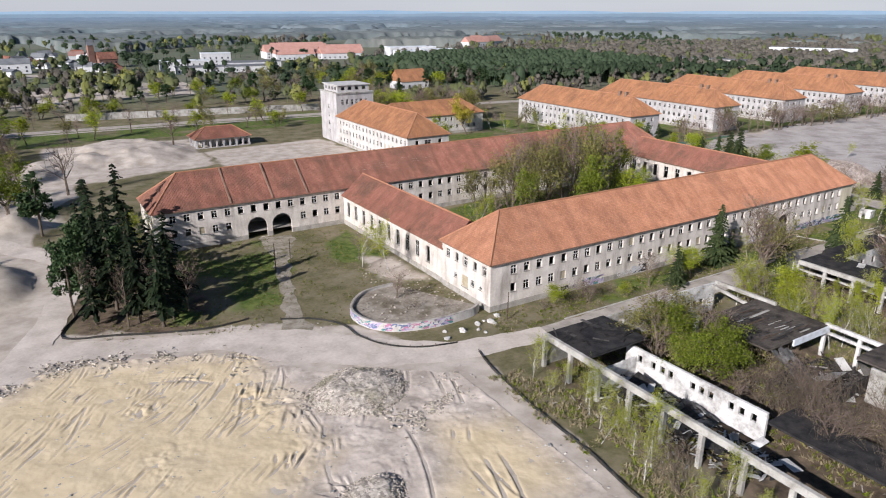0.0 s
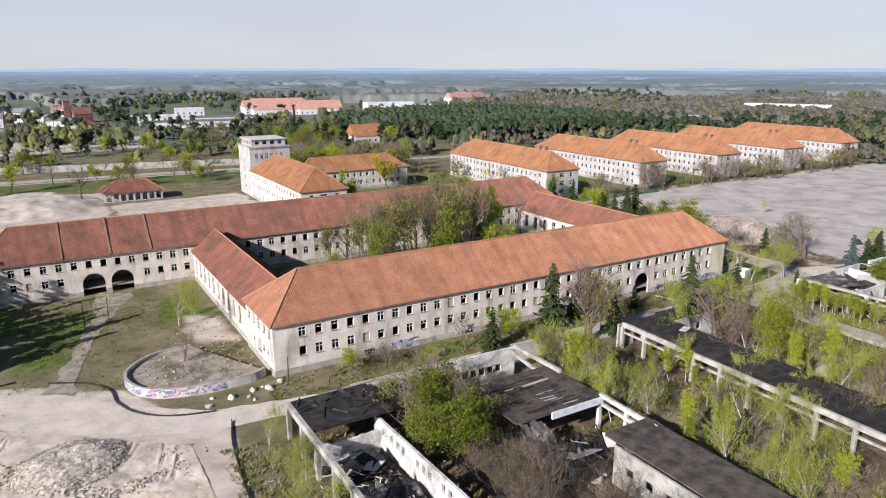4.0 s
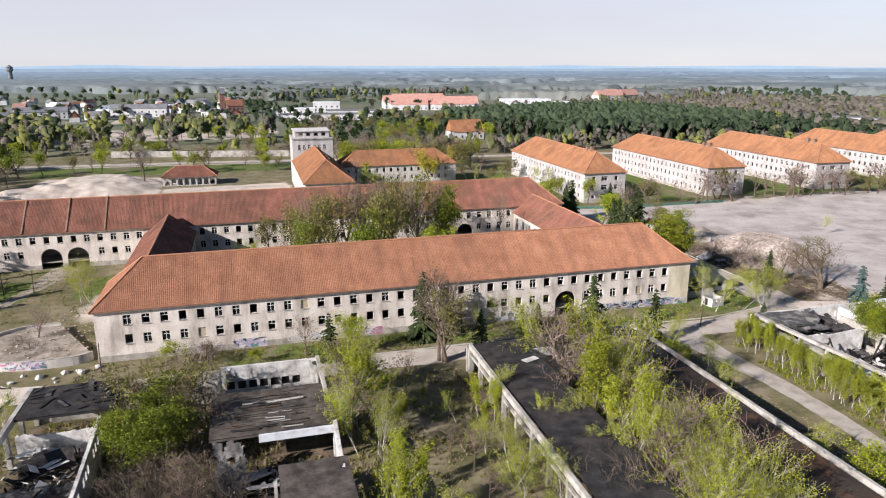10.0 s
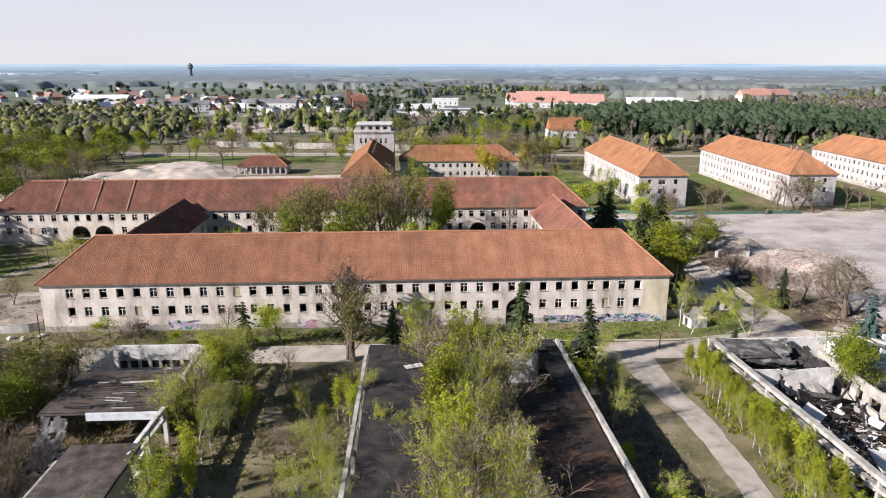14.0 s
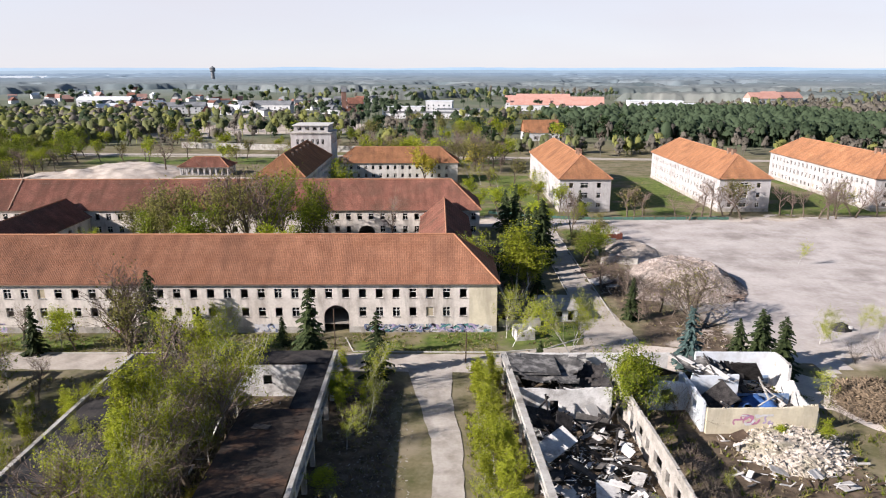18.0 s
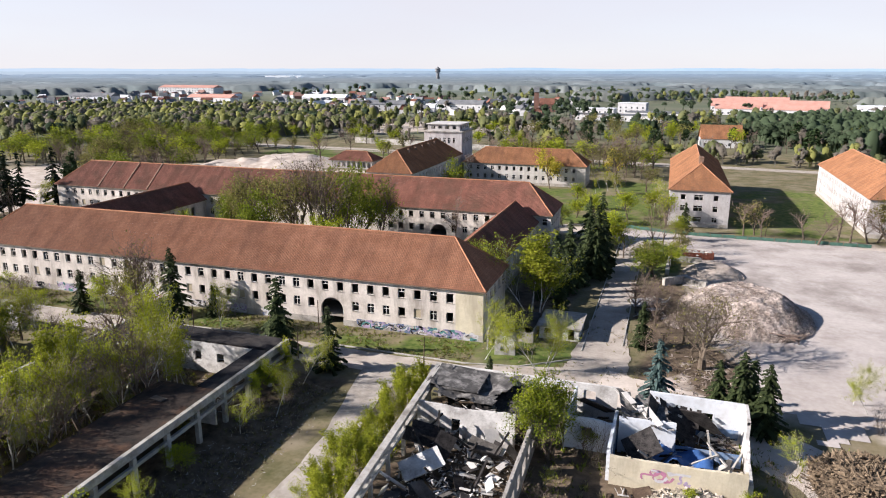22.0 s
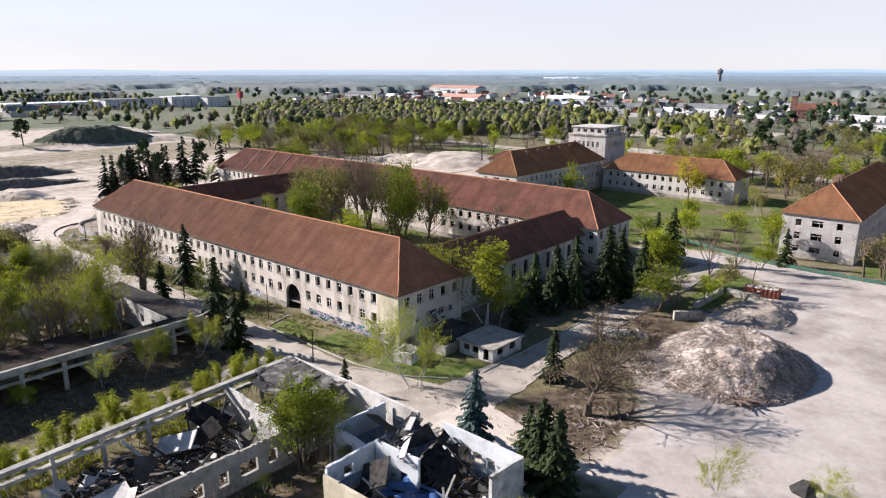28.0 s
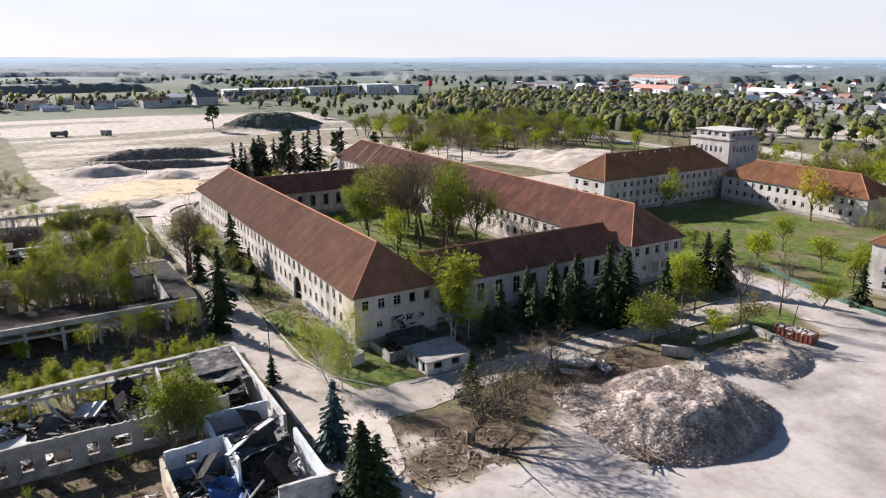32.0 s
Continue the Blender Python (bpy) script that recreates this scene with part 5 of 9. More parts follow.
# the middle hall
f = thing("ruined_hall", (58.0, -19.0, 0), "long concrete garage hall with tar roof and birches inside", "ruin")
colonnade(f, (58.6, -19.6), (57.8, -72.0), 5.0, 11, 0.8, 0.5)
slab(f, 59.0, -19.4, 67.4, -74.0, 4.85, "tar", label="black tar-paper roof torn along its edge")
slab(f, 67.4, -18.8, 87.0, -23.2, 4.95, "tar", label="black tar-paper roof")
slab(f, 78.6, -36.0, 87.2, -74.0, 4.75, "rust_roof", label="tar roof strewn with rusty leaves")
slab(f, 84.2, -23.2, 87.2, -36.0, 4.8, "tar")
colonnade(f, (87.5, -19.2), (88.0, -73.0), 5.2, 11, 0.95, 0.5)
part("lower_beam", Mesh().beam((29.6, -1.0, 3.2), (30.1, -54.0, 3.2), 0.4, 0.4), M["concrete"], f)
part("lower_beam", Mesh().beam((0.6, -1.0, 3.2), (-0.2, -53.0, 3.2), 0.35, 0.35), M["concrete"], f)
ruin_wall(f, (67.4, -23.2), (84.0, -23.4), 4.7, [(k, k + 1.2, 1.8, 3.2) for k in (2.5, 6.5, 10.5)], "whitewash", 0.3, label="pale blue-white inner wall under the roof edge")
ruin_wall(f, (58.2, -18.9), (87.4, -18.9), 4.4, [(k, k + 2.2, 0.0, 3.2) for k in (4, 10, 16, 22)], "concrete", 0.3)
ruin_wall(f, (67.6, -74), (67.6, -23.6), 4.4, [(k, k + 3.2, 0.0, 3.4) for k in range(2, 46, 5)], "concrete", 0.3)
ruin_wall(f, (78.8, -36.0), (78.8, -74.0), 4.4, [(k, k + 1.3, 0.0, 2.6) for k in (6, 21, 31)], "inner", 0.3)
ruin_wall(f, (87.0, -36.2), (79.0, -36.2), 4.4, (), "whitewash", 0.3)
wreckage(f, (67.8, -72, 78.5, -24), 160, 0.4, ["dark_wood", "rubble", "brick"], 12, 0.35)
wreckage(f, (89, -70, 99, -22), 900, 0.14, ["rubble", "dark_wood", "chips", "rubble"], 15, 0.08, 2.0)
wreckage(f, (79, -36, 87, -24), 60, 0.4, ["burnt", "rubble"], 13, 0.5)
wreckage(f, (59.2, -72, 67, -20), 90, 0.4, ["burnt", "dark_wood"], 14, 0.3)
plank(f, "white_sheet", (65.5, -27.5, 4.98), (2.6, 1.2, 0.05), (0, 0, 20), "whitewash", "torn white sheet lying on the roof")
plank(f, "white_sheet", (82.0, -40.5, 4.90), (2.0, 1.0, 0.05), (0, 0, -10), "slab_grey")

# the eastern hall
e = thing("ruined_hall", (111.5, -19.5, 0), "collapsed white masonry hall full of charred wreckage", "ruin")
colonnade(e, (111.6, -19.8), (113.6, -62.0), 5.0, 9, 0.5, 0.8, "concrete", 0.4, True)
ruin_wall(e, (111.5, -19.4), (135.5, -19.5), 4.6, [(k, k + 1.3, 2.4, 3.7) for k in (2, 4.2, 6.4, 17.5, 20)], "whitewash", 0.4)
slab(e, 111.8, -19.7, 118.8, -26.0, 5.0, "ragged_felt", tilt=-0.5, label="scorched black roof remnant")
for k, (x, y, z, sx, sy, rx, ry, rz, m) in enumerate(((120.4, -21.6, 3.4, 4.4, 1.4, 24, 10, 4, "ragged_felt"), (123.0, -22.4, 2.6, 4.0, 2.0, 30, -16, 20, "slab_grey"), (121.6, -24.8, 2.0, 5.0, 1.2, -14, 22, 70, "ragged_felt"), (119.6, -26.4, 2.4, 3.6, 1.8, 18, 26, 100, "whitewash"))):
    plank(e, "hanging_roof", (x, y, z), (sx, sy, 0.14), (rx, ry, rz), m)
ruin_wall(e, (112.2, -30.6), (124.6, -30.9), 4.4, [(4.5, 5.6, 0, 3.0)], "whitewash", 0.35, base=2.2, ragged=0.5, seed=7, label="white cross wall hanging over the void")
for x in (112.6, 118.0, 124.2):
    part("post", Mesh().box(-0.2, -0.2, 0, 0.2, 0.2, 2.3), M["whitewash"], e, at=(x - 111.5, -30.8 + 19.5, 0))
ruin_wall(e, (126.3, -23.8), (127.0, -62.0), 4.3, [(k, k + w_, 1.3, 2.9) for k, w_ in ((3.2, 1.2), (6.2, 1.8), (9.4, 1.2), (12, 2.2), (15.6, 1.2), (18.5, 2.6), (22.4, 1.2), (25, 1.9), (29, 1.2), (33, 1.6))], "plinth", 0.4, ragged=0.35, seed=8, label="white outer wall with window holes and a broken top")
wreckage(e, (113.2, -60, 125.8, -31.5), 1500, 0.34, ["rubble", "burnt", "whitewash", "slab_pale", "burnt", "burnt"], 21, 1.7, 1.9)
wreckage(e, (113.2, -60, 125.8, -31.5), 500, 0.2, ["rubble", "whitewash", "burnt"], 31, 0.9, 2.0)
wreckage(e, (112.8, -30.2, 125.6, -20.5), 300, 0.5, ["rubble", "burnt", "burnt", "whitewash"], 22, 1.5)
for k, (x, y, z, sx, sy, rx, ry, rz, m) in enumerate(((116.0, -39.5, 1.9, 4.8, 2.6, 24, -16, 35, "whitewash"), (118.5, -44.5, 1.5, 4.2, 2.0, -20, 24, -30, "slab_grey"), (122.0, -37.0, 1.8, 5.0, 0.5, 10, 30, 60, "burnt"), (115.0, -35.0, 2.3, 5.5, 1.6, 50, 20, 20, "burnt"), (120.0, -49.0, 1.2, 4.4, 2.6, 12, -10, 80, "whitewash"), (123.6, -43.5, 1.4, 3.8, 1.8, -16, 18, 15, "slab_grey"), (116.2, -47.5, 1.5, 5.0, 0.4, 0, 32, 75, "burnt"), (121.5, -33.5, 1.4, 4.0, 2.0, 26, 8, -12, "slab_grey"), (116.6, -53.0, 1.0, 3.8, 2.2, 10, 12, 30, "whitewash"), (122.5, -55.0, 1.0, 4.4, 2.0, -12, -14, 10, "slab_grey"), (114.4, -43.2, 1.6, 4.6, 0.35, 10, 44, 40, "whitewash"), (117.6, -33.6, 2.2, 4.8, 0.4, 0, 40, 110, "burnt"))):
    plank(e, "fallen_slab" if sy > 1 else "fallen_beam", (x, y, z), (sx, sy, 0.2), (rx, ry, rz), m)

panels(e, (113.6, -58, 125.4, -31.8), 95, ["whitewash", "slab_pale", "whitewash", "burnt", "slab_grey", "whitewash"], 303, 0.5, 2.0)
panels(e, (113.2, -30, 125.4, -21), 34, ["burnt", "ragged_felt", "whitewash", "burnt", "slab_pale"], 304, 0.6, 2.6)
torn_sheet(e, "torn_roof", (112.0, -20.0, 5.2), (123.5, -20.0, 4.9), (121.0, -27.4, 3.9), (112.4, -27.8, 5.0), "ragged_felt", 0.7, 12, "scorched roof skin sagging from the wall")
torn_sheet(e, "torn_roof", (119.0, -20.4, 4.6), (126.0, -21.0, 4.3), (125.2, -29.5, 3.6), (118.4, -28.0, 3.2), "burnt", 1.0, 15, "charred roof skin with holes")

# the roofless block beside it
k2 = thing("roofless_block", (135.6, -33.5, 0), "roofless white masonry block with blue-painted rooms", "ruin")
ruin_wall(k2, (139.4, -19.6), (150.4, -19.8), 4.8, [(1.0, 2.2, 1.6, 3.0), (2.8, 4.0, 1.6, 3.0), (4.6, 5.8, 1.6, 3.0), (6.4, 7.6, 1.6, 3.0)], "pale_wash", 0.4, label="white wall with a band of window openings")
ruin_wall(k2, (150.4, -19.8), (150.2, -25.0), 4.8, (), "whitewash", 0.4, ragged=0.4, seed=9)
ruin_wall(k2, (150.2, -25.0), (150.0, -33.2), 2.2, (), "whitewash", 0.4, ragged=1.2, seed=10)
ruin_wall(k2, (149.8, -33.4), (135.8, -33.6), 3.4, (), "cream", 0.4, ragged=0.3, seed=11, label="cream outer wall with pink graffiti")
ruin_wall(k2, (135.8, -33.4), (136.0, -24.0), 3.8, [(2.2, 3.5, 1.9, 3.1)], "pale_wash", 0.4, ragged=0.5, seed=12, label="pale blue limewashed wall with a blue dado")
ruin_wall(k2, (136.2, -27.0), (142.6, -27.0), 4.6, [(3.6, 4.8, 0.0, 2.4)], "pale_wash", 0.3, ragged=0.5, seed=13)
ruin_wall(k2, (130.0, -27.8), (135.8, -27.8), 3.8, [(2.0, 3.2, 1.8, 3.0)], "pale_wash", 0.35, ragged=0.4, seed=14)
ruin_wall(k2, (130.2, -19.9), (130.0, -27.6), 4.2, (), "pale_wash", 0.3, ragged=0.3, seed=15)
o = k2.location
part("painted_dado", Mesh().beam((135.87 - o.x, -33.0 - o.y, 0.95), (136.06 - o.x, -24.2 - o.y, 0.95), 0.07, 1.5), M["blue_paint"], k2, "flaking blue dado paint")
part("painted_dado", Mesh().beam((130.54 - o.x, -20.2 - o.y, 0.95), (130.34 - o.x, -27.3 - o.y, 0.95), 0.07, 1.6), M["blue_paint"], k2, "flaking blue dado paint")
torn_sheet(k2, "torn_roof", (135.6, -20.2, 4.9), (141.0, -20.4, 4.6), (142.4, -27.6, 4.2), (136.6, -27.0, 4.7), "ragged_felt", 0.5, 21, "torn felt roof slung between two rooms")
torn_sheet(k2, "torn_roof", (140.6, -20.6, 4.6), (145.6, -20.6, 3.6), (144.8, -26.0, 1.0), (141.4, -26.4, 3.4), "burnt", 0.3, 23, "charred roof skin hanging into the room")
panels(k2, (137, -32.5, 149, -21), 40, ["burnt", "whitewash", "burnt", "slab_grey", "concrete"], 305, 0.4, 1.8, (0.8, 2.4))
panels(k2, (136.5, -46, 152, -34.5), 24, ["slab_pale", "whitewash", "dark_wood", "rubble"], 306, 0.2, 0.7, (0.7, 2.4))
part("painted_dado", Mesh().box(0.5, 6.75, 0.2, 14.2, 6.80, 1.9).box(4.0, 13.2, 0.2, 14.4, 13.26, 1.5), M["blue_paint"], k2, "flaking blue dado paint")
for k in range(9):
    rk = random.Random(400 + k)
    plank(k2, "roof_strip", (136.0 + 0.5 * k, -21.0 - 0.66 * k, 4.7 + rk.uniform(-0.25, 0.3)), (0.7, rk.uniform(2.6, 4.4), 0.1), (rk.uniform(-12, 12), rk.uniform(-22, 22), 28 + rk.uniform(-10, 10)), "ragged_felt" if k % 2 else "slab_pale", "torn strip of roofing felt and plaster")
plank(k2, "hanging_roof", (141.0, -24.0, 3.2), (5.5, 4.5, 0.16), (18, 52, 12), "burnt", "charred roof panel hanging from the wall")
plank(k2, "fallen_slab", (138.2, -23.5, 2.4), (4.8, 3.0, 0.16), (-24, 30, 30), "slab_grey")
wreckage(k2, (137, -33, 149.5, -20.5), 420, 0.45, ["burnt", "burnt", "rubble", "blue_paint", "dark_wood"], 25, 1.6)
wreckage(k2, (131, -27, 136, -20.5), 50, 0.5, ["burnt", "rubble"], 26, 1.0)
wreckage(k2, (136, -46, 152, -34), 130, 0.45, ["rubble", "dark_wood", "whitewash"], 27, 0.6)
plank(k2, "hanging_roof", (145.5, -23.0, 3.4), (4.6, 3.4, 0.14), (-20, 48, 40), "burnt")
plank(k2, "hanging_roof", (139.0, -29.8, 2.9), (3.8, 3.2, 0.14), (36, -30, 15), "burnt")
plank(k2, "hanging_roof", (133.0, -22.4, 3.3), (4.2, 3.6, 0.14), (-32, 22, 10), "burnt")
for k, (x, y, z, ln, rx, ry, rz) in enumerate(((114.6, -33.0, 2.6, 5.0, 0, 48, 20), (116.0, -33.8, 2.6, 5.2, 0, 58, 100), (119.2, -34.4, 2.2, 4.6, 0, 40, 200), (121.0, -36.2, 2.4, 5.0, 0, 52, 300), (122.8, -40.4, 2.0, 4.2, 0, 44, 70), (115.4, -37.4, 2.4, 4.8, 0, 55, 160), (118.2, -41.8, 2.2, 4.6, 0, 50, 250), (123.6, -34.6, 2.5, 4.6, 0, 62, 10))):
    plank(e, "charred_rafter", (x, y, z), (ln, 0.22, 0.2), (rx, -ry, rz), "burnt")
for k, (x, y, z, sx, sy, rx, ry, rz) in enumerate(((114.9, -34.2, 2.6, 4.2, 2.4, 40, 24, 30), (117.4, -36.6, 2.4, 3.8, 2.2, 30, -34, 75), (122.4, -36.0, 2.3, 3.6, 2.4, -38, 20, 20), (115.8, -22.8, 3.0, 4.4, 3.4, 22, -26, 10))):
    plank(e, "hanging_roof", (x, y, z), (sx, sy, 0.14), (rx, ry, rz), "burnt", "charred roof panel leaning in the wreckage")
# a crumpled blue sheet and white-washed rafters lying in the block
tarp = Mesh()
for j in range(9):
    for i in range(13):
        tarp.v.append((4.5 + i * 0.55, 3.2 + j * 0.5, 1.5 + 1.1 * noise.noise(Vector((i * 0.33, j * 0.4, 9.0))) + 0.12 * noise.noise(Vector((i * 1.3, j * 1.5, 2.0)))))
for j in range(8):
    for i in range(12):
        tarp.f.append((j * 13 + i, j * 13 + i + 1, j * 13 + i + 14, j * 13 + i + 13))
part("blue_sheet", tarp, material("blue_sheeting", (0.03, 0.08, 0.22), (0.06, 0.13, 0.30), 0.6, 1.0, 6.0, 0.3), k2, "crumpled blue plastic sheet", smooth=True)
for k, (x, y, z, ln, ry, rz) in enumerate(((146.4, -27.0, 2.2, 4.6, 38, 100), (147.4, -28.2, 2.0, 4.2, 30, 140), (148.6, -29.6, 1.7, 4.8, 26, 60), (145.2, -29.0, 1.6, 4.4, 20, 20), (149.2, -31.6, 1.8, 3.8, 42, 250), (140.2, -30.6, 1.9, 4.0, 34, 200))):
    plank(k2, "rafter", (x, y, z), (ln, 0.2, 0.16), (0, -ry, rz), "concrete")

# ---- vegetation ----
M["bark"] = material("brown_bark", (0.075, 0.058, 0.042), (0.15, 0.12, 0.09), 0.95, 1.5, 9.0, 0.5)
M["bark_grey"] = material("grey_twigs", (0.115, 0.084, 0.068), (0.215, 0.162, 0.13), 0.95, 1.5, 9.0, 0.3)
M["birch_bark"] = material("birch_bark", (0.42, 0.40, 0.36), (0.66, 0.64, 0.60), 0.8, 1.5, 5.0, 0.2, (0.06, 0.05, 0.045), 2.2, 0.8)
M["birch_twig"] = material("birch_twigs", (0.22, 0.19, 0.15), (0.42, 0.39, 0.34), 0.9, 1.5, 9.0, 0.3)
M["leaf_birch"] = leaf_material("birch_leaves", (0.18, 0.205, 0.018), (0.375, 0.40, 0.038))
M["leaf_bright"] = leaf_material("fresh_maple_leaves", (0.16, 0.205, 0.013), (0.37, 0.405, 0.032))
M["leaf_green"] = leaf_material("green_leaves", (0.08, 0.112, 0.01), (0.22, 0.255, 0.03))
M["leaf_olive"] = leaf_material("olive_buds", (0.11, 0.105, 0.03), (0.26, 0.24, 0.075))
M["leaf_yellow"] = leaf_material("yellow_blossom", (0.34, 0.29, 0.03), (0.52, 0.44, 0.06))
M["needle"] = leaf_material("dark_spruce_needles", (0.018, 0.028, 0.011), (0.06, 0.076, 0.029), 0.1)
# near-black copy of the spruce needles, with the trees' shaded side in its colour
M["needle_old"] = leaf_material("shade_dark_needles", (0.008, 0.014, 0.007), (0.026, 0.036, 0.016), 0.1)
M["needle_blue"] = leaf_material("blue_spruce_needles", (0.03, 0.052, 0.048), (0.075, 0.11, 0.10), 0.1)
M["needle_pine"] = leaf_material("pine_needles", (0.02, 0.04, 0.016), (0.06, 0.085, 0.035), 0.1)


def grow(me, p, d, length, radius, level, rnd, tips, spread=0.6, up=0.25, kids=(4, 4, 4), droop=0.0, stem=None, thin=0.42, low=0.3):
    """A limb and its branches; the stem goes into its own mesh, the ends of the last twigs into tips."""
    n = (4, 3, 2, 2)[level]
    pts, rad = [Vector(p)], [radius]
    d = Vector(d).normalized()
    for k in range(n):
        d = (d + Vector((rnd.gauss(0, 0.12), rnd.gauss(0, 0.12), rnd.gauss(0, 0.08) + (up - droop * level) * 0.25))).normalized()
        pts.append(pts[-1] + d * (length / n))
        rad.append(max(0.011, radius * (1 - 0.82 * (k + 1) / n)))
    (stem if stem is not None and level == 0 else me).tube(pts, rad, 6 if level == 0 else (4 if level == 1 else 3))
    if level >= 1:
        tips.append((pts[len(pts) // 2], d))
    if level >= len(kids):
        tips.append((pts[-1], d))
        tips.append((pts[-2], d))
        return
    for k in range(kids[level]):
        f = rnd.uniform(low if level == 0 else 0.25, 1.0)
        i = min(int(f * n), n - 1)
        q = pts[i].lerp(pts[i + 1], f * n - i)
        a = rnd.uniform(0, 6.283)
        side = (d.orthogonal().normalized() @ Matrix.Rotation(a, 3, d))
        nd = (d * (1 - spread) + side * spread + Vector((0, 0, up))).normalized()
        grow(me, q, nd, length * rnd.uniform(0.42, 0.66) * (1.25 - 0.6 * f if level == 0 else 1), radius * thin, level + 1, rnd, tips, spread, up, kids, droop, stem, thin, low)


def leaves(me, tips, count, size, spread, rnd, hang=0.0):
    """Small bent leaves or leaf clumps round the ends of twigs."""
    for _ in range(count):
        p, d = tips[rnd.randrange(len(tips))]
        c = p + Vector((rnd.gauss(0, spread), rnd.gauss(0, spread), rnd.gauss(0, spread * 0.8) - abs(rnd.gauss(0, hang))))
        a = Vector((rnd.gauss(0, 1), rnd.gauss(0, 1), rnd.gauss(0, 1))).normalized()
        s = size * rnd.uniform(0.6, 1.35)
        if hang:
            a = (a + Vector((0, 0, -1.2))).normalized()
        b = a.orthogonal().normalized() @ Matrix.Rotation(rnd.uniform(0, 6.283), 3, a)
        if hang:
            me.face([c - a * s * 1.0 - b * s * 0.3, c - a * s * 0.6 + b * s * 0.5, c + a * s * 1.0])
        else:
            me.face([c - a * s * 0.5 - b * s * 0.5, c - a * s * 0.3 + b * s * 0.6, c + a * s * 0.75])


def conifer(wood, crown, rnd, ragged, low=0.5):
    wood.tube([(0, 0, -0.3), (0.03, 0, 5), (0, 0, 9.8)], [0.2, 0.13, 0.02], 7)
    z = low
    while z < 9.85:
        f = 1 - z / 10.0
        r = (0.22 + 2.3 * f**0.8) * rnd.uniform(0.85, 1.12)
        m = max(4, int(5 + 6 * f))
        a0 = rnd.uniform(0, 6.283)
        for k in range(m):
            if rnd.random() < ragged:
                continue
            a = a0 + 6.283 * k / m + rnd.gauss(0, 0.2)
            rr = r * rnd.uniform(0.5, 1.25)
            u, s = Vector((math.cos(a), math.sin(a), 0)), Vector((-math.sin(a), math.cos(a), 0))
            base = Vector((0, 0, z + rnd.gauss(0, 0.08)))
            for q in range(7):
                # sprays along the bough, each a pair of hanging fans
                t0, t1 = 0.08 + 0.135 * q, 0.27 + 0.135 * q
                p0, p1 = base + u * rr * t0 + Vector((0, 0, -0.30 * rr * t0**1.6)), base + u * rr * min(t1, 1.05) + Vector((0, 0, -0.30 * rr * t1**1.6))
                w = (0.15 + 0.15 * rr * (1 - 0.5 * t0)) * rnd.uniform(0.5, 1.35)
                hang = Vector((0, 0, -(0.12 + 0.09 * rr) * rnd.uniform(0.3, 1.4)))
                crown.face([p0, p1, p1 + s * w * 0.7 + hang, p0 + s * w + hang * 0.6])
                crown.face([p0, p0 - s * w + hang * 0.6, p1 - s * w * 0.7 + hang, p1])
        z += 0.27 + 0.17 * f


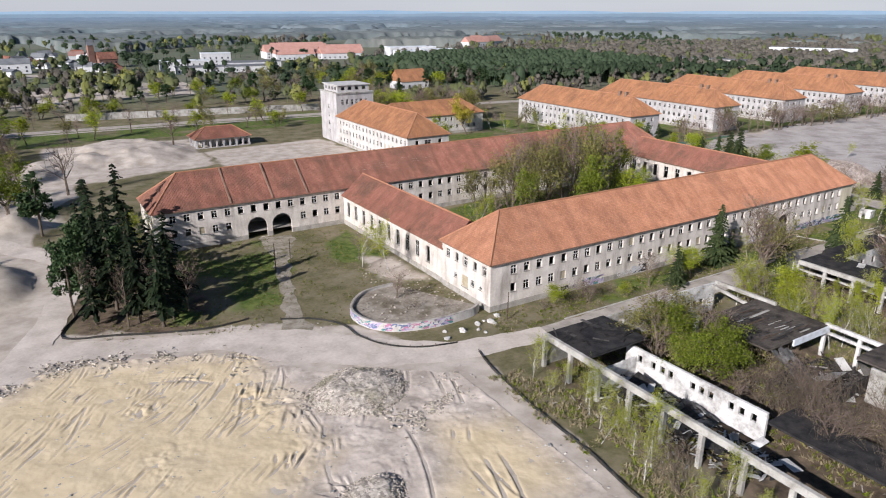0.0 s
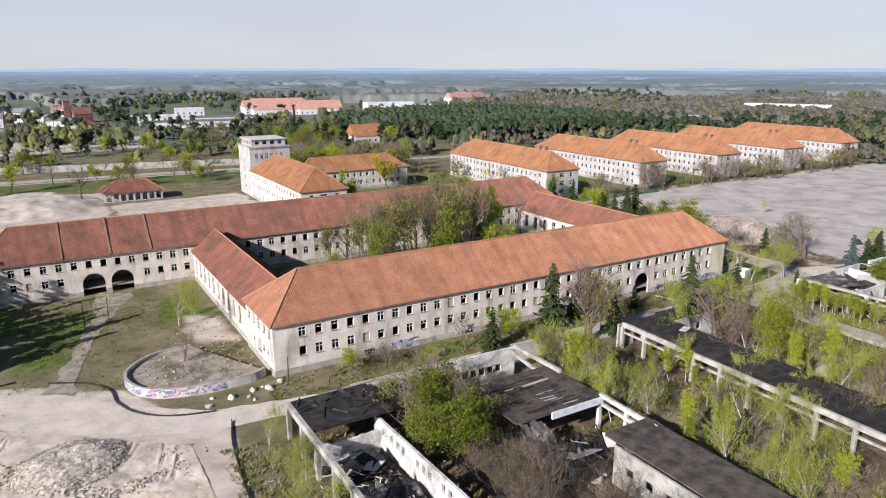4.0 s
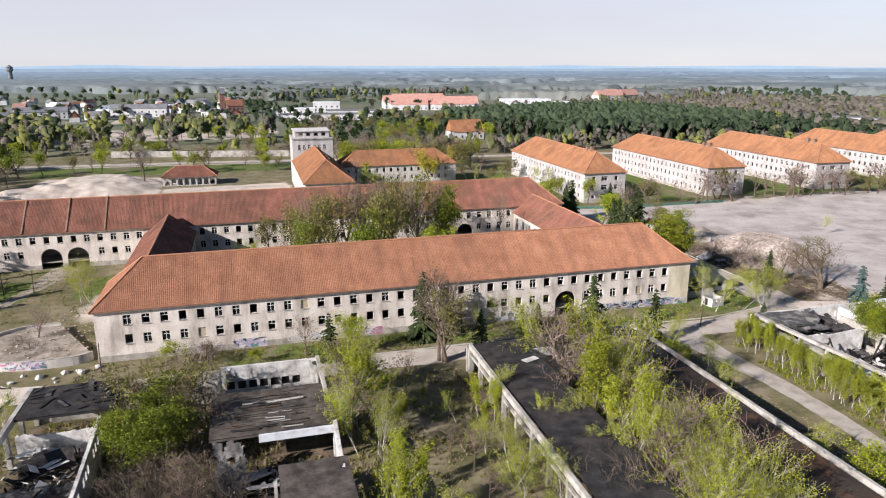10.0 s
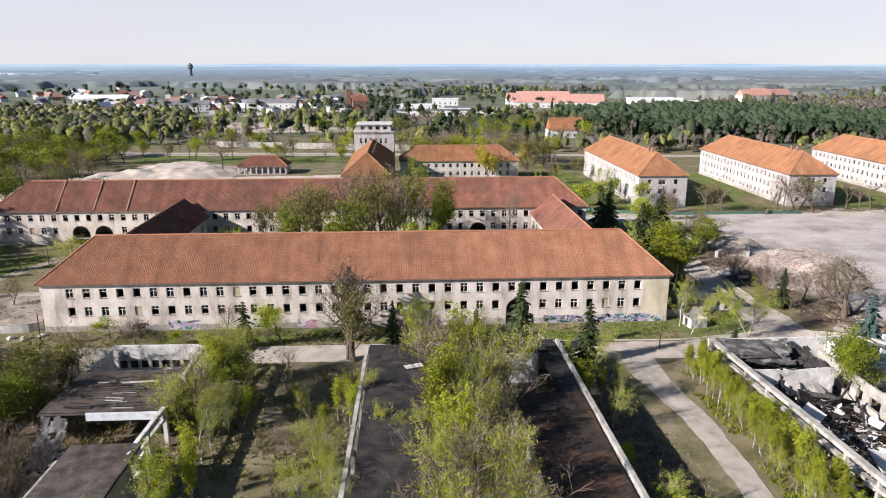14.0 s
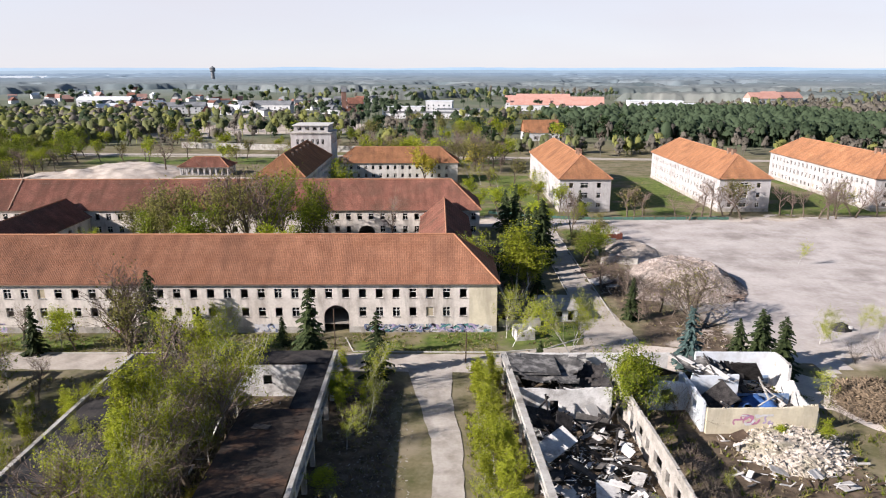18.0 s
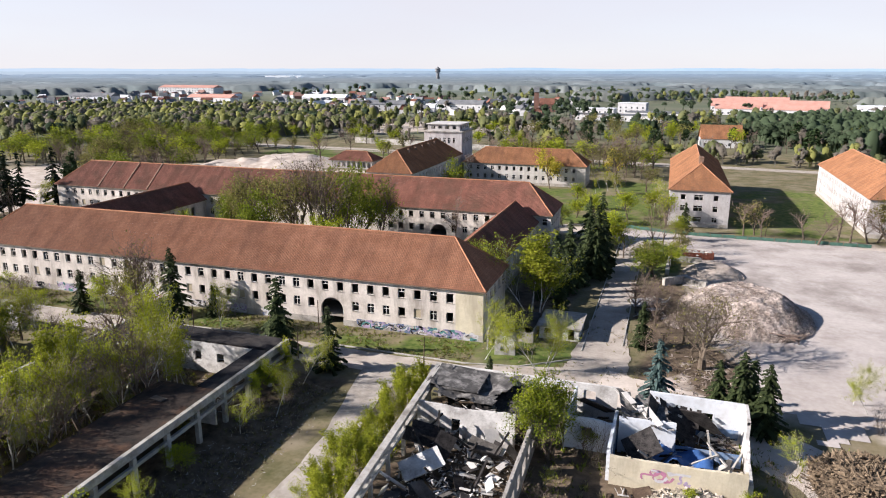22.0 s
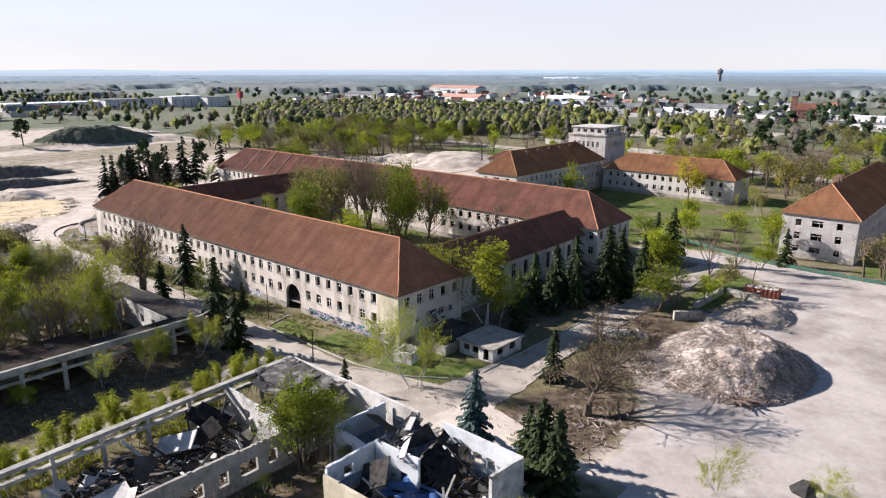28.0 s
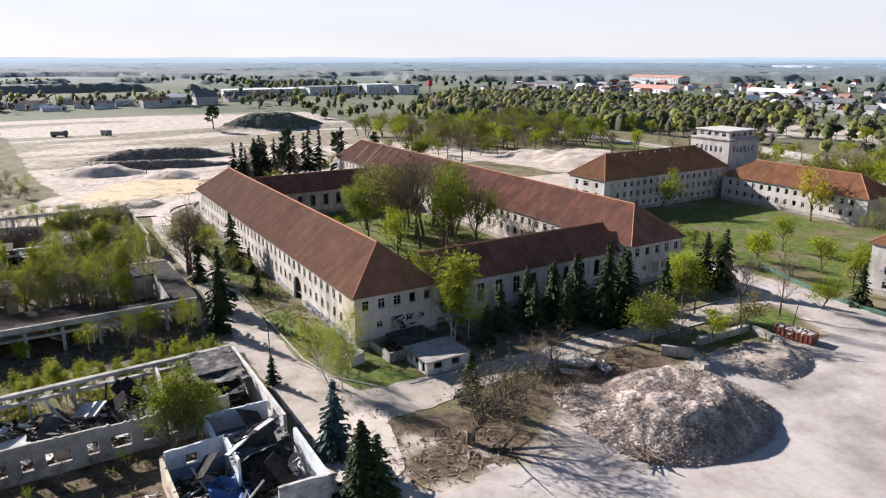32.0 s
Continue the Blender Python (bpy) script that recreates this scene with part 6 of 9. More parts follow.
def tree(kind, seed, lite):
    """One model tree about 10 m high: trunk, limbs and crown, each with its material. lite: fewer, larger leaf clumps."""
    rnd = random.Random(seed * 7 + 1)
    stem, wood, crown, tips = Mesh(), Mesh(), Mesh(), []
    few = 0.42 if lite else 1.0
    big = 1.4 if lite else 1.0
    if kind in ("spruce", "blue_spruce"):
        conifer(stem, crown, rnd, 0.2)
        return stem, "bark", None, None, crown, "needle" if kind == "spruce" else "needle_blue"
    if kind == "old_spruce":
        conifer(stem, crown, rnd, 0.42, 2.2)
        for k in range(22):
            a, z = rnd.uniform(0, 6.283), rnd.uniform(0.8, 4.0)
            wood.tube([(0, 0, z), (1.3 * math.cos(a), 1.3 * math.sin(a), z + rnd.uniform(-0.4, 0.3))], [0.05, 0.015], 3)
        return stem, "bark", wood, "bark", crown, "needle_old"
    if kind == "pine":
        stem.tube([(0, 0, -0.3), (0.12, 0.05, 4), (0.0, 0.1, 7), (0.1, 0, 9.6)], [0.2, 0.16, 0.11, 0.03], 7)
        for k in range(26):
            z = rnd.uniform(3.2, 9.6)
            a = rnd.uniform(0, 6.283)
            r = (2.3 - 0.15 * (z - 3)) * rnd.uniform(0.4, 1.0)
            e = Vector((r * math.cos(a), r * math.sin(a), z + rnd.uniform(-0.2, 0.5)))
            wood.tube([(0.05, 0.05, z - 0.3), e * 0.6 + Vector((0, 0, z * 0.4 - 0.1)), e], [0.06, 0.04, 0.015], 3)
            tips.append((e, Vector((0, 0, 1))))
        leaves(crown, tips, int(2800 * few), 0.34 * big, 0.40, rnd)
        return stem, "bark", wood, "bark", crown, "needle_pine"
    if kind == "birch":
        grow(wood, (0, 0, -0.3), (rnd.gauss(0, 0.05), rnd.gauss(0, 0.05), 1), 9.8, 0.09, 0, rnd, tips, 0.32, 0.34, (20, 4), 0.3, stem, 0.3, 0.15)
        leaves(crown, tips, int(3000 * few), 0.12 * big, 0.24, rnd, 0.55)
        return stem, "birch_bark", wood, "birch_twig", crown, "leaf_birch"
    if kind == "poplar":
        grow(wood, (0, 0, -0.3), (0, 0, 1), 9.7, 0.10, 0, rnd, tips, 0.24, 0.6, (20, 3), 0.0, stem, 0.26, 0.05)
        leaves(crown, tips, int(3600 * few), 0.19 * big, 0.26, rnd)
        return stem, "birch_bark", wood, "bark_grey", crown, "leaf_birch"
    if kind == "bare":
        grow(wood, (0, 0, -0.3), (0, 0, 1), 6.2, 0.2, 0, rnd, tips, 0.55, 0.2, (10, 5, 3) if lite else (11, 5, 4), 0.0, stem, 0.38)
        leaves(crown, tips, 0 if lite else 90, 0.12, 0.3, rnd)
        return stem, "bark", wood, "bark_grey", crown, "leaf_olive"
    if kind == "spreading":
        for k in range(3):
            grow(wood, (0, 0, 0.9), (rnd.gauss(0, 0.8), rnd.gauss(0, 0.8), 0.8), 5.6, 0.2, 0, rnd, tips, 0.62, 0.12, (12, 6, 5), 0.0, None, 0.36, 0.15)
        stem.tube([(0, 0, -0.3), (0.05, 0.02, 1.2)], [0.4, 0.3], 8)
        leaves(crown, tips, 900, 0.13, 0.3, rnd)
        return stem, "bark", wood, "bark", crown, "leaf_olive"
    if kind == "shrub":
        for k in range(8):
            grow(wood, (rnd.gauss(0, 0.6), rnd.gauss(0, 0.6), -0.2), (rnd.gauss(0, 0.5), rnd.gauss(0, 0.5), 1), 6.4, 0.07, 1, rnd, tips, 0.5, 0.25, (0, 8, 4), 0.0, None, 0.4)
        leaves(crown, tips, 40, 0.12, 0.3, rnd)
        return wood, "bark", None, None, crown, "leaf_olive"
    mat = {"maple": "leaf_bright", "green": "leaf_green", "olive": "leaf_olive", "yellow": "leaf_yellow"}[kind]
    grow(wood, (0, 0, -0.3), (rnd.gauss(0, 0.04), rnd.gauss(0, 0.04), 1), 6.4, 0.19, 0, rnd, tips, 0.56, 0.24, (13, 5) if lite else (13, 4, 3), 0.0, stem, 0.38, 0.14)
    leaves(crown, tips, int({"olive": 1900, "yellow": 4600}.get(kind, 3500) * few), 0.17 * big, 0.4, rnd)
    return stem, "bark", wood, "bark", crown, mat


TREES = {}
LABEL = {"old_spruce": "tall ragged spruce with a bare lower trunk", "spruce": "dark green spruce with drooping branches", "blue_spruce": "blue-green spruce standing beside the track", "pine": "dark pine with a bare lower trunk", "birch": "slender white-stemmed birch in fresh yellow-green leaf", "bare": "leafless brown tree with fine twigs", "spreading": "low wide-spreading bare tree with crooked limbs", "shrub": "leafless brown shrub with many stems", "poplar": "narrow upright young tree in yellow-green leaf", "maple": "round tree in bright yellow-green spring leaf", "green": "leafy green tree with a loose crown", "olive": "tall tree just breaking into olive-green leaf", "yellow": "round tree covered in yellow blossom"}


def plant(kind, x, y, h, wide=1.0, variants=3):
    """Sets a tree of that kind, h metres high, on the ground."""
    rnd = random.Random(int(x * 131 + y * 17) & 0xFFFF)
    lite = y > 86 or x < -64 or x > 175
    v = (rnd.randrange(variants), lite)
    if (kind, v) not in TREES:
        a, am, b, bm_, c, cm = tree(kind, v[0] + 1, lite)
        top_z = max(p[2] for m in (a, b, c) if m is not None for p in m.v)
        for m in (a, b, c):
            if m is not None:
                m.v = [(p[0] * 10 / top_z, p[1] * 10 / top_z, p[2] * 10 / top_z) for p in m.v]
        TREES[(kind, v)] = [(n, m.data(n, M[mt])) for n, m, mt in (("trunk", a, am), ("branchwork", b, bm_), ("crown", c, cm)) if m is not None and m.v]
    top = new({"maple": "tree", "green": "tree", "olive": "tree", "yellow": "tree", "poplar": "young_tree", "old_spruce": "spruce", "bare": "bare_tree", "spreading": "bare_tree"}.get(kind, kind))
    s = h / 10.0
    top.matrix_basis = pose(x, y, ground_at(x, y), 0, 0, rnd.uniform(0, 360)) @ Matrix.Diagonal((s * wide, s * wide, s, 1))
    tagged(top, LABEL[kind], "shrub" if kind == "shrub" else "tree", {"birch": "birches among the ruins", "spruce": "spruces about the barracks"}.get(kind, ""))
    for n, data in TREES[(kind, v)]:
        ob = part(n, data, None, top)
        if n != "trunk":
            ob["kind"] = "stuff"
    return top


def grove(area, count, kinds, h0, h1, seed, wide=1.0, gap=2.0, keep=None):
    """Trees strewn over an area, no nearer to one another than gap."""
    rnd = random.Random(seed)
    xs, ys = [p[0] for p in area], [p[1] for p in area]
    done, tries = [], 0
    while len(done) < count and tries < count * 30:
        tries += 1
        x, y = rnd.uniform(min(xs), max(xs)), rnd.uniform(min(ys), max(ys))
        if float(inside(x, y, area, 0.01)) < 0.5 or any(math.hypot(x - a, y - b) < gap for a, b in done):
            continue
        done.append((x, y))
        plant(rnd.choice(kinds), x, y, rnd.uniform(h0, h1), wide * rnd.uniform(0.85, 1.2))


# single trees about the quadrangle
for x, y, h in ((82.8, -14.0, 13.0), (93.2, -17.0, 10.4), (76.5, -5, 5.2), (62.0, -2.4, 6.0), (54.8, -4.2, 13.0), (37.6, -8.4, 8.5), (116.6, 33, 10.5), (118.6, 37.5, 11.5), (120.8, 41, 13), (126.2, 43.6, 15.5), (127.0, 47.5, 14), (123.8, 49.5, 12.5), (121, 77, 12), (124, 79, 13), (122.2, 20.2, 7.5), (118, 26, 9), (121.5, 31, 9.5), (126.8, 58, 11), (137.6, 6.8, 8), (117.6, -15.3, 5.0), (62.4, -13.5, 8.5), (123.5, 36.5, 9.5), (145.0, 92.5, 9.0)):
    plant("spruce", x, y, h, 1.0)
for x, y, h in ((150.4, -15.8, 10.2), (153.2, -17.4, 9.6), (147.8, -14.4, 8.2), (151.8, -14.6, 8.8)):
    plant("spruce", x, y, h, 1.12)
for x, y, h in ((140.3, -14.8, 10.2),):
    plant("blue_spruce", x, y, h, 1.05)
for x, y, h, w in ((-49.0, 24.6, 16.5, 0.95), (-46.0, 31.5, 18, 1.0), (-55.4, 56.4, 20, 0.95), (-55.5, 61.0, 19, 0.9), (-48.7, 67.8, 20, 1.0), (-56.5, 38.0, 17, 0.9), (-51.8, 34.5, 15, 0.85), (-50.5, 40.5, 17, 0.9), (-53.5, 47.5, 18, 0.85), (-47.0, 26.5, 13, 0.8), (-58.5, 31.5, 13, 0.8), (-52.0, 28.5, 16, 0.9), (-54.6, 36.2, 18, 0.95), (-48.4, 36.4, 16, 0.9), (-57.8, 51.0, 17, 0.9), (-52.6, 53.4, 18, 0.9)):
    plant("old_spruce", x, y, h, w)
for x, y, h, w in ((-61.4, 36.5, 15, 0.8), (-58.5, 47.5, 15, 0.8), (-53.0, 44.0, 14, 0.7)):
    plant("pine", x, y, h, w)
for x, y, h, w in ((-49, 30, 13, 0.5), (-44, 29, 11, 0.6), (-41, 38, 10, 0.7), (-54, 27.5, 13, 0.5), (-47, 41, 14, 0.6), (-51, 50, 13, 0.6), (-43, 47, 12, 0.6), (-58, 33, 12, 0.5)):
    plant("bare", x, y, h, w)
plant("birch", -47.5, 58, 11, 1.3)
for x, y, h in ((-10.5, 7.6, 3.6), (-14.0, 11.0, 2.8), (-6.5, 5.0, 2.4), (-8.0, 13.5, 3.0)):
    plant("shrub", x, y, h, 1.2)
for x, y, h, w in ((-63.5, 88.5, 15, 1.1), (-100, 62, 16, 1.0), (-92, 84, 14, 1.0), (-250, 65, 16, 1.4)):
    plant("pine", x, y, h, w)
for x, y, h, w in ((55.6, -14.2, 18.5, 1.0), (55.0, -13.7, 17.0, 0.9), (56.3, -14.6, 15.5, 0.9), (139.3, 16.9, 9.5, 0.9), (34.0, -5.5, 7, 1.0), (139.7, 75.2, 14, 0.7), (138.1, 66.0, 13, 0.7), (-55, 130, 18, 1.0), (-15, 184.6, 15, 1.25), (-7.3, 37, 8, 0.7), (-11.4, 12.4, 6.5, 1.0), (66.3, 151, 13, 0.9), (144.0, 10.5, 7.0, 1.2), (18, -5, 5, 1.3), (-32, 69, 8, 0.9), (-38, 66, 9, 0.9), (137.5, 50.5, 7.5, 0.9), (135.8, 24.0, 6.0, 1.0), (41.5, 58.0, 9, 0.8), (-96, 0, 9, 1.1)):
    plant("bare", x, y, h, w)
for x, y, h in ((113.8, -2.2, 9.5), (123.9, -7.6, 11.0), (114.4, -6.0, 8.0), (-5, 28, 13), (-8.5, 33, 11), (40.8, -6.6, 8.0), (91.6, -22.5, 8.0), (64.8, -4.5, 5.5), (69.6, -10.3, 9), (128.6, -25.5, 7.5)):
    plant("birch", x, y, h, 1.25)
for x, y, h, w in ((126.6, 64, 13, 0.95), (66, 125, 16, 0.75), (142, 85, 7.5, 1.1), (140.2, 99.3, 10.5, 0.8), (129.2, 106.7, 9, 1.2), (58.8, 54, 15, 0.8), (121, 96, 10, 1.0), (114, 105, 9, 1.1), (43.5, -7.2, 8, 1.1)):
    plant("maple", x, y, h, w)
for x, y, h, k, wd in ((128.6, -31.0, 11.0, "green", 0.9), (56.0, -13.6, 14.5, "olive", 0.75), (128.9, -31.9, 9.5, "green", 0.9), (128.2, -30.2, 10.0, "maple", 0.8), (123.5, -8.4, 10.5, "birch", 1.5), (124.3, -7.0, 9.5, "birch", 1.5), (135.8, 23.2, 8.5, "bare", 1.25), (131.0, 62.0, 11.0, "maple", 0.9), (141.0, 60.5, 9.0, "olive", 1.1)):
    plant(k, x, y, h, wd)
plant("birch", 130.2, -28.6, 9.0, 1.5)
plant("maple", 144.2, -35.4, 2.6, 1.3)
plant("maple", 148.6, -36.2, 3.4, 1.2)
plant("yellow", 97.8, 154, 17.5, 0.85)
plant("yellow", 118, 190, 13, 0.9)
# the courtyard
for x, y, h, k, w in ((46, 40, 20, "olive", 0.85), (52, 46, 22, "bare", 0.85), (58, 38, 21, "olive", 0.8), (66, 46, 21, "green", 0.75), (62, 52, 20, "olive", 0.75), (50, 33, 17, "green", 0.7), (56, 55, 18, "olive", 0.75), (42, 49, 17, "bare", 0.8), (34, 45, 8, "bare", 1.0), (24, 40, 10, "birch", 1.0), (66, 33, 12, "maple", 0.9), (45, 26, 6, "maple", 1.0), (91, 55, 15, "bare", 0.6), (48, 53, 19, "bare", 0.8), (70, 44, 19, "green", 0.6), (72, 51, 18, "bare", 0.6), (38, 43, 18, "bare", 0.7), (39, 37, 16, "olive", 0.7), (58, 45, 22, "bare", 0.7), (54, 40, 21, "bare", 0.75), (63, 41, 21, "bare", 0.75), (45, 46, 18, "olive", 0.8)):
    plant(k, x, y, h * 1.12, w)
for x, y, h, k, wd in ((117.4, 16.8, 16.5, "poplar", 1.9), (119.2, 15.2, 13.5, "poplar", 1.9), (116.0, 18.2, 15.0, "birch", 1.5), (118.8, 18.8, 13.0, "birch", 1.6)):
    plant(k, x, y, h, wd)
for x, y, h, k, w in ((38, 44, 18, "olive", 0.8), (35, 51, 17, "bare", 0.8), (40, 37, 16, "green", 0.75), (30, 47, 15, "olive", 0.8), (72, 52, 17, "green", 0.7)):
    plant(k, x, y, h, w)
plant("spreading", 146.6, 0.8, 11.5, 1.15)
plant("green", 136.4, 44.6, 10.5, 1.1)
plant("olive", 138.6, 47.6, 9.0, 1.3)
plant("maple", 141.4, 53.6, 7.0, 1.0)
for x, y, h in ((186.2, 42.2, 6.5), (165.6, -5.4, 7.0), (174.5, -1.5, 6.5), (176.5, -3.5, 5.0), (167.0, -7.4, 5.0)):
    plant("birch", x, y, h, 1.3)
# among the ruins
for x, y, h, k in ((37.4, -28, 12.5, "birch"), (39.6, -29.5, 11.5, "poplar"), (36.4, -32.0, 10.5, "birch"), (40.6, -25.6, 10.5, "birch"), (38.6, -31.0, 11.0, "poplar"), (41.6, -27.6, 9.0, "green"), (43.0, -34.5, 6.5, "poplar")):
    plant(k, x, y, h, 1.4)
grove([(53.6, -26), (57.4, -26), (57.2, -64), (52.6, -64)], 16, ["birch", "birch", "poplar", "birch"], 4.5, 8.5, 75, 1.15, 1.8)
grove([(8, -23), (19, -23), (19.5, -36), (8, -37)], 14, ["green", "olive", "green", "olive", "bare"], 7.0, 11.0, 61, 1.05, 2.5)
grove([(9, -38), (19.5, -40), (25, -50), (25, -70), (9, -70)], 26, ["bare", "bare", "shrub", "bare"], 4.5, 8.5, 62, 1.2, 2.2)
grove([(11, -42), (21, -44), (23, -66), (11, -66)], 15, ["bare", "bare", "shrub"], 6.5, 10.0, 77, 0.95, 2.0)
grove([(37, -20), (43, -20), (43, -70), (37, -70)], 26, ["birch", "birch", "poplar", "birch", "bare"], 6.5, 12, 63, 1.1, 1.9)
grove([(44, -22), (52, -22), (52, -70), (44, -70)], 9, ["poplar", "bare", "birch", "shrub"], 3.5, 7, 76, 1.0, 3.5)
grove([(67.8, -25), (77.5, -25), (77.5, -70), (68, -70)], 46, ["birch", "birch", "poplar", "birch", "bare", "bare"], 9.0, 15.0, 64, 1.05, 1.45)
grove([(62, -40), (67, -40), (67, -66), (61, -66)], 8, ["birch", "birch", "shrub"], 6, 9, 74, 1.1, 2.0)
grove([(107.2, -20), (110.6, -20), (110.8, -70), (107.4, -70)], 75, ["poplar", "birch", "poplar"], 3.5, 7.0, 65, 1.25, 0.9)
grove([(-11, -20), (-5, -20), (-5, -66), (-12, -66)], 15, ["birch", "birch", "shrub"], 4, 9, 66, 1.0, 2.2)
grove([(89.5, -20), (93.5, -20), (93, -66), (89.5, -66)], 10, ["birch", "poplar", "maple"], 4, 8, 67, 1.1, 2.8)
grove([(127.6, -26), (134, -26), (134, -66), (127.8, -66)], 20, ["shrub", "birch", "shrub", "bare", "green"], 3, 6.5, 68, 1.2, 2.3)
grove([(112.5, -54), (124, -54), (124, -68), (112.5, -68)], 6, ["birch", "poplar"], 5, 7.5, 69, 1.2, 2.5)
for x, y, h in ((82.5, -44.0, 4.6), (85.0, -40.0, 4.0), (79.6, -51.0, 5.0)):
    plant("yellow", x, y, h, 1.0)
grove([(152, -24), (175, -24), (178, -66), (152, -66)], 12, ["shrub", "birch", "shrub"], 3, 6, 70, 1.3, 3.0)
grove([(166, -8), (185, -8), (185, -16), (166, -16)], 5, ["birch", "poplar", "shrub"], 4, 7, 73, 1.2, 2.5)
grove([(136.5, 4), (146, 4), (144, 34), (136.5, 40)], 22, ["shrub", "shrub", "bare"], 2.5, 5, 71, 1.4, 2.4)
grove([(10, -1.5), (29, -1.5), (29, -7), (8, -7)], 8, ["shrub", "shrub", "maple", "bare"], 2.0, 4.5, 72, 1.3, 2.4)


def undergrowth(area, count, mats, seed, h0=0.25, h1=0.8):
    """Low weeds and dry stalks, too many to count: tufts of crossed blades."""
    rnd = random.Random(seed)
    xs, ys = [p[0] for p in area], [p[1] for p in area]
    sets = {m: Mesh() for m in mats}
    X = np.array([rnd.uniform(min(xs), max(xs)) for _ in range(count)])
    Y = np.array([rnd.uniform(min(ys), max(ys)) for _ in range(count)])
    ok = (inside(X, Y, area, 0.1) > 0.5) & (fbm(X, Y, 5.0, seed) > 0.42)
    for x, y in zip(X[ok].tolist(), Y[ok].tolist()):
        me, z, h = sets[rnd.choice(mats)], ground_at(x, y) - 0.03, rnd.uniform(h0, h1)
        for k in range(6):
            a = rnd.uniform(0, 6.283)
            u = Vector((math.cos(a), math.sin(a), 0)) * h * rnd.uniform(0.10, 0.2)
            t = Vector((rnd.gauss(0, 0.45) * h, rnd.gauss(0, 0.45) * h, h * rnd.uniform(0.5, 1.1)))
            p = Vector((x + rnd.gauss(0, h * 0.3), y + rnd.gauss(0, h * 0.3), z))
            me.face([p - u, p + u, p + t])
    for m, me in sets.items():
        if me.v:
            tagged(part("undergrowth", me, M[m]), "low weeds and dry stalks between the ruins", "undergrowth", kind="stuff")


M["dry"] = leaf_material("dry_stalks", (0.17, 0.135, 0.08), (0.32, 0.27, 0.17), 0.2)
undergrowth([(-13, -18), (-4.5, -18), (-4.5, -70), (-13.5, -70)], 1800, ["dry", "leaf_green", "dry"], 91)
undergrowth([(-3, -20), (57, -17), (57, -70), (-3, -70)], 6500, ["dry", "leaf_olive", "dry", "leaf_green"], 92)
undergrowth([(88.5, -21), (97.5, -21), (98.5, -70), (88.5, -70)], 2200, ["dry", "dry", "leaf_olive"], 93, 0.12, 0.4)
undergrowth([(106, -21), (111, -21), (111.5, -70), (106, -70)], 2200, ["dry", "leaf_birch", "leaf_green"], 100, 0.2, 0.8)
undergrowth([(127, -24), (180, -16), (180, -70), (127, -70)], 3000, ["dry", "leaf_olive", "leaf_green"], 94)
undergrowth([(-2, 0), (112, 0), (112, -8), (-2, -8)], 4200, ["dry", "leaf_green", "leaf_olive"], 95, 0.15, 0.5)
undergrowth([(-60, 24), (-1, 1), (-1, 62), (-60, 62)], 5200, ["dry", "leaf_green", "leaf_olive"], 96, 0.15, 0.45)
undergrowth([(13, 18), (97, 18), (97, 62), (13, 62)], 3000, ["leaf_green", "leaf_bright", "dry"], 97, 0.2, 0.7)
undergrowth([(113, -8), (150, -12), (148, 48), (136, 80), (136, 20), (113, 5)], 3200, ["dry", "dry", "leaf_olive"], 98, 0.15, 0.5)
undergrowth([(68, -24), (78, -24), (78, -70), (68, -70)], 1500, ["dry", "leaf_olive"], 99)

grove([(-34, -70), (-15, -70), (-15.5, -58), (-30, -52)], 14, ["birch", "bare", "shrub", "poplar"], 4, 8, 76, 1.2, 2.6)
grove([(-110, -66), (-40, -66), (-44, -52), (-64, -40), (-110, -46)], 30, ["shrub", "bare", "shrub", "birch", "olive"], 3, 6.5, 77, 1.3, 3.0)
# before the barracks rows and behind them
grove([(160, 90), (335, 88), (335, 99), (160, 98)], 52, ["bare", "bare", "bare", "olive"], 8.5, 12.5, 81, 1.25, 2.4)
grove([(60, 84), (112, 84), (112, 104), (64, 100)], 8, ["maple", "olive", "green"], 6, 10, 82, 1.1, 5.0)
grove([(112, 110), (138, 105), (138, 180), (114, 180)], 12, ["bare", "olive", "maple", "birch"], 6, 12, 83, 1.0, 6.0)
# belts of trees along the road and to the north-west
grove([(-60, 262), (135, 250), (135, 285), (-60, 300)], 26, ["bare", "bare", "bare", "olive", "maple"], 8, 13, 84, 1.1, 6.0)
grove([(-64, 216), (40, 212), (40, 238), (-64, 244)], 14, ["bare", "olive", "maple"], 8, 13, 85, 1.0, 7.0)
grove([(62, 182), (135, 184), (135, 228), (62, 236)], 52, ["bare", "bare", "olive", "maple", "olive", "bare"], 10, 16, 86, 1.1, 4.5)
grove([(-180, 130), (-62, 150), (-70, 245), (-190, 262)], 150, ["bare", "olive", "green", "bare", "bare", "green", "olive", "maple"], 9, 16, 87, 1.15, 5.0)
grove([(-78, 98), (-66, 108), (-70, 150), (-90, 150)], 8, ["green", "olive", "bare"], 9, 14, 88, 1.1, 5.0)
grove([(-230, 275), (60, 300), (60, 380), (-230, 360)], 48, ["bare", "bare", "olive", "green", "maple", "pine"], 7, 13, 89, 1.2, 9.0)
grove([(60, 290), (160, 275), (240, 300), (240, 400), (60, 420)], 75, ["bare", "olive", "maple", "pine", "pine"], 10, 16, 90, 1.1, 8.0)

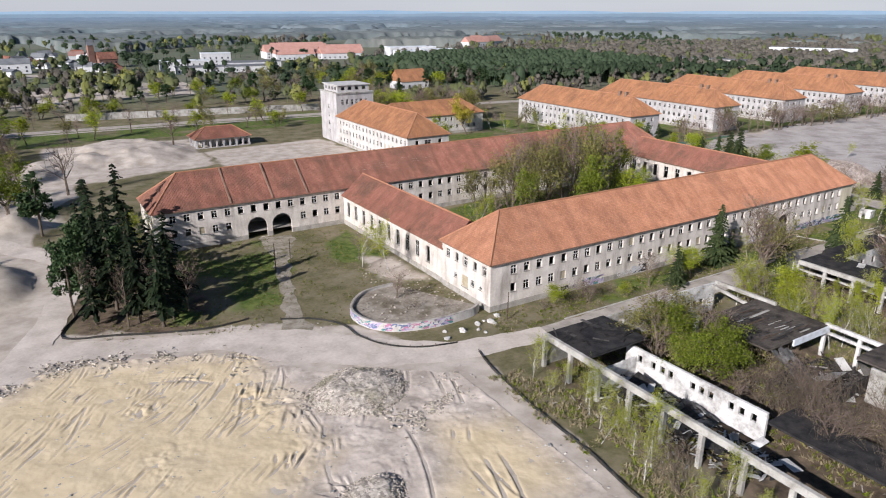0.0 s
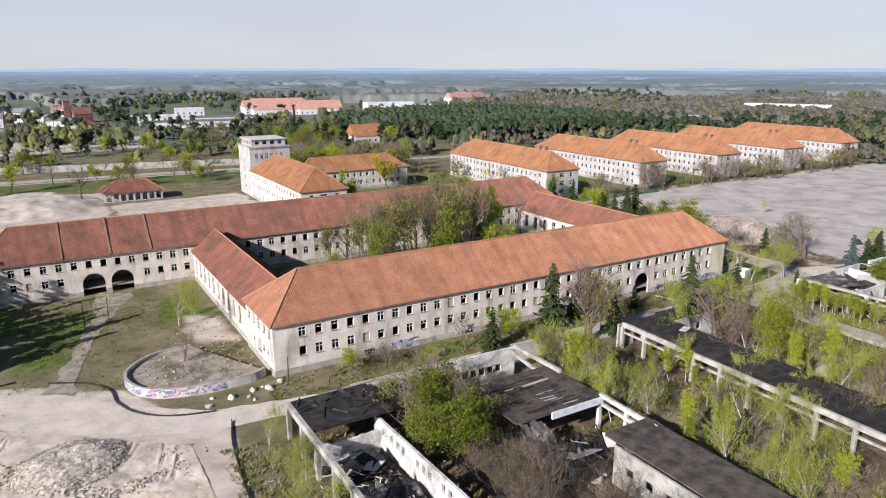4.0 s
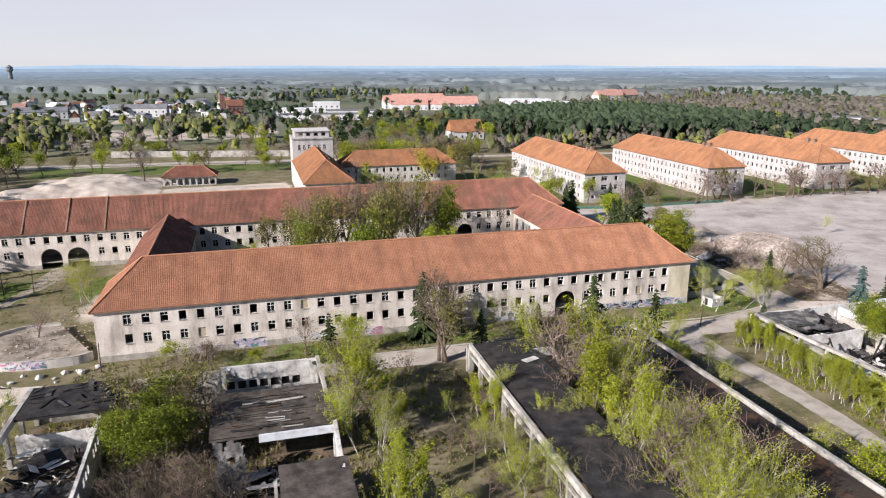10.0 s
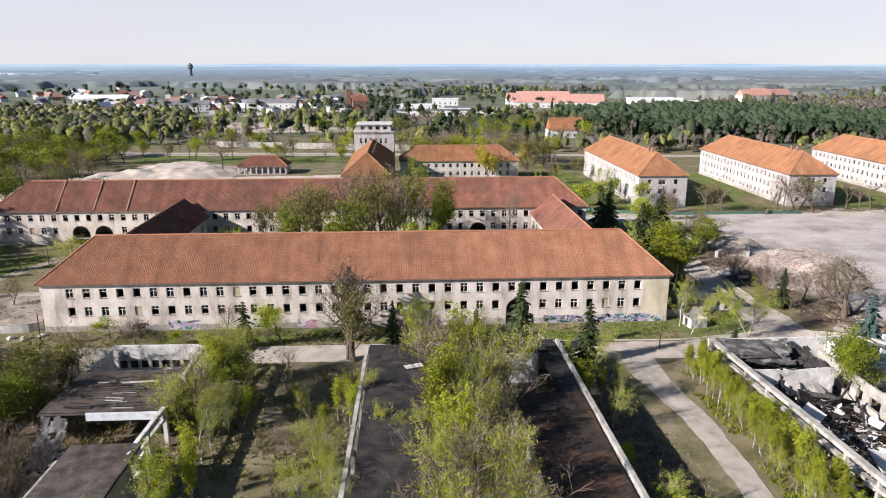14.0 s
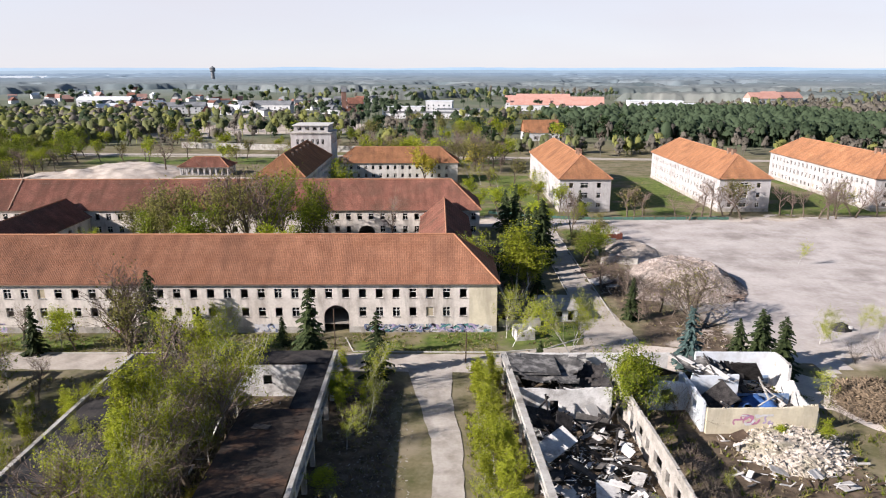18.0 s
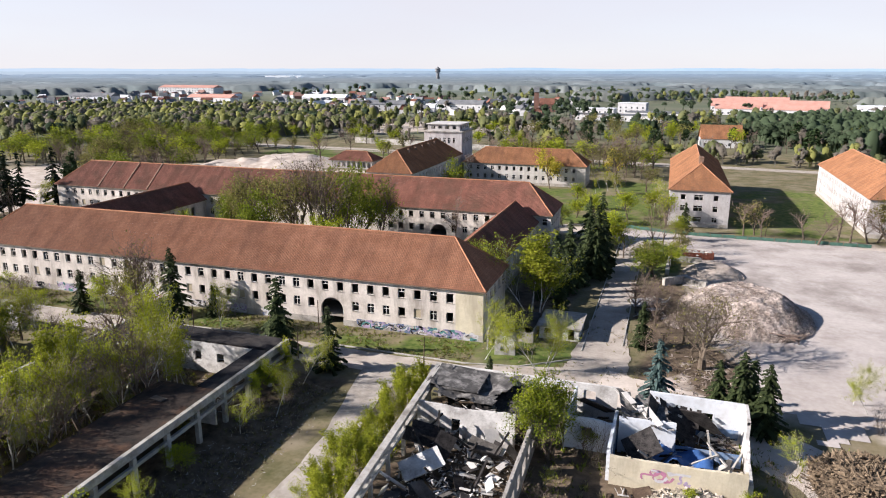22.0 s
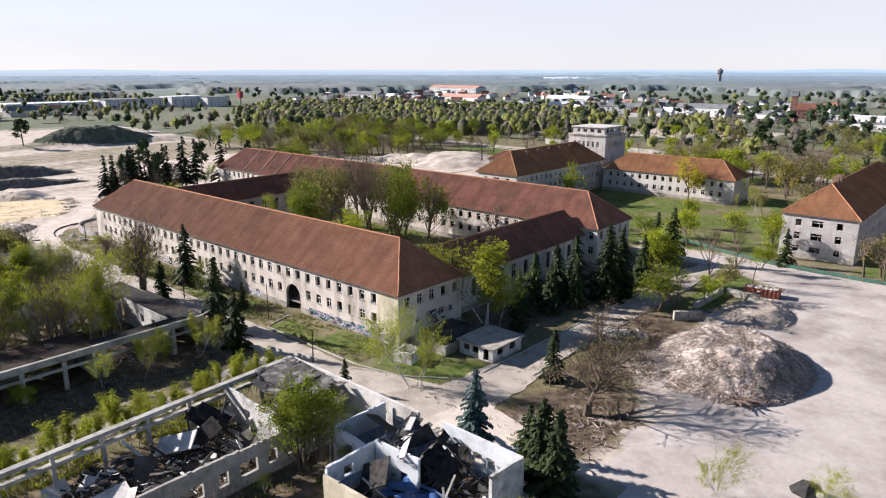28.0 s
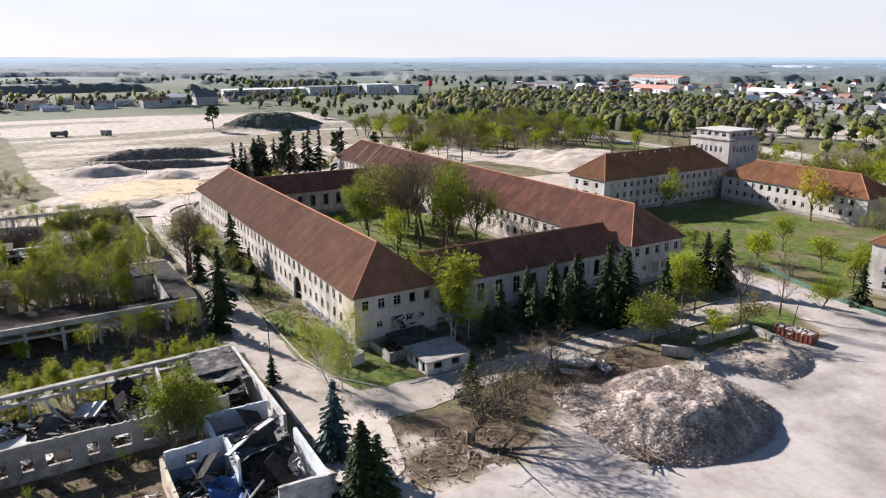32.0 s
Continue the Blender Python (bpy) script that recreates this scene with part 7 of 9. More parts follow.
# ---- small structures about the yard ----
def arc_points(pts, n=8):
    """A smooth line through points."""
    out = []
    for k in range(len(pts) - 1):
        p0, p1, p2, p3 = (Vector(pts[min(max(q, 0), len(pts) - 1)]) for q in (k - 1, k, k + 1, k + 2))
        for s in range(n):
            t = s / n
            out.append(0.5 * ((2 * p1) + (p2 - p0) * t + (2 * p0 - 5 * p1 + 4 * p2 - p3) * t * t + (3 * p1 - p0 - 3 * p2 + p3) * t**3))
    out.append(Vector(pts[-1]))
    return out


PAINTS = {"white": (0.56, 0.55, 0.56), "pink": (0.46, 0.20, 0.30), "teal": (0.09, 0.24, 0.23), "blue": (0.15, 0.18, 0.28), "black": (0.03, 0.03, 0.035), "lilac": (0.42, 0.34, 0.48), "green": (0.08, 0.30, 0.12)}
for k, c in PAINTS.items():
    M["spray_" + k] = material("spray_paint_" + k, tuple(v * 0.8 for v in c), c, 0.7, 1.5, 8.0, 0.05)


def graffiti(parent, place, length, z0, z1, colours, seed, strokes=26):
    """Sprayed strokes on a wall: place(u, z) gives a point just off the wall. One part a colour."""
    rnd = random.Random(seed)
    sets = {c: Mesh() for c in colours}
    for s in range(strokes):
        me = sets[rnd.choice(colours)]
        u, z = rnd.uniform(0, length), rnd.uniform(z0, z1)
        a, w = rnd.uniform(0, 6.283), rnd.uniform(0.07, 0.2)
        prev = None
        off = 0.001 * (s % 9)
        for k in range(9):
            a += rnd.gauss(0.25, 0.5)
            u2, z2 = min(max(u + 0.26 * math.cos(a), 0), length), min(max(z + 0.2 * math.sin(a), z0), z1)
            nx_, nz_ = -(z2 - z), (u2 - u)
            ln = math.hypot(nx_, nz_) or 1
            nx_, nz_ = nx_ / ln * w, nz_ / ln * w
            cur = [(u2 + nx_, z2 + nz_), (u2 - nx_, z2 - nz_)]
            if prev:
                me.face([place(*prev[0], off), place(*prev[1], off), place(*cur[1], off), place(*cur[0], off)])
            prev, u, z = cur, u2, z2
    for c, me in sets.items():
        if me.v:
            tagged(part("graffiti", me, M["spray_" + c], parent, "sprayed graffiti"), "sprayed graffiti", kind="stuff")


def on_front(x0):
    return lambda u, z, off: (x0 + u - 0.6, -0.07 - off, z)


for x0, ln, z0, z1, cols, sd, n in ((22.2, 5.4, 0.3, 1.7, ["teal", "white", "lilac"], 1, 40), (16.0, 4.0, 0.4, 1.3, ["lilac", "black"], 9, 10), (35.3, 4.2, 0.4, 1.7, ["white", "white", "black"], 2, 34), (45.0, 3.0, 0.3, 1.5, ["pink", "white"], 3, 20), (61.5, 5.4, 0.3, 1.8, ["white", "lilac"], 4, 34), (70.5, 4.0, 0.3, 1.5, ["blue", "white"], 5, 22), (89.5, 22.0, 0.2, 1.45, ["blue", "white", "lilac", "black", "teal"], 6, 130), (54.0, 4.0, 0.3, 1.4, ["white", "black"], 7, 16)):
    graffiti(front, on_front(x0), ln, z0, z1, cols, sd, n)
graffiti(front, lambda u, z, off: (111.87 + off, 6.0 + u, z), 6.5, 2.0, 4.2, ["white", "blue", "black"], 11, 26)
graffiti(k2, lambda u, z, off: (3.6 + u, -0.462 + 0.0143 * u - off, z), 5.0, 1.3, 2.5, ["lilac", "white", "lilac", "pink"], 12, 15)
txt = bpy.data.curves.new("lettering", "FONT")
txt.body, txt.size, txt.extrude, txt.align_x = "GHOST", 1.42, 0.004, "LEFT"
tob = bpy.data.objects.new("lettering", txt)
tme = bpy.data.meshes.new_from_object(tob)
bpy.data.objects.remove(tob)
tme.materials.clear()
tme.materials.append(M["spray_white"])
lt = part("lettering", tme, None, front, "white sprayed word GHOST")
lt.matrix_basis = pose(30.5, -0.085, 0.5, 90, 0, 0)

# curved retaining wall with a raised bed
rw = thing("retaining_wall", (-9.0, 9.0, 0), "curved white retaining wall covered in graffiti", "wall")
line = arc_points([(-9.0, 18.6), (-15.7, 17.6), (-20.4, 12.4), (-20.2, 6.8), (-17.0, 2.8), (-10.8, 0.8), (-3.3, 1.0), (-0.6, 2.4)], 6)
wm, cm_ = Mesh(), Mesh()
for p, q in zip(line, line[1:]):
    wm.beam((p.x + 9, p.y - 9, 0.7), (q.x + 9, q.y - 9, 0.7), 0.4, 1.6)
    cm_.beam((p.x + 9, p.y - 9, 1.53), (q.x + 9, q.y - 9, 1.53), 0.45, 0.1)
part("wall", wm, M["plaster_grey"], rw)
part("coping", cm_, M["plinth"], rw)
bed = Mesh()
bed.face([(p.x + 9, p.y - 9, 1.05 + 0.15 * noise.noise(Vector((p.x, p.y, 0)))) for p in line])
M["bed"] = material("stony_earth", (0.17, 0.14, 0.105), (0.38, 0.335, 0.28), 0.95, 0.5, 2.5, 0.6, (0.10, 0.085, 0.05), 0.3, 0.7)
part("soil", bed, M["bed"], rw, "bare earth filling the raised bed")
cum = [0.0]
for p, q in zip(line, line[1:]):
    cum.append(cum[-1] + (q - p).length)


def on_curve(u, z, off):
    k = min(max(int(np.searchsorted(cum, u)) - 1, 0), len(line) - 2)
    p, d = line[k].lerp(line[k + 1], (u - cum[k]) / (cum[k + 1] - cum[k])), (line[k + 1] - line[k]).normalized()
    return (p.x + 9 + d.y * (0.212 + off), p.y - 9 - d.x * (0.212 + off), z)


graffiti(rw, lambda u, z, off: on_curve(9 + u, z, off), 26.0, 0.3, 1.4, ["white", "pink", "teal", "lilac", "blue", "white", "lilac"], 15, 110)
rnd0 = random.Random(5)
for k in range(12):
    x, y = rnd0.uniform(-12, 1), rnd0.uniform(-5.5, -1.0)
    s = rnd0.uniform(0.3, 0.8)
    bm_ = bmesh.new()
    bmesh.ops.create_icosphere(bm_, subdivisions=1, radius=s)
    for v in bm_.verts:
        v.co *= rnd0.uniform(0.7, 1.2)
        v.co.z *= 0.65
    me = bpy.data.meshes.new("boulder")
    bm_.to_mesh(me)
    bm_.free()
    me.materials.append(M["rubble"])
    tagged(part("boulder", me, None, at=(x, y, ground_at(x, y) + s * 0.25)), "pale broken concrete boulder on the grass", "boulder", "boulders by the curved wall")

# low barrier of dark sheeting on stakes round the site
M["sheeting"] = material("dark_plastic_sheeting", (0.02, 0.02, 0.018), (0.05, 0.048, 0.042), 0.6, 1.0, 6.0, 0.3)
def barrier(pts):
    o = pts[0]
    top = thing("silt_fence", (o[0], o[1], 0), "low barrier of dark plastic sheeting on wooden stakes", "fence")
    ln = arc_points([(*p, 0) for p in pts], 6)
    sm = Mesh()
    for k, p in enumerate(ln):
        d = (ln[min(k + 1, len(ln) - 1)] - ln[max(k - 1, 0)]).normalized()
        z, sx, sy = ground_at(p.x, p.y), d.y * 0.025, -d.x * 0.025
        x, y, h = p.x - o[0], p.y - o[1], 0.36 + 0.1 * noise.noise(Vector((p.x * 0.6, p.y * 0.6, 2.0)))
        sm.v += [(x - sx, y - sy, z - 0.06), (x - sx, y - sy, z + h), (x + sx, y + sy, z + h), (x + sx, y + sy, z - 0.06)]
        if k:
            a, b = 4 * k - 4, 4 * k
            sm.f += [(a + c, a + (c + 1) % 4, b + (c + 1) % 4, b + c) for c in range(4)]
        if k % 2 == 0:
            part("stake", Mesh().box(-0.04, -0.04, 0, 0.04, 0.04, 0.55), M["dark_wood"], top, at=(x, y, z))
    part("sheet", sm, M["sheeting"], top)


barrier([(-57.4, 46.6), (-61.0, 37.0), (-63.8, 28.6), (-56.0, 25.0), (-48.7, 21.7), (-42.0, 19.8), (-36.0, 20.0)])
barrier([(-31.5, 17.0), (-26.5, 14.2), (-23.4, 9.5), (-22.8, 4.0), (-20.5, -1.0), (-16.0, -4.6), (-10.5, -6.2)])
barrier([(-9.3, -10.4), (-10.6, -15.5), (-11.3, -20.6), (-12.2, -29.3), (-12.6, -38.3), (-13.7, -46.6), (-15.0, -62.0)])

# hut and low ruins at the east end
hut = thing("hut", (120.9, 5.6, 0), "small white hut with a warped flat concrete roof", "hut")
for a, b, ops in (((0, 0), (6.6, 0), [(0.8, 2.0, 0.9, 1.9), (2.6, 3.8, 0.9, 1.9), (4.8, 5.8, 0.2, 2.0)]), ((6.6, 0), (6.6, 7.6), [(1.2, 2.6, 0.9, 1.9), (4.4, 5.8, 0.9, 1.9)]), ((6.6, 7.6), (0, 7.6), []), ((0, 7.6), (0, 0), [(2.6, 3.6, 0.0, 2.0)])):
    turn = math.degrees(math.atan2(b[1] - a[1], b[0] - a[0]))
    ins = 0.0 if abs(b[1] - a[1]) < 0.1 else 0.25
    r = radians(turn)
    part("wall", wall_mesh(math.dist(a, b) - 2 * ins, 2.3, [(o[0] - ins, o[1] - ins, o[2], o[3], False) for o in ops], 0.25), M["whitewash"], hut, at=(a[0] + math.cos(r) * ins, a[1] + math.sin(r) * ins, 0), turn=turn)
hr = Mesh()
for j in range(9):
    for i in range(8):
        hr.v.append((-0.4 + 7.4 * i / 7, -0.4 + 8.4 * j / 8, 2.42 + 0.09 * noise.noise(Vector((i * 0.6, j * 0.5, 2)))))
for j in range(8):
    for i in range(7):
        hr.f.append((j * 8 + i, j * 8 + i + 1, j * 8 + i + 9, j * 8 + i + 8))
hr.box(-0.35, -0.35, 2.2, 6.95, 7.95, 2.33)
part("roof", hr, M["plinth"], hut, "pale concrete slab roof")
annex = thing("annex_ruin", (112.6, 2.6, 0), "remains of a low porch with dark rubble and slabs", "ruin")
ruin_wall(annex, (113.0, 2.8), (120.4, 2.8), 1.3, (), "plinth", 0.3, ragged=0.5, seed=31)
ruin_wall(annex, (120.2, 3.0), (120.2, 13.5), 1.5, (), "plinth", 0.3, ragged=0.4, seed=32)
slab(annex, 112.6, 6.0, 120.0, 13.2, 1.75, "slab_grey", label="sagging grey slab over the porch")
wreckage(annex, (113, 3, 120, 8), 110, 0.4, ["burnt", "rubble", "dark_wood"], 33, 0.9)
gatehouse = thing("gate_ruin", (115.4, -3.6, 0), "small roofless white masonry enclosure", "ruin")
ruin_wall(gatehouse, (115.4, -3.6), (118.6, -3.0), 1.7, [(0.9, 1.5, 0.6, 1.4)], "whitewash", 0.25, ragged=0.3, seed=34)
ruin_wall(gatehouse, (118.6, -3.0), (118.0, -0.4), 1.7, (), "whitewash", 0.25, ragged=0.3, seed=35)
ruin_wall(gatehouse, (118.0, -0.4), (114.9, -1.0), 1.7, (), "whitewash", 0.25, ragged=0.3, seed=36)
ruin_wall(gatehouse, (114.9, -1.0), (115.4, -3.6), 1.7, [(0.6, 1.5, 0, 1.5)], "whitewash", 0.25, ragged=0.3, seed=37)

# concrete blocks and the skip on the square
for x0, y0, x1, y1, hgt in ((140.4, 42.2, 144.2, 45.6, 1.7), (144.6, 45.4, 149.0, 42.6, 1.5), (141.0, 50.4, 141.5, 63.2, 1.3), (142.4, 63.4, 148.8, 62.6, 1.3)):
    a, b = Vector((x0, y0, hgt / 2)), Vector((x1, y1, hgt / 2))
    n = max(2, int((b - a).length / 2.2))
    wl = thing("block_wall", (x0, y0, 0), "low row of pale concrete blocks holding sand", "wall")
    for k in range(n):
        p, q = a.lerp(b, k / n), a.lerp(b, (k + 0.96) / n)
        z = ground_at(p.x, p.y)
        part("block", Mesh().beam((p.x - x0, p.y - y0, z + hgt / 2 - 0.03), (q.x - x0, q.y - y0, z + hgt / 2 - 0.03), 0.8, hgt), M["concrete"], wl)
M["rust"] = material("rusty_red_steel", (0.17, 0.055, 0.035), (0.30, 0.11, 0.07), 0.7, 1.0, 5.0, 0.2, (0.10, 0.06, 0.045), 0.8, 0.6)
sk = thing("skip", (148.0, 67.0, ground_at(148, 67) + 0.03), "rusty red steel skip filled with pale rubble", "skip", turn=10)
part("floor", Mesh().box(-3.2, -1.2, 0.15, 3.2, 1.2, 0.3), M["rust"], sk)
for x0, y0, x1, y1 in ((-3.2, -1.25, 3.2, -1.15), (-3.2, 1.15, 3.2, 1.25)):
    part("side", Mesh().box(x0, y0, 0.15, x1, y1, 1.7), M["rust"], sk)
for x0, x1 in ((-3.28, -3.18), (3.18, 3.28)):
    part("end", Mesh().box(x0, -1.25, 0.15, x1, 1.25, 1.7), M["rust"], sk)
for k in range(9):
    for y in (-1.32, 1.25):
        part("rib", Mesh().box(-3.1 + 0.77 * k, y, 0.15, -3.0 + 0.77 * k, y + 0.07, 1.7), M["rust"], sk)
for x in (-2.6, 2.6):
    part("runner", Mesh().box(x - 0.1, -1.0, 0.0, x + 0.1, 1.0, 0.15), M["rust"], sk)
ld = Mesh()
for k in range(80):
    p = Vector((rnd0.uniform(-3, 3), rnd0.uniform(-1, 1), rnd0.uniform(1.1, 1.75)))
    d = Vector((rnd0.gauss(0, 1), rnd0.gauss(0, 1), rnd0.gauss(0, 0.4))).normalized() * rnd0.uniform(0.2, 0.6)
    ld.beam(p - d, p + d, rnd0.uniform(0.15, 0.5), rnd0.uniform(0.1, 0.3))
ld.box(-3.1, -1.1, 0.3, 3.1, 1.1, 1.25)
tagged(part("load", ld, M["rubble"], sk), kind="stuff")
# poles
for x, y, hgt, lean in ((106.5, -12.2, 5.2, 0.15), (85.2, -5.4, 6.5, 0.0), (86.6, -14.9, 4.5, 0.1), (120.4, 9.0, 5.0, 0.2), (144.4, 72.0, 4.5, 0.5), (1.6, -3.2, 5.0, 0.1), (63.0, -9.5, 5.5, 0.1), (-20.0, 44.0, 5.0, 0.1), (-24.5, 40.0, 6.0, 0.0), (166.0, 96.5, 6.5, 0.0)):
    pl = Mesh().tube([(0, 0, -0.2), (lean * 0.5, 0, hgt * 0.5), (lean, 0, hgt)], [0.11, 0.09, 0.07], 8)
    tagged(part("pole", pl, M["dark_wood"], at=(x, y, 0)), "weathered bare wooden pole", "pole")
# posts with a green mesh fence before the barracks
M["green_mesh"] = material("green_fence_mesh", (0.05, 0.11, 0.085), (0.09, 0.17, 0.13), 0.7, 1.0, 6.0, 0.1)
for pts in ([(118.0, 100.0), (124.6, 97.4), (133.0, 94.2), (142.4, 91.6), (161.0, 90.6), (190.0, 91.0)],):
    fc = thing("mesh_fence", (*pts[0], 0), "low green mesh site fence sagging on posts", "fence")
    for a, b in zip(pts, pts[1:]):
        n = max(1, int(math.dist(a, b) / 3))
        for k in range(n):
            p, q = Vector(a).lerp(Vector(b), k / n) - Vector(pts[0]), Vector(a).lerp(Vector(b), (k + 1) / n) - Vector(pts[0])
            part("post", Mesh().box(p.x - 0.05, p.y - 0.05, -0.05, p.x + 0.05, p.y + 0.05, 1.15), M["brown_trim"], fc)
            part("mesh_panel", Mesh().beam((p.x, p.y, 0.55 + rnd0.uniform(-0.1, 0.1)), (q.x, q.y, 0.55 + rnd0.uniform(-0.1, 0.1)), 0.03, 0.85), M["green_mesh"], fc)
# pale boundary wall along the road
bw = thing("boundary_wall", (-44.0, 284.0, 0), "long pale concrete boundary wall beside the road", "wall")
for k in range(24):
    p, q = Vector((0, 0)).lerp(Vector((118, -25)), k / 24), Vector((0, 0)).lerp(Vector((118, -25)), (k + 0.98) / 24)
    part("panel", Mesh().beam((p.x, p.y, 1.6), (q.x, q.y, 1.6), 0.25, 3.4), M["concrete"], bw)
# timber stacked near the large heap
for x, y, n, sd in ((138.5, 31.0, 26, 3), (160.0, 17.0, 30, 4), (136.0, 36.0, 14, 5)):
    rr = random.Random(sd)
    tp = thing("timber_pile", (x, y, 0), "loose pile of weathered grey timbers and branches", "timber pile")
    for k in range(n):
        c, a = Vector((rr.gauss(0, 1.3), rr.gauss(0, 1.0), 0.15 + 0.04 * k)), rr.uniform(0, 3.14)
        d = Vector((math.cos(a), math.sin(a), rr.gauss(0, 0.15))) * rr.uniform(0.8, 2.0)
        part("timber", Mesh().beam(c - d, c + d, rr.uniform(0.08, 0.2), rr.uniform(0.08, 0.16)), M["bark_grey"], tp)
# lumps of earth and rubble pushed up along the edges of the sand
lump_edge = [(-74, 12), (-68, 18), (-58, 16), (-50, 13), (-42, 8), (-38, -3), (-36, -14), (-30, -20), (-24, -22), (-18, -16)]
bank = Mesh()
for k in range(2600):
    f_ = rnd0.random() * (len(lump_edge) - 1)
    p = Vector(lump_edge[int(f_)]).lerp(Vector(lump_edge[int(f_) + 1]), f_ % 1.0)
    x, y = p.x + rnd0.gauss(0, 1.5), p.y + rnd0.gauss(0, 1.3)
    if noise.noise(Vector((x * 0.25, y * 0.25, 1.7))) < -0.05:
        continue
    s = abs(rnd0.gauss(0, 0.09)) + 0.04
    d = Vector((rnd0.gauss(0, 1), rnd0.gauss(0, 1), rnd0.gauss(0, 0.4))).normalized() * s
    q = Vector((x, y, ground_at(x, y) + 0.08 + s * 0.3))
    bank.beam(q - d, q + d, s * rnd0.uniform(0.8, 1.7), s * rnd0.uniform(0.5, 1.1))
tagged(part("earth_lumps", bank, M["dirt_rubble"]), "lumps of pale earth and rubble along the churned sand", "rubble", kind="stuff")
# stones and scraps strewn over the sandy yard and along the verges
scr = Mesh()
for k in range(1500):
    x, y = rnd0.uniform(-95, -14), rnd0.uniform(-68, 22)
    if float(inside(x, y, YARD, 0.1)) > 0.5:
        s = rnd0.uniform(0.04, 0.15) * (2.2 if rnd0.random() < 0.03 else 1)
        d = Vector((rnd0.gauss(0, 1), rnd0.gauss(0, 1), 0.1)).normalized() * s
        p = Vector((x, y, ground_at(x, y) + s * 0.3))
        scr.beam(p - d, p + d, s * 1.3, s * 0.9)
tagged(part("stones", scr, M["rubble"]), "stones and scraps strewn over sand", "stones", kind="stuff")

# a bare cream patch of old plaster at the eastern end of the front wing
cp = Mesh()
for x0, x1, z0, z1 in ((107.6, 109.2, 1.2, 8.85), (109.2, 112.35, 1.2, 8.85)):
    cp.box(x0 - 0.6, -0.02, z0, x1 - 0.6, 0.0, z1)
part("render_patch", cp, M["cream"], front, "cream patch of newer plaster")

# broken slabs and timber dumped among the bushes east of the links
dump = thing("debris_heap", (138.0, 27.0, 0), "dumped concrete slabs and timber among bare bushes", "debris")
wreckage(dump, (135.5, 20, 142, 33), 160, 0.4, ["burnt", "dark_wood", "rubble", "dark_wood"], 51, 0.8)
for x, y, z, sx, sy, rx, ry, rz in ((136.8, 28.0, 0.7, 4.2, 2.6, 10, -6, 20), (138.6, 24.6, 0.6, 3.4, 2.0, -8, 10, 60), (139.6, 30.2, 0.6, 3.0, 1.6, 12, 8, -15)):
    plank(dump, "fallen_slab", (x, y, z), (sx, sy, 0.25), (rx, ry, rz), "slab_pale")
litter_heap = thing("debris_heap", (148.0, -3.0, 0), "brown brushwood and litter under the spreading tree", "debris")
wreckage(litter_heap, (142, -10, 153, 5), 420, 0.22, ["dark_wood", "chips", "chips"], 52, 0.25, 3.5)

# brushwood heap beside the dusty track, and a small sheeted heap on the square
heap_thing("brush_heap", (163.0, -26.5, 5.6, 6.5, 2.2, 0.3), material("dead_brushwood", (0.10, 0.075, 0.05), (0.22, 0.165, 0.11), 0.95, 1.0, 6.0, 0.6, island=0.4), "heap of dead brown brushwood beside the dusty track", "brush heap", 2600, 0.3, seed=11, longish=5.0)
sh = thing("sheeted_heap", (172.9, 1.1, 0), "low heap under black sheeting weighted with pale stones", "heap")
tent = Mesh()
for k in range(8):
    a, b2 = 6.283 * k / 8, 6.283 * (k + 1) / 8
    p, q = (2.0 * math.cos(a), 1.5 * math.sin(a), 0.02), (2.0 * math.cos(b2), 1.5 * math.sin(b2), 0.02)
    pm_, qm_ = (1.1 * math.cos(a), 0.8 * math.sin(a), 1.0 + 0.2 * math.sin(3 * a)), (1.1 * math.cos(b2), 0.8 * math.sin(b2), 1.0 + 0.2 * math.sin(3 * b2))
    tent.face([p, q, qm_, pm_])
    tent.face([pm_, qm_, (0.1, 0.05, 1.5)])
part("sheet", tent, M["tar"], sh, "black sheeting")
part("stone", Mesh().box(0.9, -0.9, 0.5, 1.5, -0.5, 0.9), M["whitewash"], sh)
# pale stones and plaster lumps in the raised bed and beside the wing's end
lumps = Mesh()
for k in range(260):
    x, y = rnd0.uniform(-19, 0), rnd0.uniform(1, 34)
    z = 1.1 if (y < 17 and (x + 10) ** 2 / 90 + (y - 9) ** 2 / 60 < 1) else ground_at(x, y)
    if x < -11 and y > 18:
        continue
    s = rnd0.uniform(0.04, 0.2)
    d = Vector((rnd0.gauss(0, 1), rnd0.gauss(0, 1), 0.15)).normalized() * s
    p = Vector((x, y, z + s * 0.3))
    lumps.beam(p - d, p + d, s * 1.4, s * 0.9)
tagged(part("stones", lumps, M["dirt_rubble"]), "pale broken plaster and stones on bare earth", "stones", kind="stuff")

# ---- the country beyond ----
# distance haze is mixed into the red roof and brick colours here
M["roof_muted"] = material("haze_muted_red_tiles", (0.24, 0.14, 0.115), (0.33, 0.20, 0.165), 0.9, 0.2, 1.0, 0.0)
M["roof_red"] = material("bright_red_tiles", (0.40, 0.21, 0.165), (0.48, 0.28, 0.225), 0.85, 0.2, 1.0, 0.0)
M["roof_dark"] = material("dark_flat_roof", (0.12, 0.125, 0.13), (0.20, 0.205, 0.21), 0.9, 0.2, 1.0, 0.0)
M["roof_pale"] = material("pale_metal_roof", (0.55, 0.57, 0.58), (0.72, 0.73, 0.73), 0.6, 0.2, 1.0, 0.0)
M["wall_far"] = material("painted_house_wall", (0.45, 0.445, 0.44), (0.62, 0.61, 0.6), 0.9, 0.2, 1.0, 0.0)
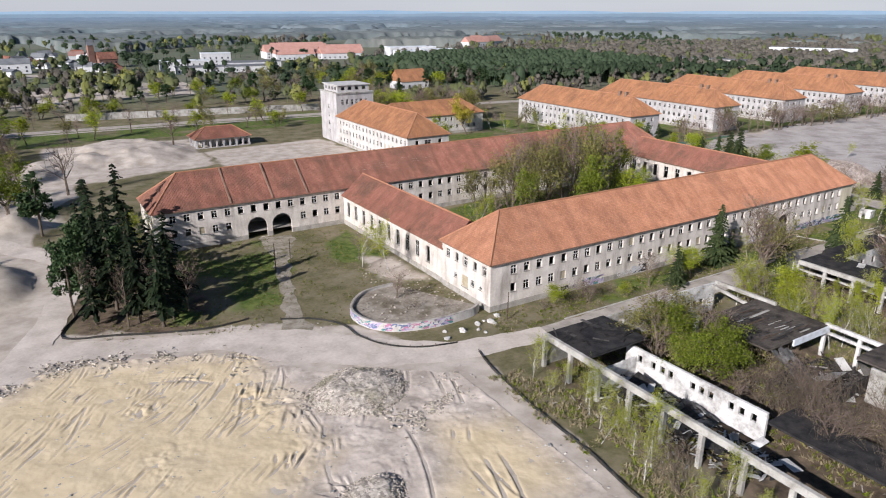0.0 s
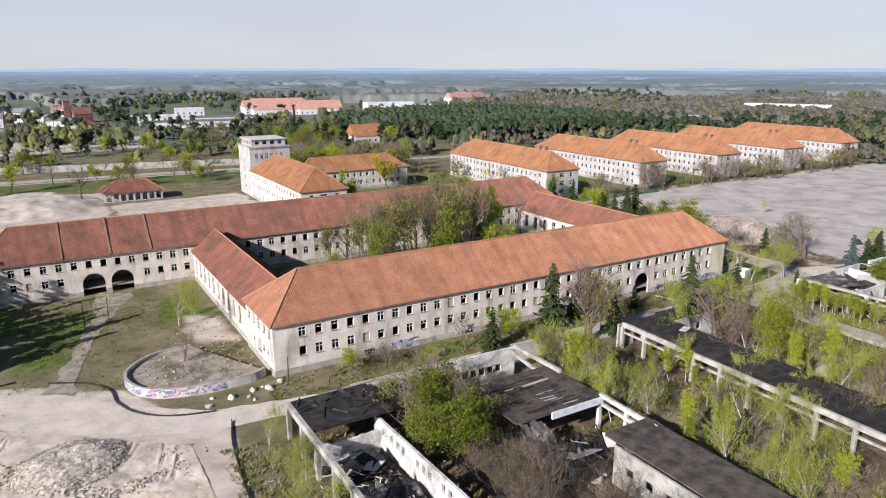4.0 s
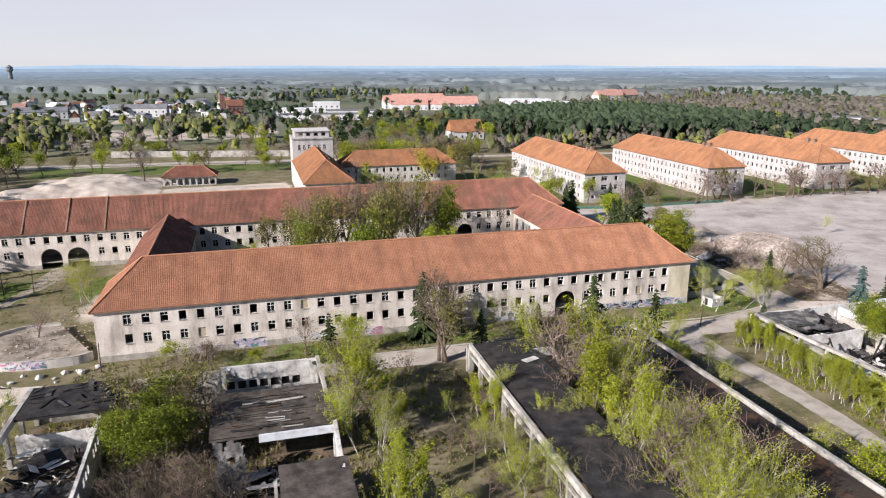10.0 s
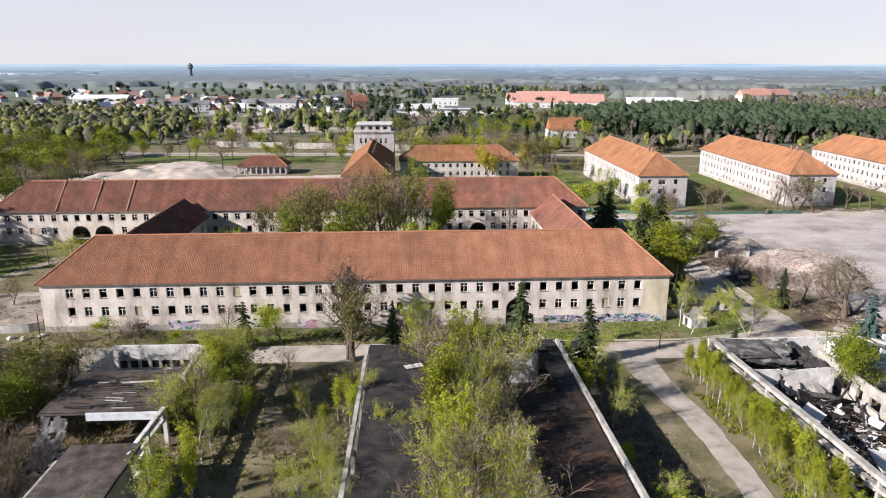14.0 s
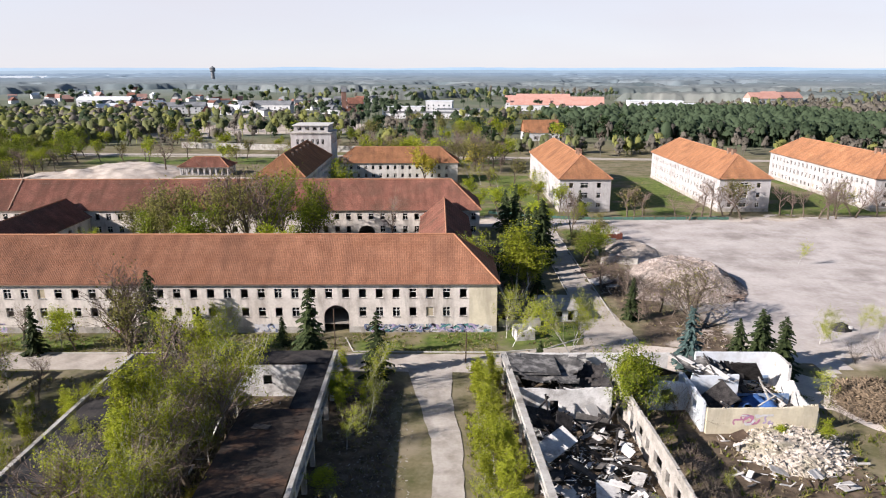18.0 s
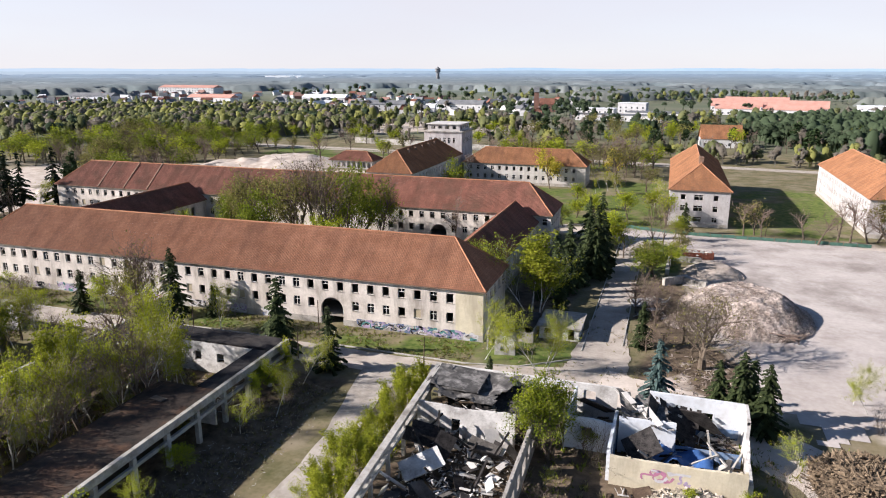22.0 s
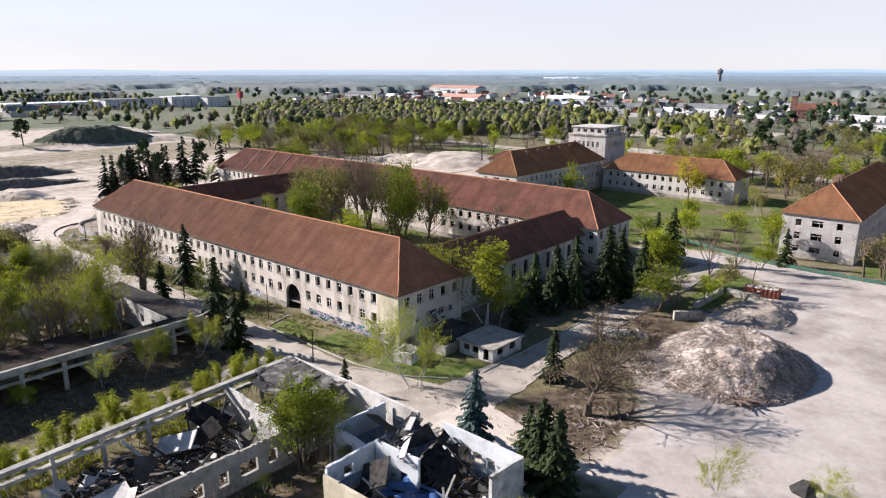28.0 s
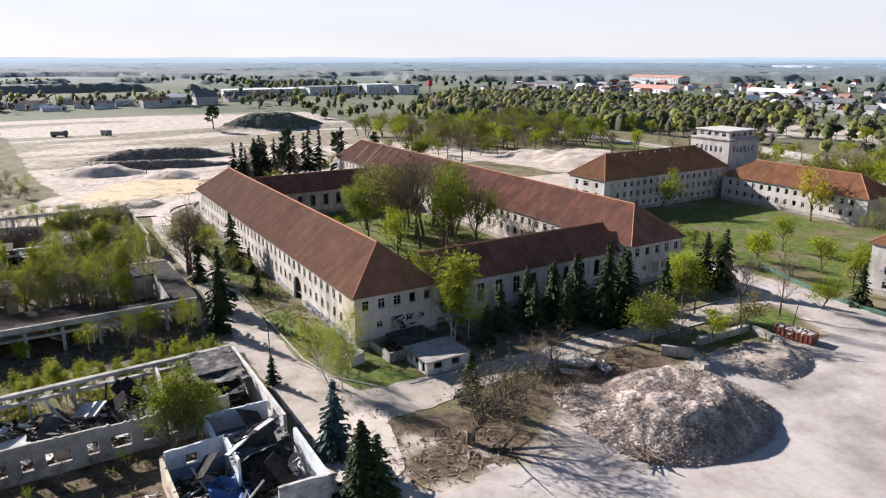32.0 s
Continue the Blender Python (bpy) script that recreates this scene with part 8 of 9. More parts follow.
M["wall_brick"] = material("red_brick_wall", (0.20, 0.115, 0.09), (0.27, 0.16, 0.125), 0.9, 0.3, 2.0, 0.0)


def far_house(name, x, y, w, d, eave, ridge, turn, wall, roof, label, category="house", group="", windows=0):
    """A distant building: walls, gabled or flat roof, and rows of windows where they can be told apart."""
    z = ground_at(x, y)
    top = thing(name, (x, y, z), label, category, group, turn)
    part("wall", Mesh().box(-w / 2, -d / 2, -0.3, w / 2, d / 2, eave), M[wall], top)
    if ridge > eave + 0.5:
        rm = Mesh()
        o = 0.4
        a, b = (-w / 2 - o, 0, ridge), (w / 2 + o, 0, ridge)
        for s in (-1, 1):
            q = [(-w / 2 - o, s * (d / 2 + o), eave - 0.1), (w / 2 + o, s * (d / 2 + o), eave - 0.1), b, a]
            rm.face(q if s < 0 else q[::-1], [(0, 0), (w, 0), (w, d * 0.6), (0, d * 0.6)] if s < 0 else [(0, d * 0.6), (w, d * 0.6), (w, 0), (0, 0)])
            rm.face([(s * (w / 2), -d / 2, eave), (s * (w / 2), d / 2, eave), (s * (w / 2), 0, ridge - 0.1)])
        part("roof", rm, M[roof], top)
    else:
        part("roof", Mesh().box(-w / 2 - 0.3, -d / 2 - 0.3, eave + 0.004, w / 2 + 0.3, d / 2 + 0.3, eave + 0.5), M[roof], top)
    if windows:
        floors = max(1, int(eave / 3.2))
        n = max(2, int(w / windows))
        for f in range(floors):
            for k in range(n):
                u = -w / 2 + w * (k + 0.5) / n
                part("window", Mesh().box(u - 0.7, -d / 2 - 0.05, 1.1 + 3.1 * f, u + 0.7, -d / 2 + 0.05, 2.7 + 3.1 * f), M["glass_far"], top)
    return top


# woods: crowns of many small clumps, by kind
def far_leaf(name, col_a, col_b, light=0.5):
    """Crowns toned from tree to tree, with a little difference from clump to clump."""
    m = leaf_material(name, col_a, col_b, light)
    n, l = m.node_tree.nodes, m.node_tree.links
    mix = [q for q in n if q.bl_idname == "ShaderNodeMix"][0]
    geo = [q for q in n if q.bl_idname == "ShaderNodeNewGeometry"][0]
    nz, sc, ad = n.new("ShaderNodeTexNoise"), n.new("ShaderNodeMath"), n.new("ShaderNodeMath")
    nz.inputs["Scale"].default_value, nz.inputs["Detail"].default_value = 0.09, 2.0
    sc.operation, sc.inputs[1].default_value = "MULTIPLY", 0.45
    ad.operation, ad.use_clamp = "MULTIPLY_ADD", True
    ad.inputs[1].default_value = 1.6
    l.new(geo.outputs["Position"], nz.inputs["Vector"])
    l.new(geo.outputs["Random Per Island"], sc.inputs[0])
    l.new(nz.outputs["Fac"], ad.inputs[0])
    off = n.new("ShaderNodeMath")
    off.operation, off.inputs[1].default_value = "SUBTRACT", 0.5
    l.new(sc.outputs["Value"], off.inputs[0])
    l.new(off.outputs["Value"], ad.inputs[2])
    l.new(ad.outputs["Value"], mix.inputs["Factor"])
    return m


M["wood_pine"] = far_leaf("far_pines", (0.05, 0.075, 0.042), (0.09, 0.12, 0.066))
M["wood_bare"] = far_leaf("far_bare_woods", (0.155, 0.138, 0.11), (0.24, 0.215, 0.175))
M["wood_green"] = far_leaf("far_green_woods", (0.13, 0.145, 0.065), (0.21, 0.225, 0.1))
M["wood_spring"] = far_leaf("far_spring_woods", (0.21, 0.218, 0.068), (0.31, 0.315, 0.105))
crowns = {}
woods = {k: Mesh() for k in ("wood_pine", "wood_bare", "wood_green", "wood_spring")}


CR = np.random.default_rng(9)


def ball_form():
    """A plain round form: its corners as directions, and its faces."""
    bm_ = bmesh.new()
    bmesh.ops.create_icosphere(bm_, subdivisions=1, radius=1.0)
    v = np.array([tuple(q.co) for q in bm_.verts])
    f = np.array([[q.index for q in p.verts] for p in bm_.faces])
    bm_.free()
    return v / np.linalg.norm(v, axis=1)[:, None], f


DOME_V, DOME_F = ball_form()


def clump(kind, x, y, h, r, n):
    """One far tree: a stem, a lumpy crown, and loose sprays that break up its outline."""
    me, out, z = woods[kind], crowns.setdefault(kind, []), ground_at(x, y)
    me.face([(x - 0.25, y, z - 0.5), (x + 0.25, y, z - 0.5), (x + 0.12, y, z + h * 0.8), (x - 0.12, y, z + h * 0.8)])
    out.extend([(0.0, 0.0, 1.0)] * 4)
    mid, tall_ = (0.70, 0.28) if kind == "wood_pine" else (0.58, 0.40)
    c0 = np.array([x, y, z + h * mid])
    shape = np.array([r, r * CR.uniform(0.8, 1.2), h * tall_])
    # the crown is a heap of uneven masses
    m_ = 8
    at_ = CR.normal(size=(m_, 3))
    at_ *= (CR.uniform(0.3, 0.72, m_) / np.linalg.norm(at_, axis=1))[:, None]
    at_[0] = (0, 0, 0.35)
    size_ = CR.uniform(0.3, 0.5, m_) * (0.8 if kind == "wood_bare" else 1.0)
    lump = CR.uniform(0.75, 1.25, (m_, len(DOME_V), 1))
    w = at_[:, None, :] + DOME_V[None] * lump * size_[:, None, None]
    v = (c0 + w * shape).reshape(-1, 3)
    d = (w * 0.5 + DOME_V[None] * 0.25 + np.array([0, 0, 0.85])).reshape(-1, 3)
    d /= np.linalg.norm(d, axis=1)[:, None]
    i = len(me.v)
    me.v.extend(v.tolist())
    for j in range(m_):
        me.f.extend((i + j * len(DOME_V) + DOME_F).tolist())
    out.extend(d.tolist())
    n = int(n * 0.7)
    w = w.reshape(-1, 3)[CR.integers(0, len(w) * len(DOME_V), n)] * CR.uniform(0.9, 1.2, n)[:, None] + CR.normal(scale=0.08, size=(n, 3))
    c = c0 + w * shape
    s = (r * CR.uniform(0.1, 0.22, n))[:, None]
    u = CR.normal(size=(n, 3))
    u /= np.linalg.norm(u, axis=1)[:, None]
    q_ = np.cross(u, CR.normal(size=(n, 3)))
    q_ /= np.linalg.norm(q_, axis=1)[:, None]
    q = np.stack([c - u * s * 0.9 - q_ * s * 0.8, c - u * s * 0.6 + q_ * s, c + u * s * 1.2], 1)
    dd = w * 0.5 + np.array([0, 0, 0.85])
    dd /= np.linalg.norm(dd, axis=1)[:, None]
    i = len(me.v)
    me.v.extend(q.reshape(-1, 3).tolist())
    me.f.extend(tuple(range(i + 3 * j, i + 3 * j + 3)) for j in range(n))
    out.extend(np.repeat(dd, 3, axis=0).tolist())


M["glass_far"] = material("dark_window_glass", (0.03, 0.035, 0.04), (0.06, 0.065, 0.07), 0.3, 0.5, 1.0, 0.0)
R = random.Random(77)
far_house("barn", 167, 329, 22, 15, 5, 12.5, 4, "wall_far", "roof_h", "pale farm building with a steep bright orange roof", "building", windows=4)
# the large red-roofed complex
for x, y, w, d, e, r, t in ((200, 640, 40, 16, 10, 16, -6), (248, 630, 44, 16, 10, 16, -8), (212, 668, 70, 18, 12, 18, -4), (262, 652, 40, 18, 11, 17, -10), (232, 650, 16, 40, 10, 15, -6), (222, 690, 60, 18, 12, 19, -6)):
    far_house("clinic_block", x, y, w, d + 8, e * 0.6, r * 0.8, t, "wall_far", "roof_red", "large pale block with bright red tile roof", "building", "red-roofed complex", windows=5)
for x, y, w, d, e in ((96, 520, 82, 18, 5), (126, 548, 50, 20, 6), (70, 560, 40, 16, 8), (104, 585, 26, 14, 12), (325, 610, 54, 20, 11), (346, 588, 40, 16, 9), (312, 590, 30, 18, 8), (366, 600, 24, 14, 7)):
    far_house("flat_roofed_building", x, y, w, d, e, 0, -8, "wall_far", "roof_pale" if x > 300 or e > 7 else "roof_dark", "low modern building with a flat roof", "building", windows=5)
for x, y, w, d, t in ((485, 715, 40, 16, 10), (520, 730, 36, 16, 20), (505, 745, 18, 18, 0)):
    far_house("manor", x, y, w, d, 9, 16, t, "wall_far", "roof_red", "old pale house with orange roof among trees", "building", windows=5)
far_house("apartment_block", 672, 352, 84, 12, 11, 0, -65, "wall_far", "roof_pale", "long white apartment block with flat roof", "building", windows=5)
far_house("apartment_block", 470, 325, 66, 12, 9, 0, -72, "plaster_grey", "roof_dark", "long grey-brown derelict block with flat roof", "building", windows=4)
far_house("villa", 16, 622, 16, 12, 8, 14, 10, "wall_brick", "roof_b", "tall brick house beside a slim tower", "house", windows=4)
far_house("brick_tower", 4, 624, 5, 5, 20, 25, 10, "wall_brick", "roof_dark", "slim tower of dark red brick", "tower")
# the town
for k in range(190):
    a = R.random()
    x, y = (R.uniform(-260, 20), R.uniform(545, 800)) if a < 0.4 else ((R.uniform(-700, -230), R.uniform(500, 900)) if a < 0.85 else (R.uniform(-1000, -300), R.uniform(900, 1500)))
    red = R.random()
    far_house("town_house", x, y, R.uniform(9, 15), R.uniform(7, 10), R.uniform(3.5, 6), R.uniform(7, 10), R.uniform(0, 180), "wall_far" if R.random() < 0.85 else "wall_brick", "roof_muted" if red < 0.22 else ("roof_b" if red < 0.45 else ("roof_dark" if red < 0.8 else "roof_pale")), "small town house with a pitched roof", "house", "houses of the town")
for x, y, w, d, e in ((-160, 590, 60, 14, 7), (-70, 600, 50, 14, 8), (-560, 610, 60, 18, 10), (-420, 660, 70, 16, 8), (-280, 700, 60, 16, 8), (-700, 980, 120, 30, 10)):
    far_house("town_block", x, y, w, d, e, e + 4, R.uniform(-15, 15), "wall_far", R.choice(["roof_red", "roof_dark", "roof_pale"]), "long town building with low roof", "building", windows=6)
# works and halls to the west
for x, y, w, d, e, t, rf in ((-650, 230, 110, 34, 8, 90, "roof_pale"), (-640, 310, 80, 40, 10, 92, "roof_dark"), (-620, 362, 40, 30, 12, 90, "roof_pale"), (-600, 392, 30, 30, 11, 90, "roof_dark")):
    far_house("warehouse", x, y, w, d, e, 0, t, "wall_far", rf, "low pale warehouse with a flat roof", "building", windows=9)
for x, y, w, d, e, r in ((-505, 72, 26, 14, 7, 10), (-512, 96, 20, 14, 9, 12), (-520, 122, 22, 14, 8, 14), (-530, 20, 30, 14, 5, 7), (-535, -30, 26, 12, 6, 8), (-528, -65, 18, 12, 9, 11), (-560, 165, 26, 14, 6, 10), (-570, 190, 30, 14, 6, 9), (-540, 50, 16, 10, 5, 7)):
    far_house("works_shed", x, y, w, d, e, r, R.uniform(70, 110), R.choice(["wall_far", "plaster_grey"]), R.choice(["roof_dark", "roof_pale", "roof_b"]), "industrial shed of the gravel works", "building", "sheds of the works")
for k in range(26):
    x, y = R.uniform(-600, -500), R.uniform(-160, 215)
    e_ = R.uniform(3.5, 7)
    far_house("works_shed", x, y, R.uniform(8, 22), R.uniform(6, 10), e_ * 0.8, e_ * 0.8 + R.uniform(0.8, 2.6), R.uniform(70, 110), R.choice(["wall_far", "plaster_grey", "roof_dark"]), R.choice(["roof_dark", "roof_dark", "roof_pale", "roof_b"]), "industrial shed of the gravel works", "building", "sheds of the works")
for k in range(120):
    x, y = R.uniform(-640, -470), R.uniform(-220, 330)
    clump(R.choice(["wood_bare", "wood_bare", "wood_green"]), x, y, R.uniform(5, 11), R.uniform(2.2, 4.0), 90)
for x, y, l in ((-515, 60, 34), (-530, -20, 22), (-525, -60, 24)):
    cv = thing("conveyor", (x, y, 0), "steel conveyor rising over the gravel works", "conveyor")
    part("boom", Mesh().beam((0, -l / 2, 1.5), (0, l / 2, 15), 1.4, 1.0), M["roof_dark"], cv)
    for k in (0.4, 0.75, 1.0):
        part("leg", Mesh().beam((0, -l / 2 + l * k - 0.5, 0), (0, -l / 2 + l * k - 0.5, 1.5 + 13.5 * k - 0.8), 0.5), M["roof_dark"], cv)
sg = thing("sign_tower", (-594, 428, 0), "tall red advertising pylon beside the halls", "sign")
part("mast", Mesh().box(-0.8, -0.8, 0, 0.8, 0.8, 9), M["roof_dark"], sg)
part("panel", Mesh().box(-2.6, -2.6, 9, 2.6, 2.6, 17), material("red_panel", (0.36, 0.05, 0.06), (0.42, 0.08, 0.09), 0.5, 0.3, 2.0, 0.0), sg)
# lorry and excavator on the sand
for x, y, t in ((-261, 3, 20), (-270, -22, 70)):
    lo = thing("lorry", (x, y, ground_at(x, y)), "dark tipper lorry standing on the sand", "lorry", turn=t)
    part("cab", Mesh().box(2.6, -1.2, 0.8, 4.8, 1.2, 3.4).box(2.9, -1.1, 3.4, 4.4, 1.1, 3.6), M["roof_dark"], lo)
    part("tipper", Mesh().box(-4.5, -1.25, 1.2, 2.4, 1.25, 3.2), M["roof_dark"], lo)
    part("chassis", Mesh().box(-4.4, -0.5, 0.7, 4.6, 0.5, 1.2), M["burnt"], lo)
    for wx_ in (-3.6, -2.3, 3.6):
        for wy_ in (-1.2, 0.85):
            wheel = Mesh().tube([(wx_, wy_, 0.55), (wx_, wy_ + 0.35, 0.55)], [0.55, 0.55], 12)
            part("wheel", wheel, M["burnt"], lo)
# the water tower
wt = thing("water_tower", (-580, 2043, 0), "distant dark water tower with a broad head", "tower")
part("shaft", Mesh().tube([(0, 0, 0), (0, 0, 30)], [6, 5], 14), M["roof_dark"], wt)
part("tank", Mesh().tube([(0, 0, 30), (0, 0, 33), (0, 0, 41)], [5, 8.5, 8.5], 16), M["roof_dark"], wt)
part("roof", Mesh().tube([(0, 0, 41), (0, 0, 48)], [9.2, 0.5], 16), M["roof_dark"], wt)
# long pale glasshouses near the skyline
M["glasshouse"] = material("pale_glasshouse", (0.75, 0.78, 0.80), (0.85, 0.87, 0.88), 0.3, 0.02, 0.1, 0.0)
for x, y, w, t in ((-1500, 2900, 420, 10), (-2400, 2400, 600, 35), (-2900, 1500, 500, 50), (-900, 3700, 260, 5), (-2100, 3300, 300, 20)):
    gh = thing("glasshouse", (x, y, 0), "long pale glasshouse roof in the far distance", "glasshouse", "far glasshouses", t)
    part("roof", Mesh().box(-w / 2, -60, 4.5, w / 2, 60, 9), M["glasshouse"], gh)
    part("wall", Mesh().box(-w / 2, -60, -1, w / 2, 60, 4.4), M["glasshouse"], gh)

PINES = [(185, 400), (205, 345), (232, 300), (300, 285), (360, 290), (410, 330), (420, 420), (385, 500), (330, 520), (245, 490), (190, 460)]
BARE = [(432, 270), (760, 130), (1000, 300), (960, 520), (720, 640), (440, 560), (432, 430)]


def crown_field(name, poly, gap, h0, h1, r0, r1, step, mat, label, seed, thin=0.0):
    """A wood seen from above: rounded crowns of many heights, close together, with gaps down to the undergrowth."""
    g = np.random.default_rng(seed)
    xs, ys = [p[0] for p in poly], [p[1] for p in poly]
    ax, ay = np.arange(min(xs) - 6, max(xs) + 6, step), np.arange(min(ys) - 6, max(ys) + 6, step)
    X, Y = np.meshgrid(ax, ay)
    Z = np.full(X.shape, -1.0)
    TX, TY = np.meshgrid(np.arange(min(xs), max(xs), gap), np.arange(min(ys), max(ys), gap))
    TX, TY = TX + g.uniform(-0.5, 0.5, TX.shape) * gap, TY + g.uniform(-0.5, 0.5, TY.shape) * gap
    ok = (inside(TX + 18 * (fbm(TX, TY, 30.0, seed) - 0.5), TY + 18 * (fbm(TX, TY, 30.0, seed + 9) - 0.5), poly, 1.0) > 0.5) & (g.random(TX.shape) > thin)
    for x, y in zip(TX[ok].tolist(), TY[ok].tolist()):
        h, r = g.uniform(h0, h1), g.uniform(r0, r1)
        i0, i1 = np.searchsorted(ax, (x - r, x + r))
        j0, j1 = np.searchsorted(ay, (y - r, y + r))
        d2 = ((X[j0:j1, i0:i1] - x) ** 2 + (Y[j0:j1, i0:i1] - y) ** 2) / (r * r)
        top = np.where(d2 < 1, h - h * 0.55 * (1 - np.sqrt(np.maximum(0, 1 - d2))), -1)
        Z[j0:j1, i0:i1] = np.maximum(Z[j0:j1, i0:i1], top)
    Z = np.where(Z > 0, Z + g.uniform(-0.55, 0.55, Z.shape), Z)
    X, Y = X + g.uniform(-0.3, 0.3, X.shape) * step, Y + g.uniform(-0.3, 0.3, Y.shape) * step
    wi = np.arange(X.size).reshape(X.shape)[:-1, :-1].reshape(-1)
    wq = np.stack([wi, wi + 1, wi + X.shape[1] + 1, wi + X.shape[1]], 1)
    wq = wq[(Z.reshape(-1)[wq] > 0).any(1)]
    used, back = np.unique(wq, return_inverse=True)
    me = bpy.data.meshes.new(name)
    me.from_pydata(np.stack([X, Y, Z], -1).reshape(-1, 3)[used].tolist(), [], back.reshape(-1, 4).tolist())
    me.materials.append(mat)
    me.polygons.foreach_set("use_smooth", [True] * len(me.polygons))
    return tagged(new(name, me), label, "woods", kind="stuff")


# the pine wood, and the leafless wood east of it
crown_field("pine_wood", PINES, 5.4, 9.5, 15.0, 2.6, 4.4, 1.3, M["wood_pine"], "closed canopy of a dark pine wood", 31)
NEAR_WEST = [(-440, 320), (-270, 272), (-112, 296), (-95, 380), (-130, 520), (-320, 560), (-480, 440)]
crown_field("mixed_wood", NEAR_WEST, 6.6, 5.5, 11.0, 2.6, 4.8, 1.7, M["wood_green"], "loose greening wood beyond the road", 35, 0.35)
crown_field("mixed_wood", NEAR_WEST, 9.5, 6.0, 12.5, 2.4, 4.4, 1.7, M["wood_spring"], "yellow-green spring trees among the wood", 36, 0.55)
crown_field("leafless_wood", NEAR_WEST, 9.0, 6.0, 11.5, 2.6, 4.6, 1.7, M["wood_bare"], "leafless trees among the greening wood", 37, 0.4)
crown_field("leafless_wood", BARE, 7.5, 7.0, 12.0, 3.2, 5.6, 2.2, M["wood_bare"], "grey-brown leafless wood of early spring", 33, 0.12)
for k in range(5200):
    x, y = R.uniform(185, 980), R.uniform(118, 620)
    ins = float(inside(x, y, PINES, 12.0))
    if ins > 0.5 and R.random() < 0.25:
        clump("wood_pine", x, y, R.uniform(10.5, 15.5), R.uniform(2.8, 4.4), 40)
    elif float(inside(x, y, BARE, 12.0)) > 0.5 and R.random() < 0.12:
        clump(R.choice(["wood_bare", "wood_bare", "wood_green", "wood_pine"]), x, y, R.uniform(8, 12), R.uniform(3.0, 5.0), 44)
for k in range(130):
    clump(R.choice(["wood_bare", "wood_bare", "wood_green", "wood_spring"]), R.uniform(125, 430), R.uniform(244, 272) - 0.03 * k % 7, R.uniform(6, 12), R.uniform(2.4, 3.8), 70)
for k in range(260):
    p, q = (PINES[1], PINES[2]) if k % 4 == 0 else ((PINES[2], PINES[3]) if k % 2 else (PINES[3], PINES[4]))
    f_ = R.random()
    clump("wood_pine" if R.random() < 0.85 else "wood_bare", p[0] + (q[0] - p[0]) * f_ + R.gauss(0, 6), p[1] + (q[1] - p[1]) * f_ + R.gauss(6, 8), R.uniform(9, 15.5), R.uniform(2.6, 4.4), 90)
# loose scrub and young trees beyond the road
for k in range(420):
    x, y = R.uniform(-260, 190), R.uniform(288, 520)
    if noise.noise(Vector((x * 0.011, y * 0.014, 5.5))) > -0.08:
        clump(R.choice(["wood_bare", "wood_bare", "wood_bare", "wood_green", "wood_green", "wood_spring"]), x, y, R.uniform(5, 12), R.uniform(2.0, 4.2), 90)
for k in range(420):
    x, y = R.uniform(340, 620), R.uniform(60, 240)
    clump(R.choice(["wood_bare", "wood_bare", "wood_green"]), x, y, R.uniform(8, 14), R.uniform(3, 5), 56)
# rows of country falling back to the skyline
ring = 410.0
while ring < 1150:
    step = ring * 0.0095
    a = -97.0
    while a < 74.0:
        a += math.degrees(step / ring) * R.uniform(0.55, 1.6)
        r = ring * R.uniform(0.96, 1.05)
        x, y = 70 + r * math.sin(radians(a)), -50 + r * math.cos(radians(a))
        if x < -110 and y < 140 and x > -490:
            continue
        west = a < -52
        if west and r < 900 and R.random() < 0.75:
            continue
        patch = noise.noise(Vector((x * 0.0035, y * 0.0035, 3.3)))
        open_land = noise.noise(Vector((x * 0.002 + 9, y * 0.0035, 8.1)))
        if r > 760 and open_land > 0.05:
            continue
        if -62 < a < -4 and 520 < r < 1150 and R.random() < 0.66:
            continue
        if r < 560 and R.random() < 0.35:
            continue
        if -22 < a < 12 and r < 640 and R.random() < 0.5:
            continue
        if float(inside(x, y, PINES, 0.1)) > 0.5 or (60 < x < 370 and 500 < y < 690 and R.random() < 0.85):
            continue
        if patch > 0.12 or (-34 < a < 10 and 620 < r < 1300 and R.random() < 0.55):
            kind = "wood_pine"
        elif a > 12 and r > 560:
            kind = R.choice(["wood_bare", "wood_bare", "wood_bare", "wood_green"])
        else:
            kind = R.choice(["wood_bare", "wood_green", "wood_green", "wood_spring", "wood_pine"])
        g_ = max(1.0, ring / 900)
        clump(kind, x, y, R.uniform(9, 15) * min(1.25, g_), R.uniform(2.8, 4.8) * g_, 100 if ring < 700 else 48)
    ring *= 1.052
for kind, label in (("wood_pine", "dark pine woods in the middle distance"), ("wood_bare", "brown leafless woods of early spring"), ("wood_green", "greening woods and hedges"), ("wood_spring", "bright yellow-green spring trees")):
    ob = part("woods", woods[kind], M[kind], smooth=True)
    # crowns shade as rounded masses
    ob.data.normals_split_custom_set_from_vertices(crowns[kind])
    tagged(ob, label, "woods", kind="stuff")

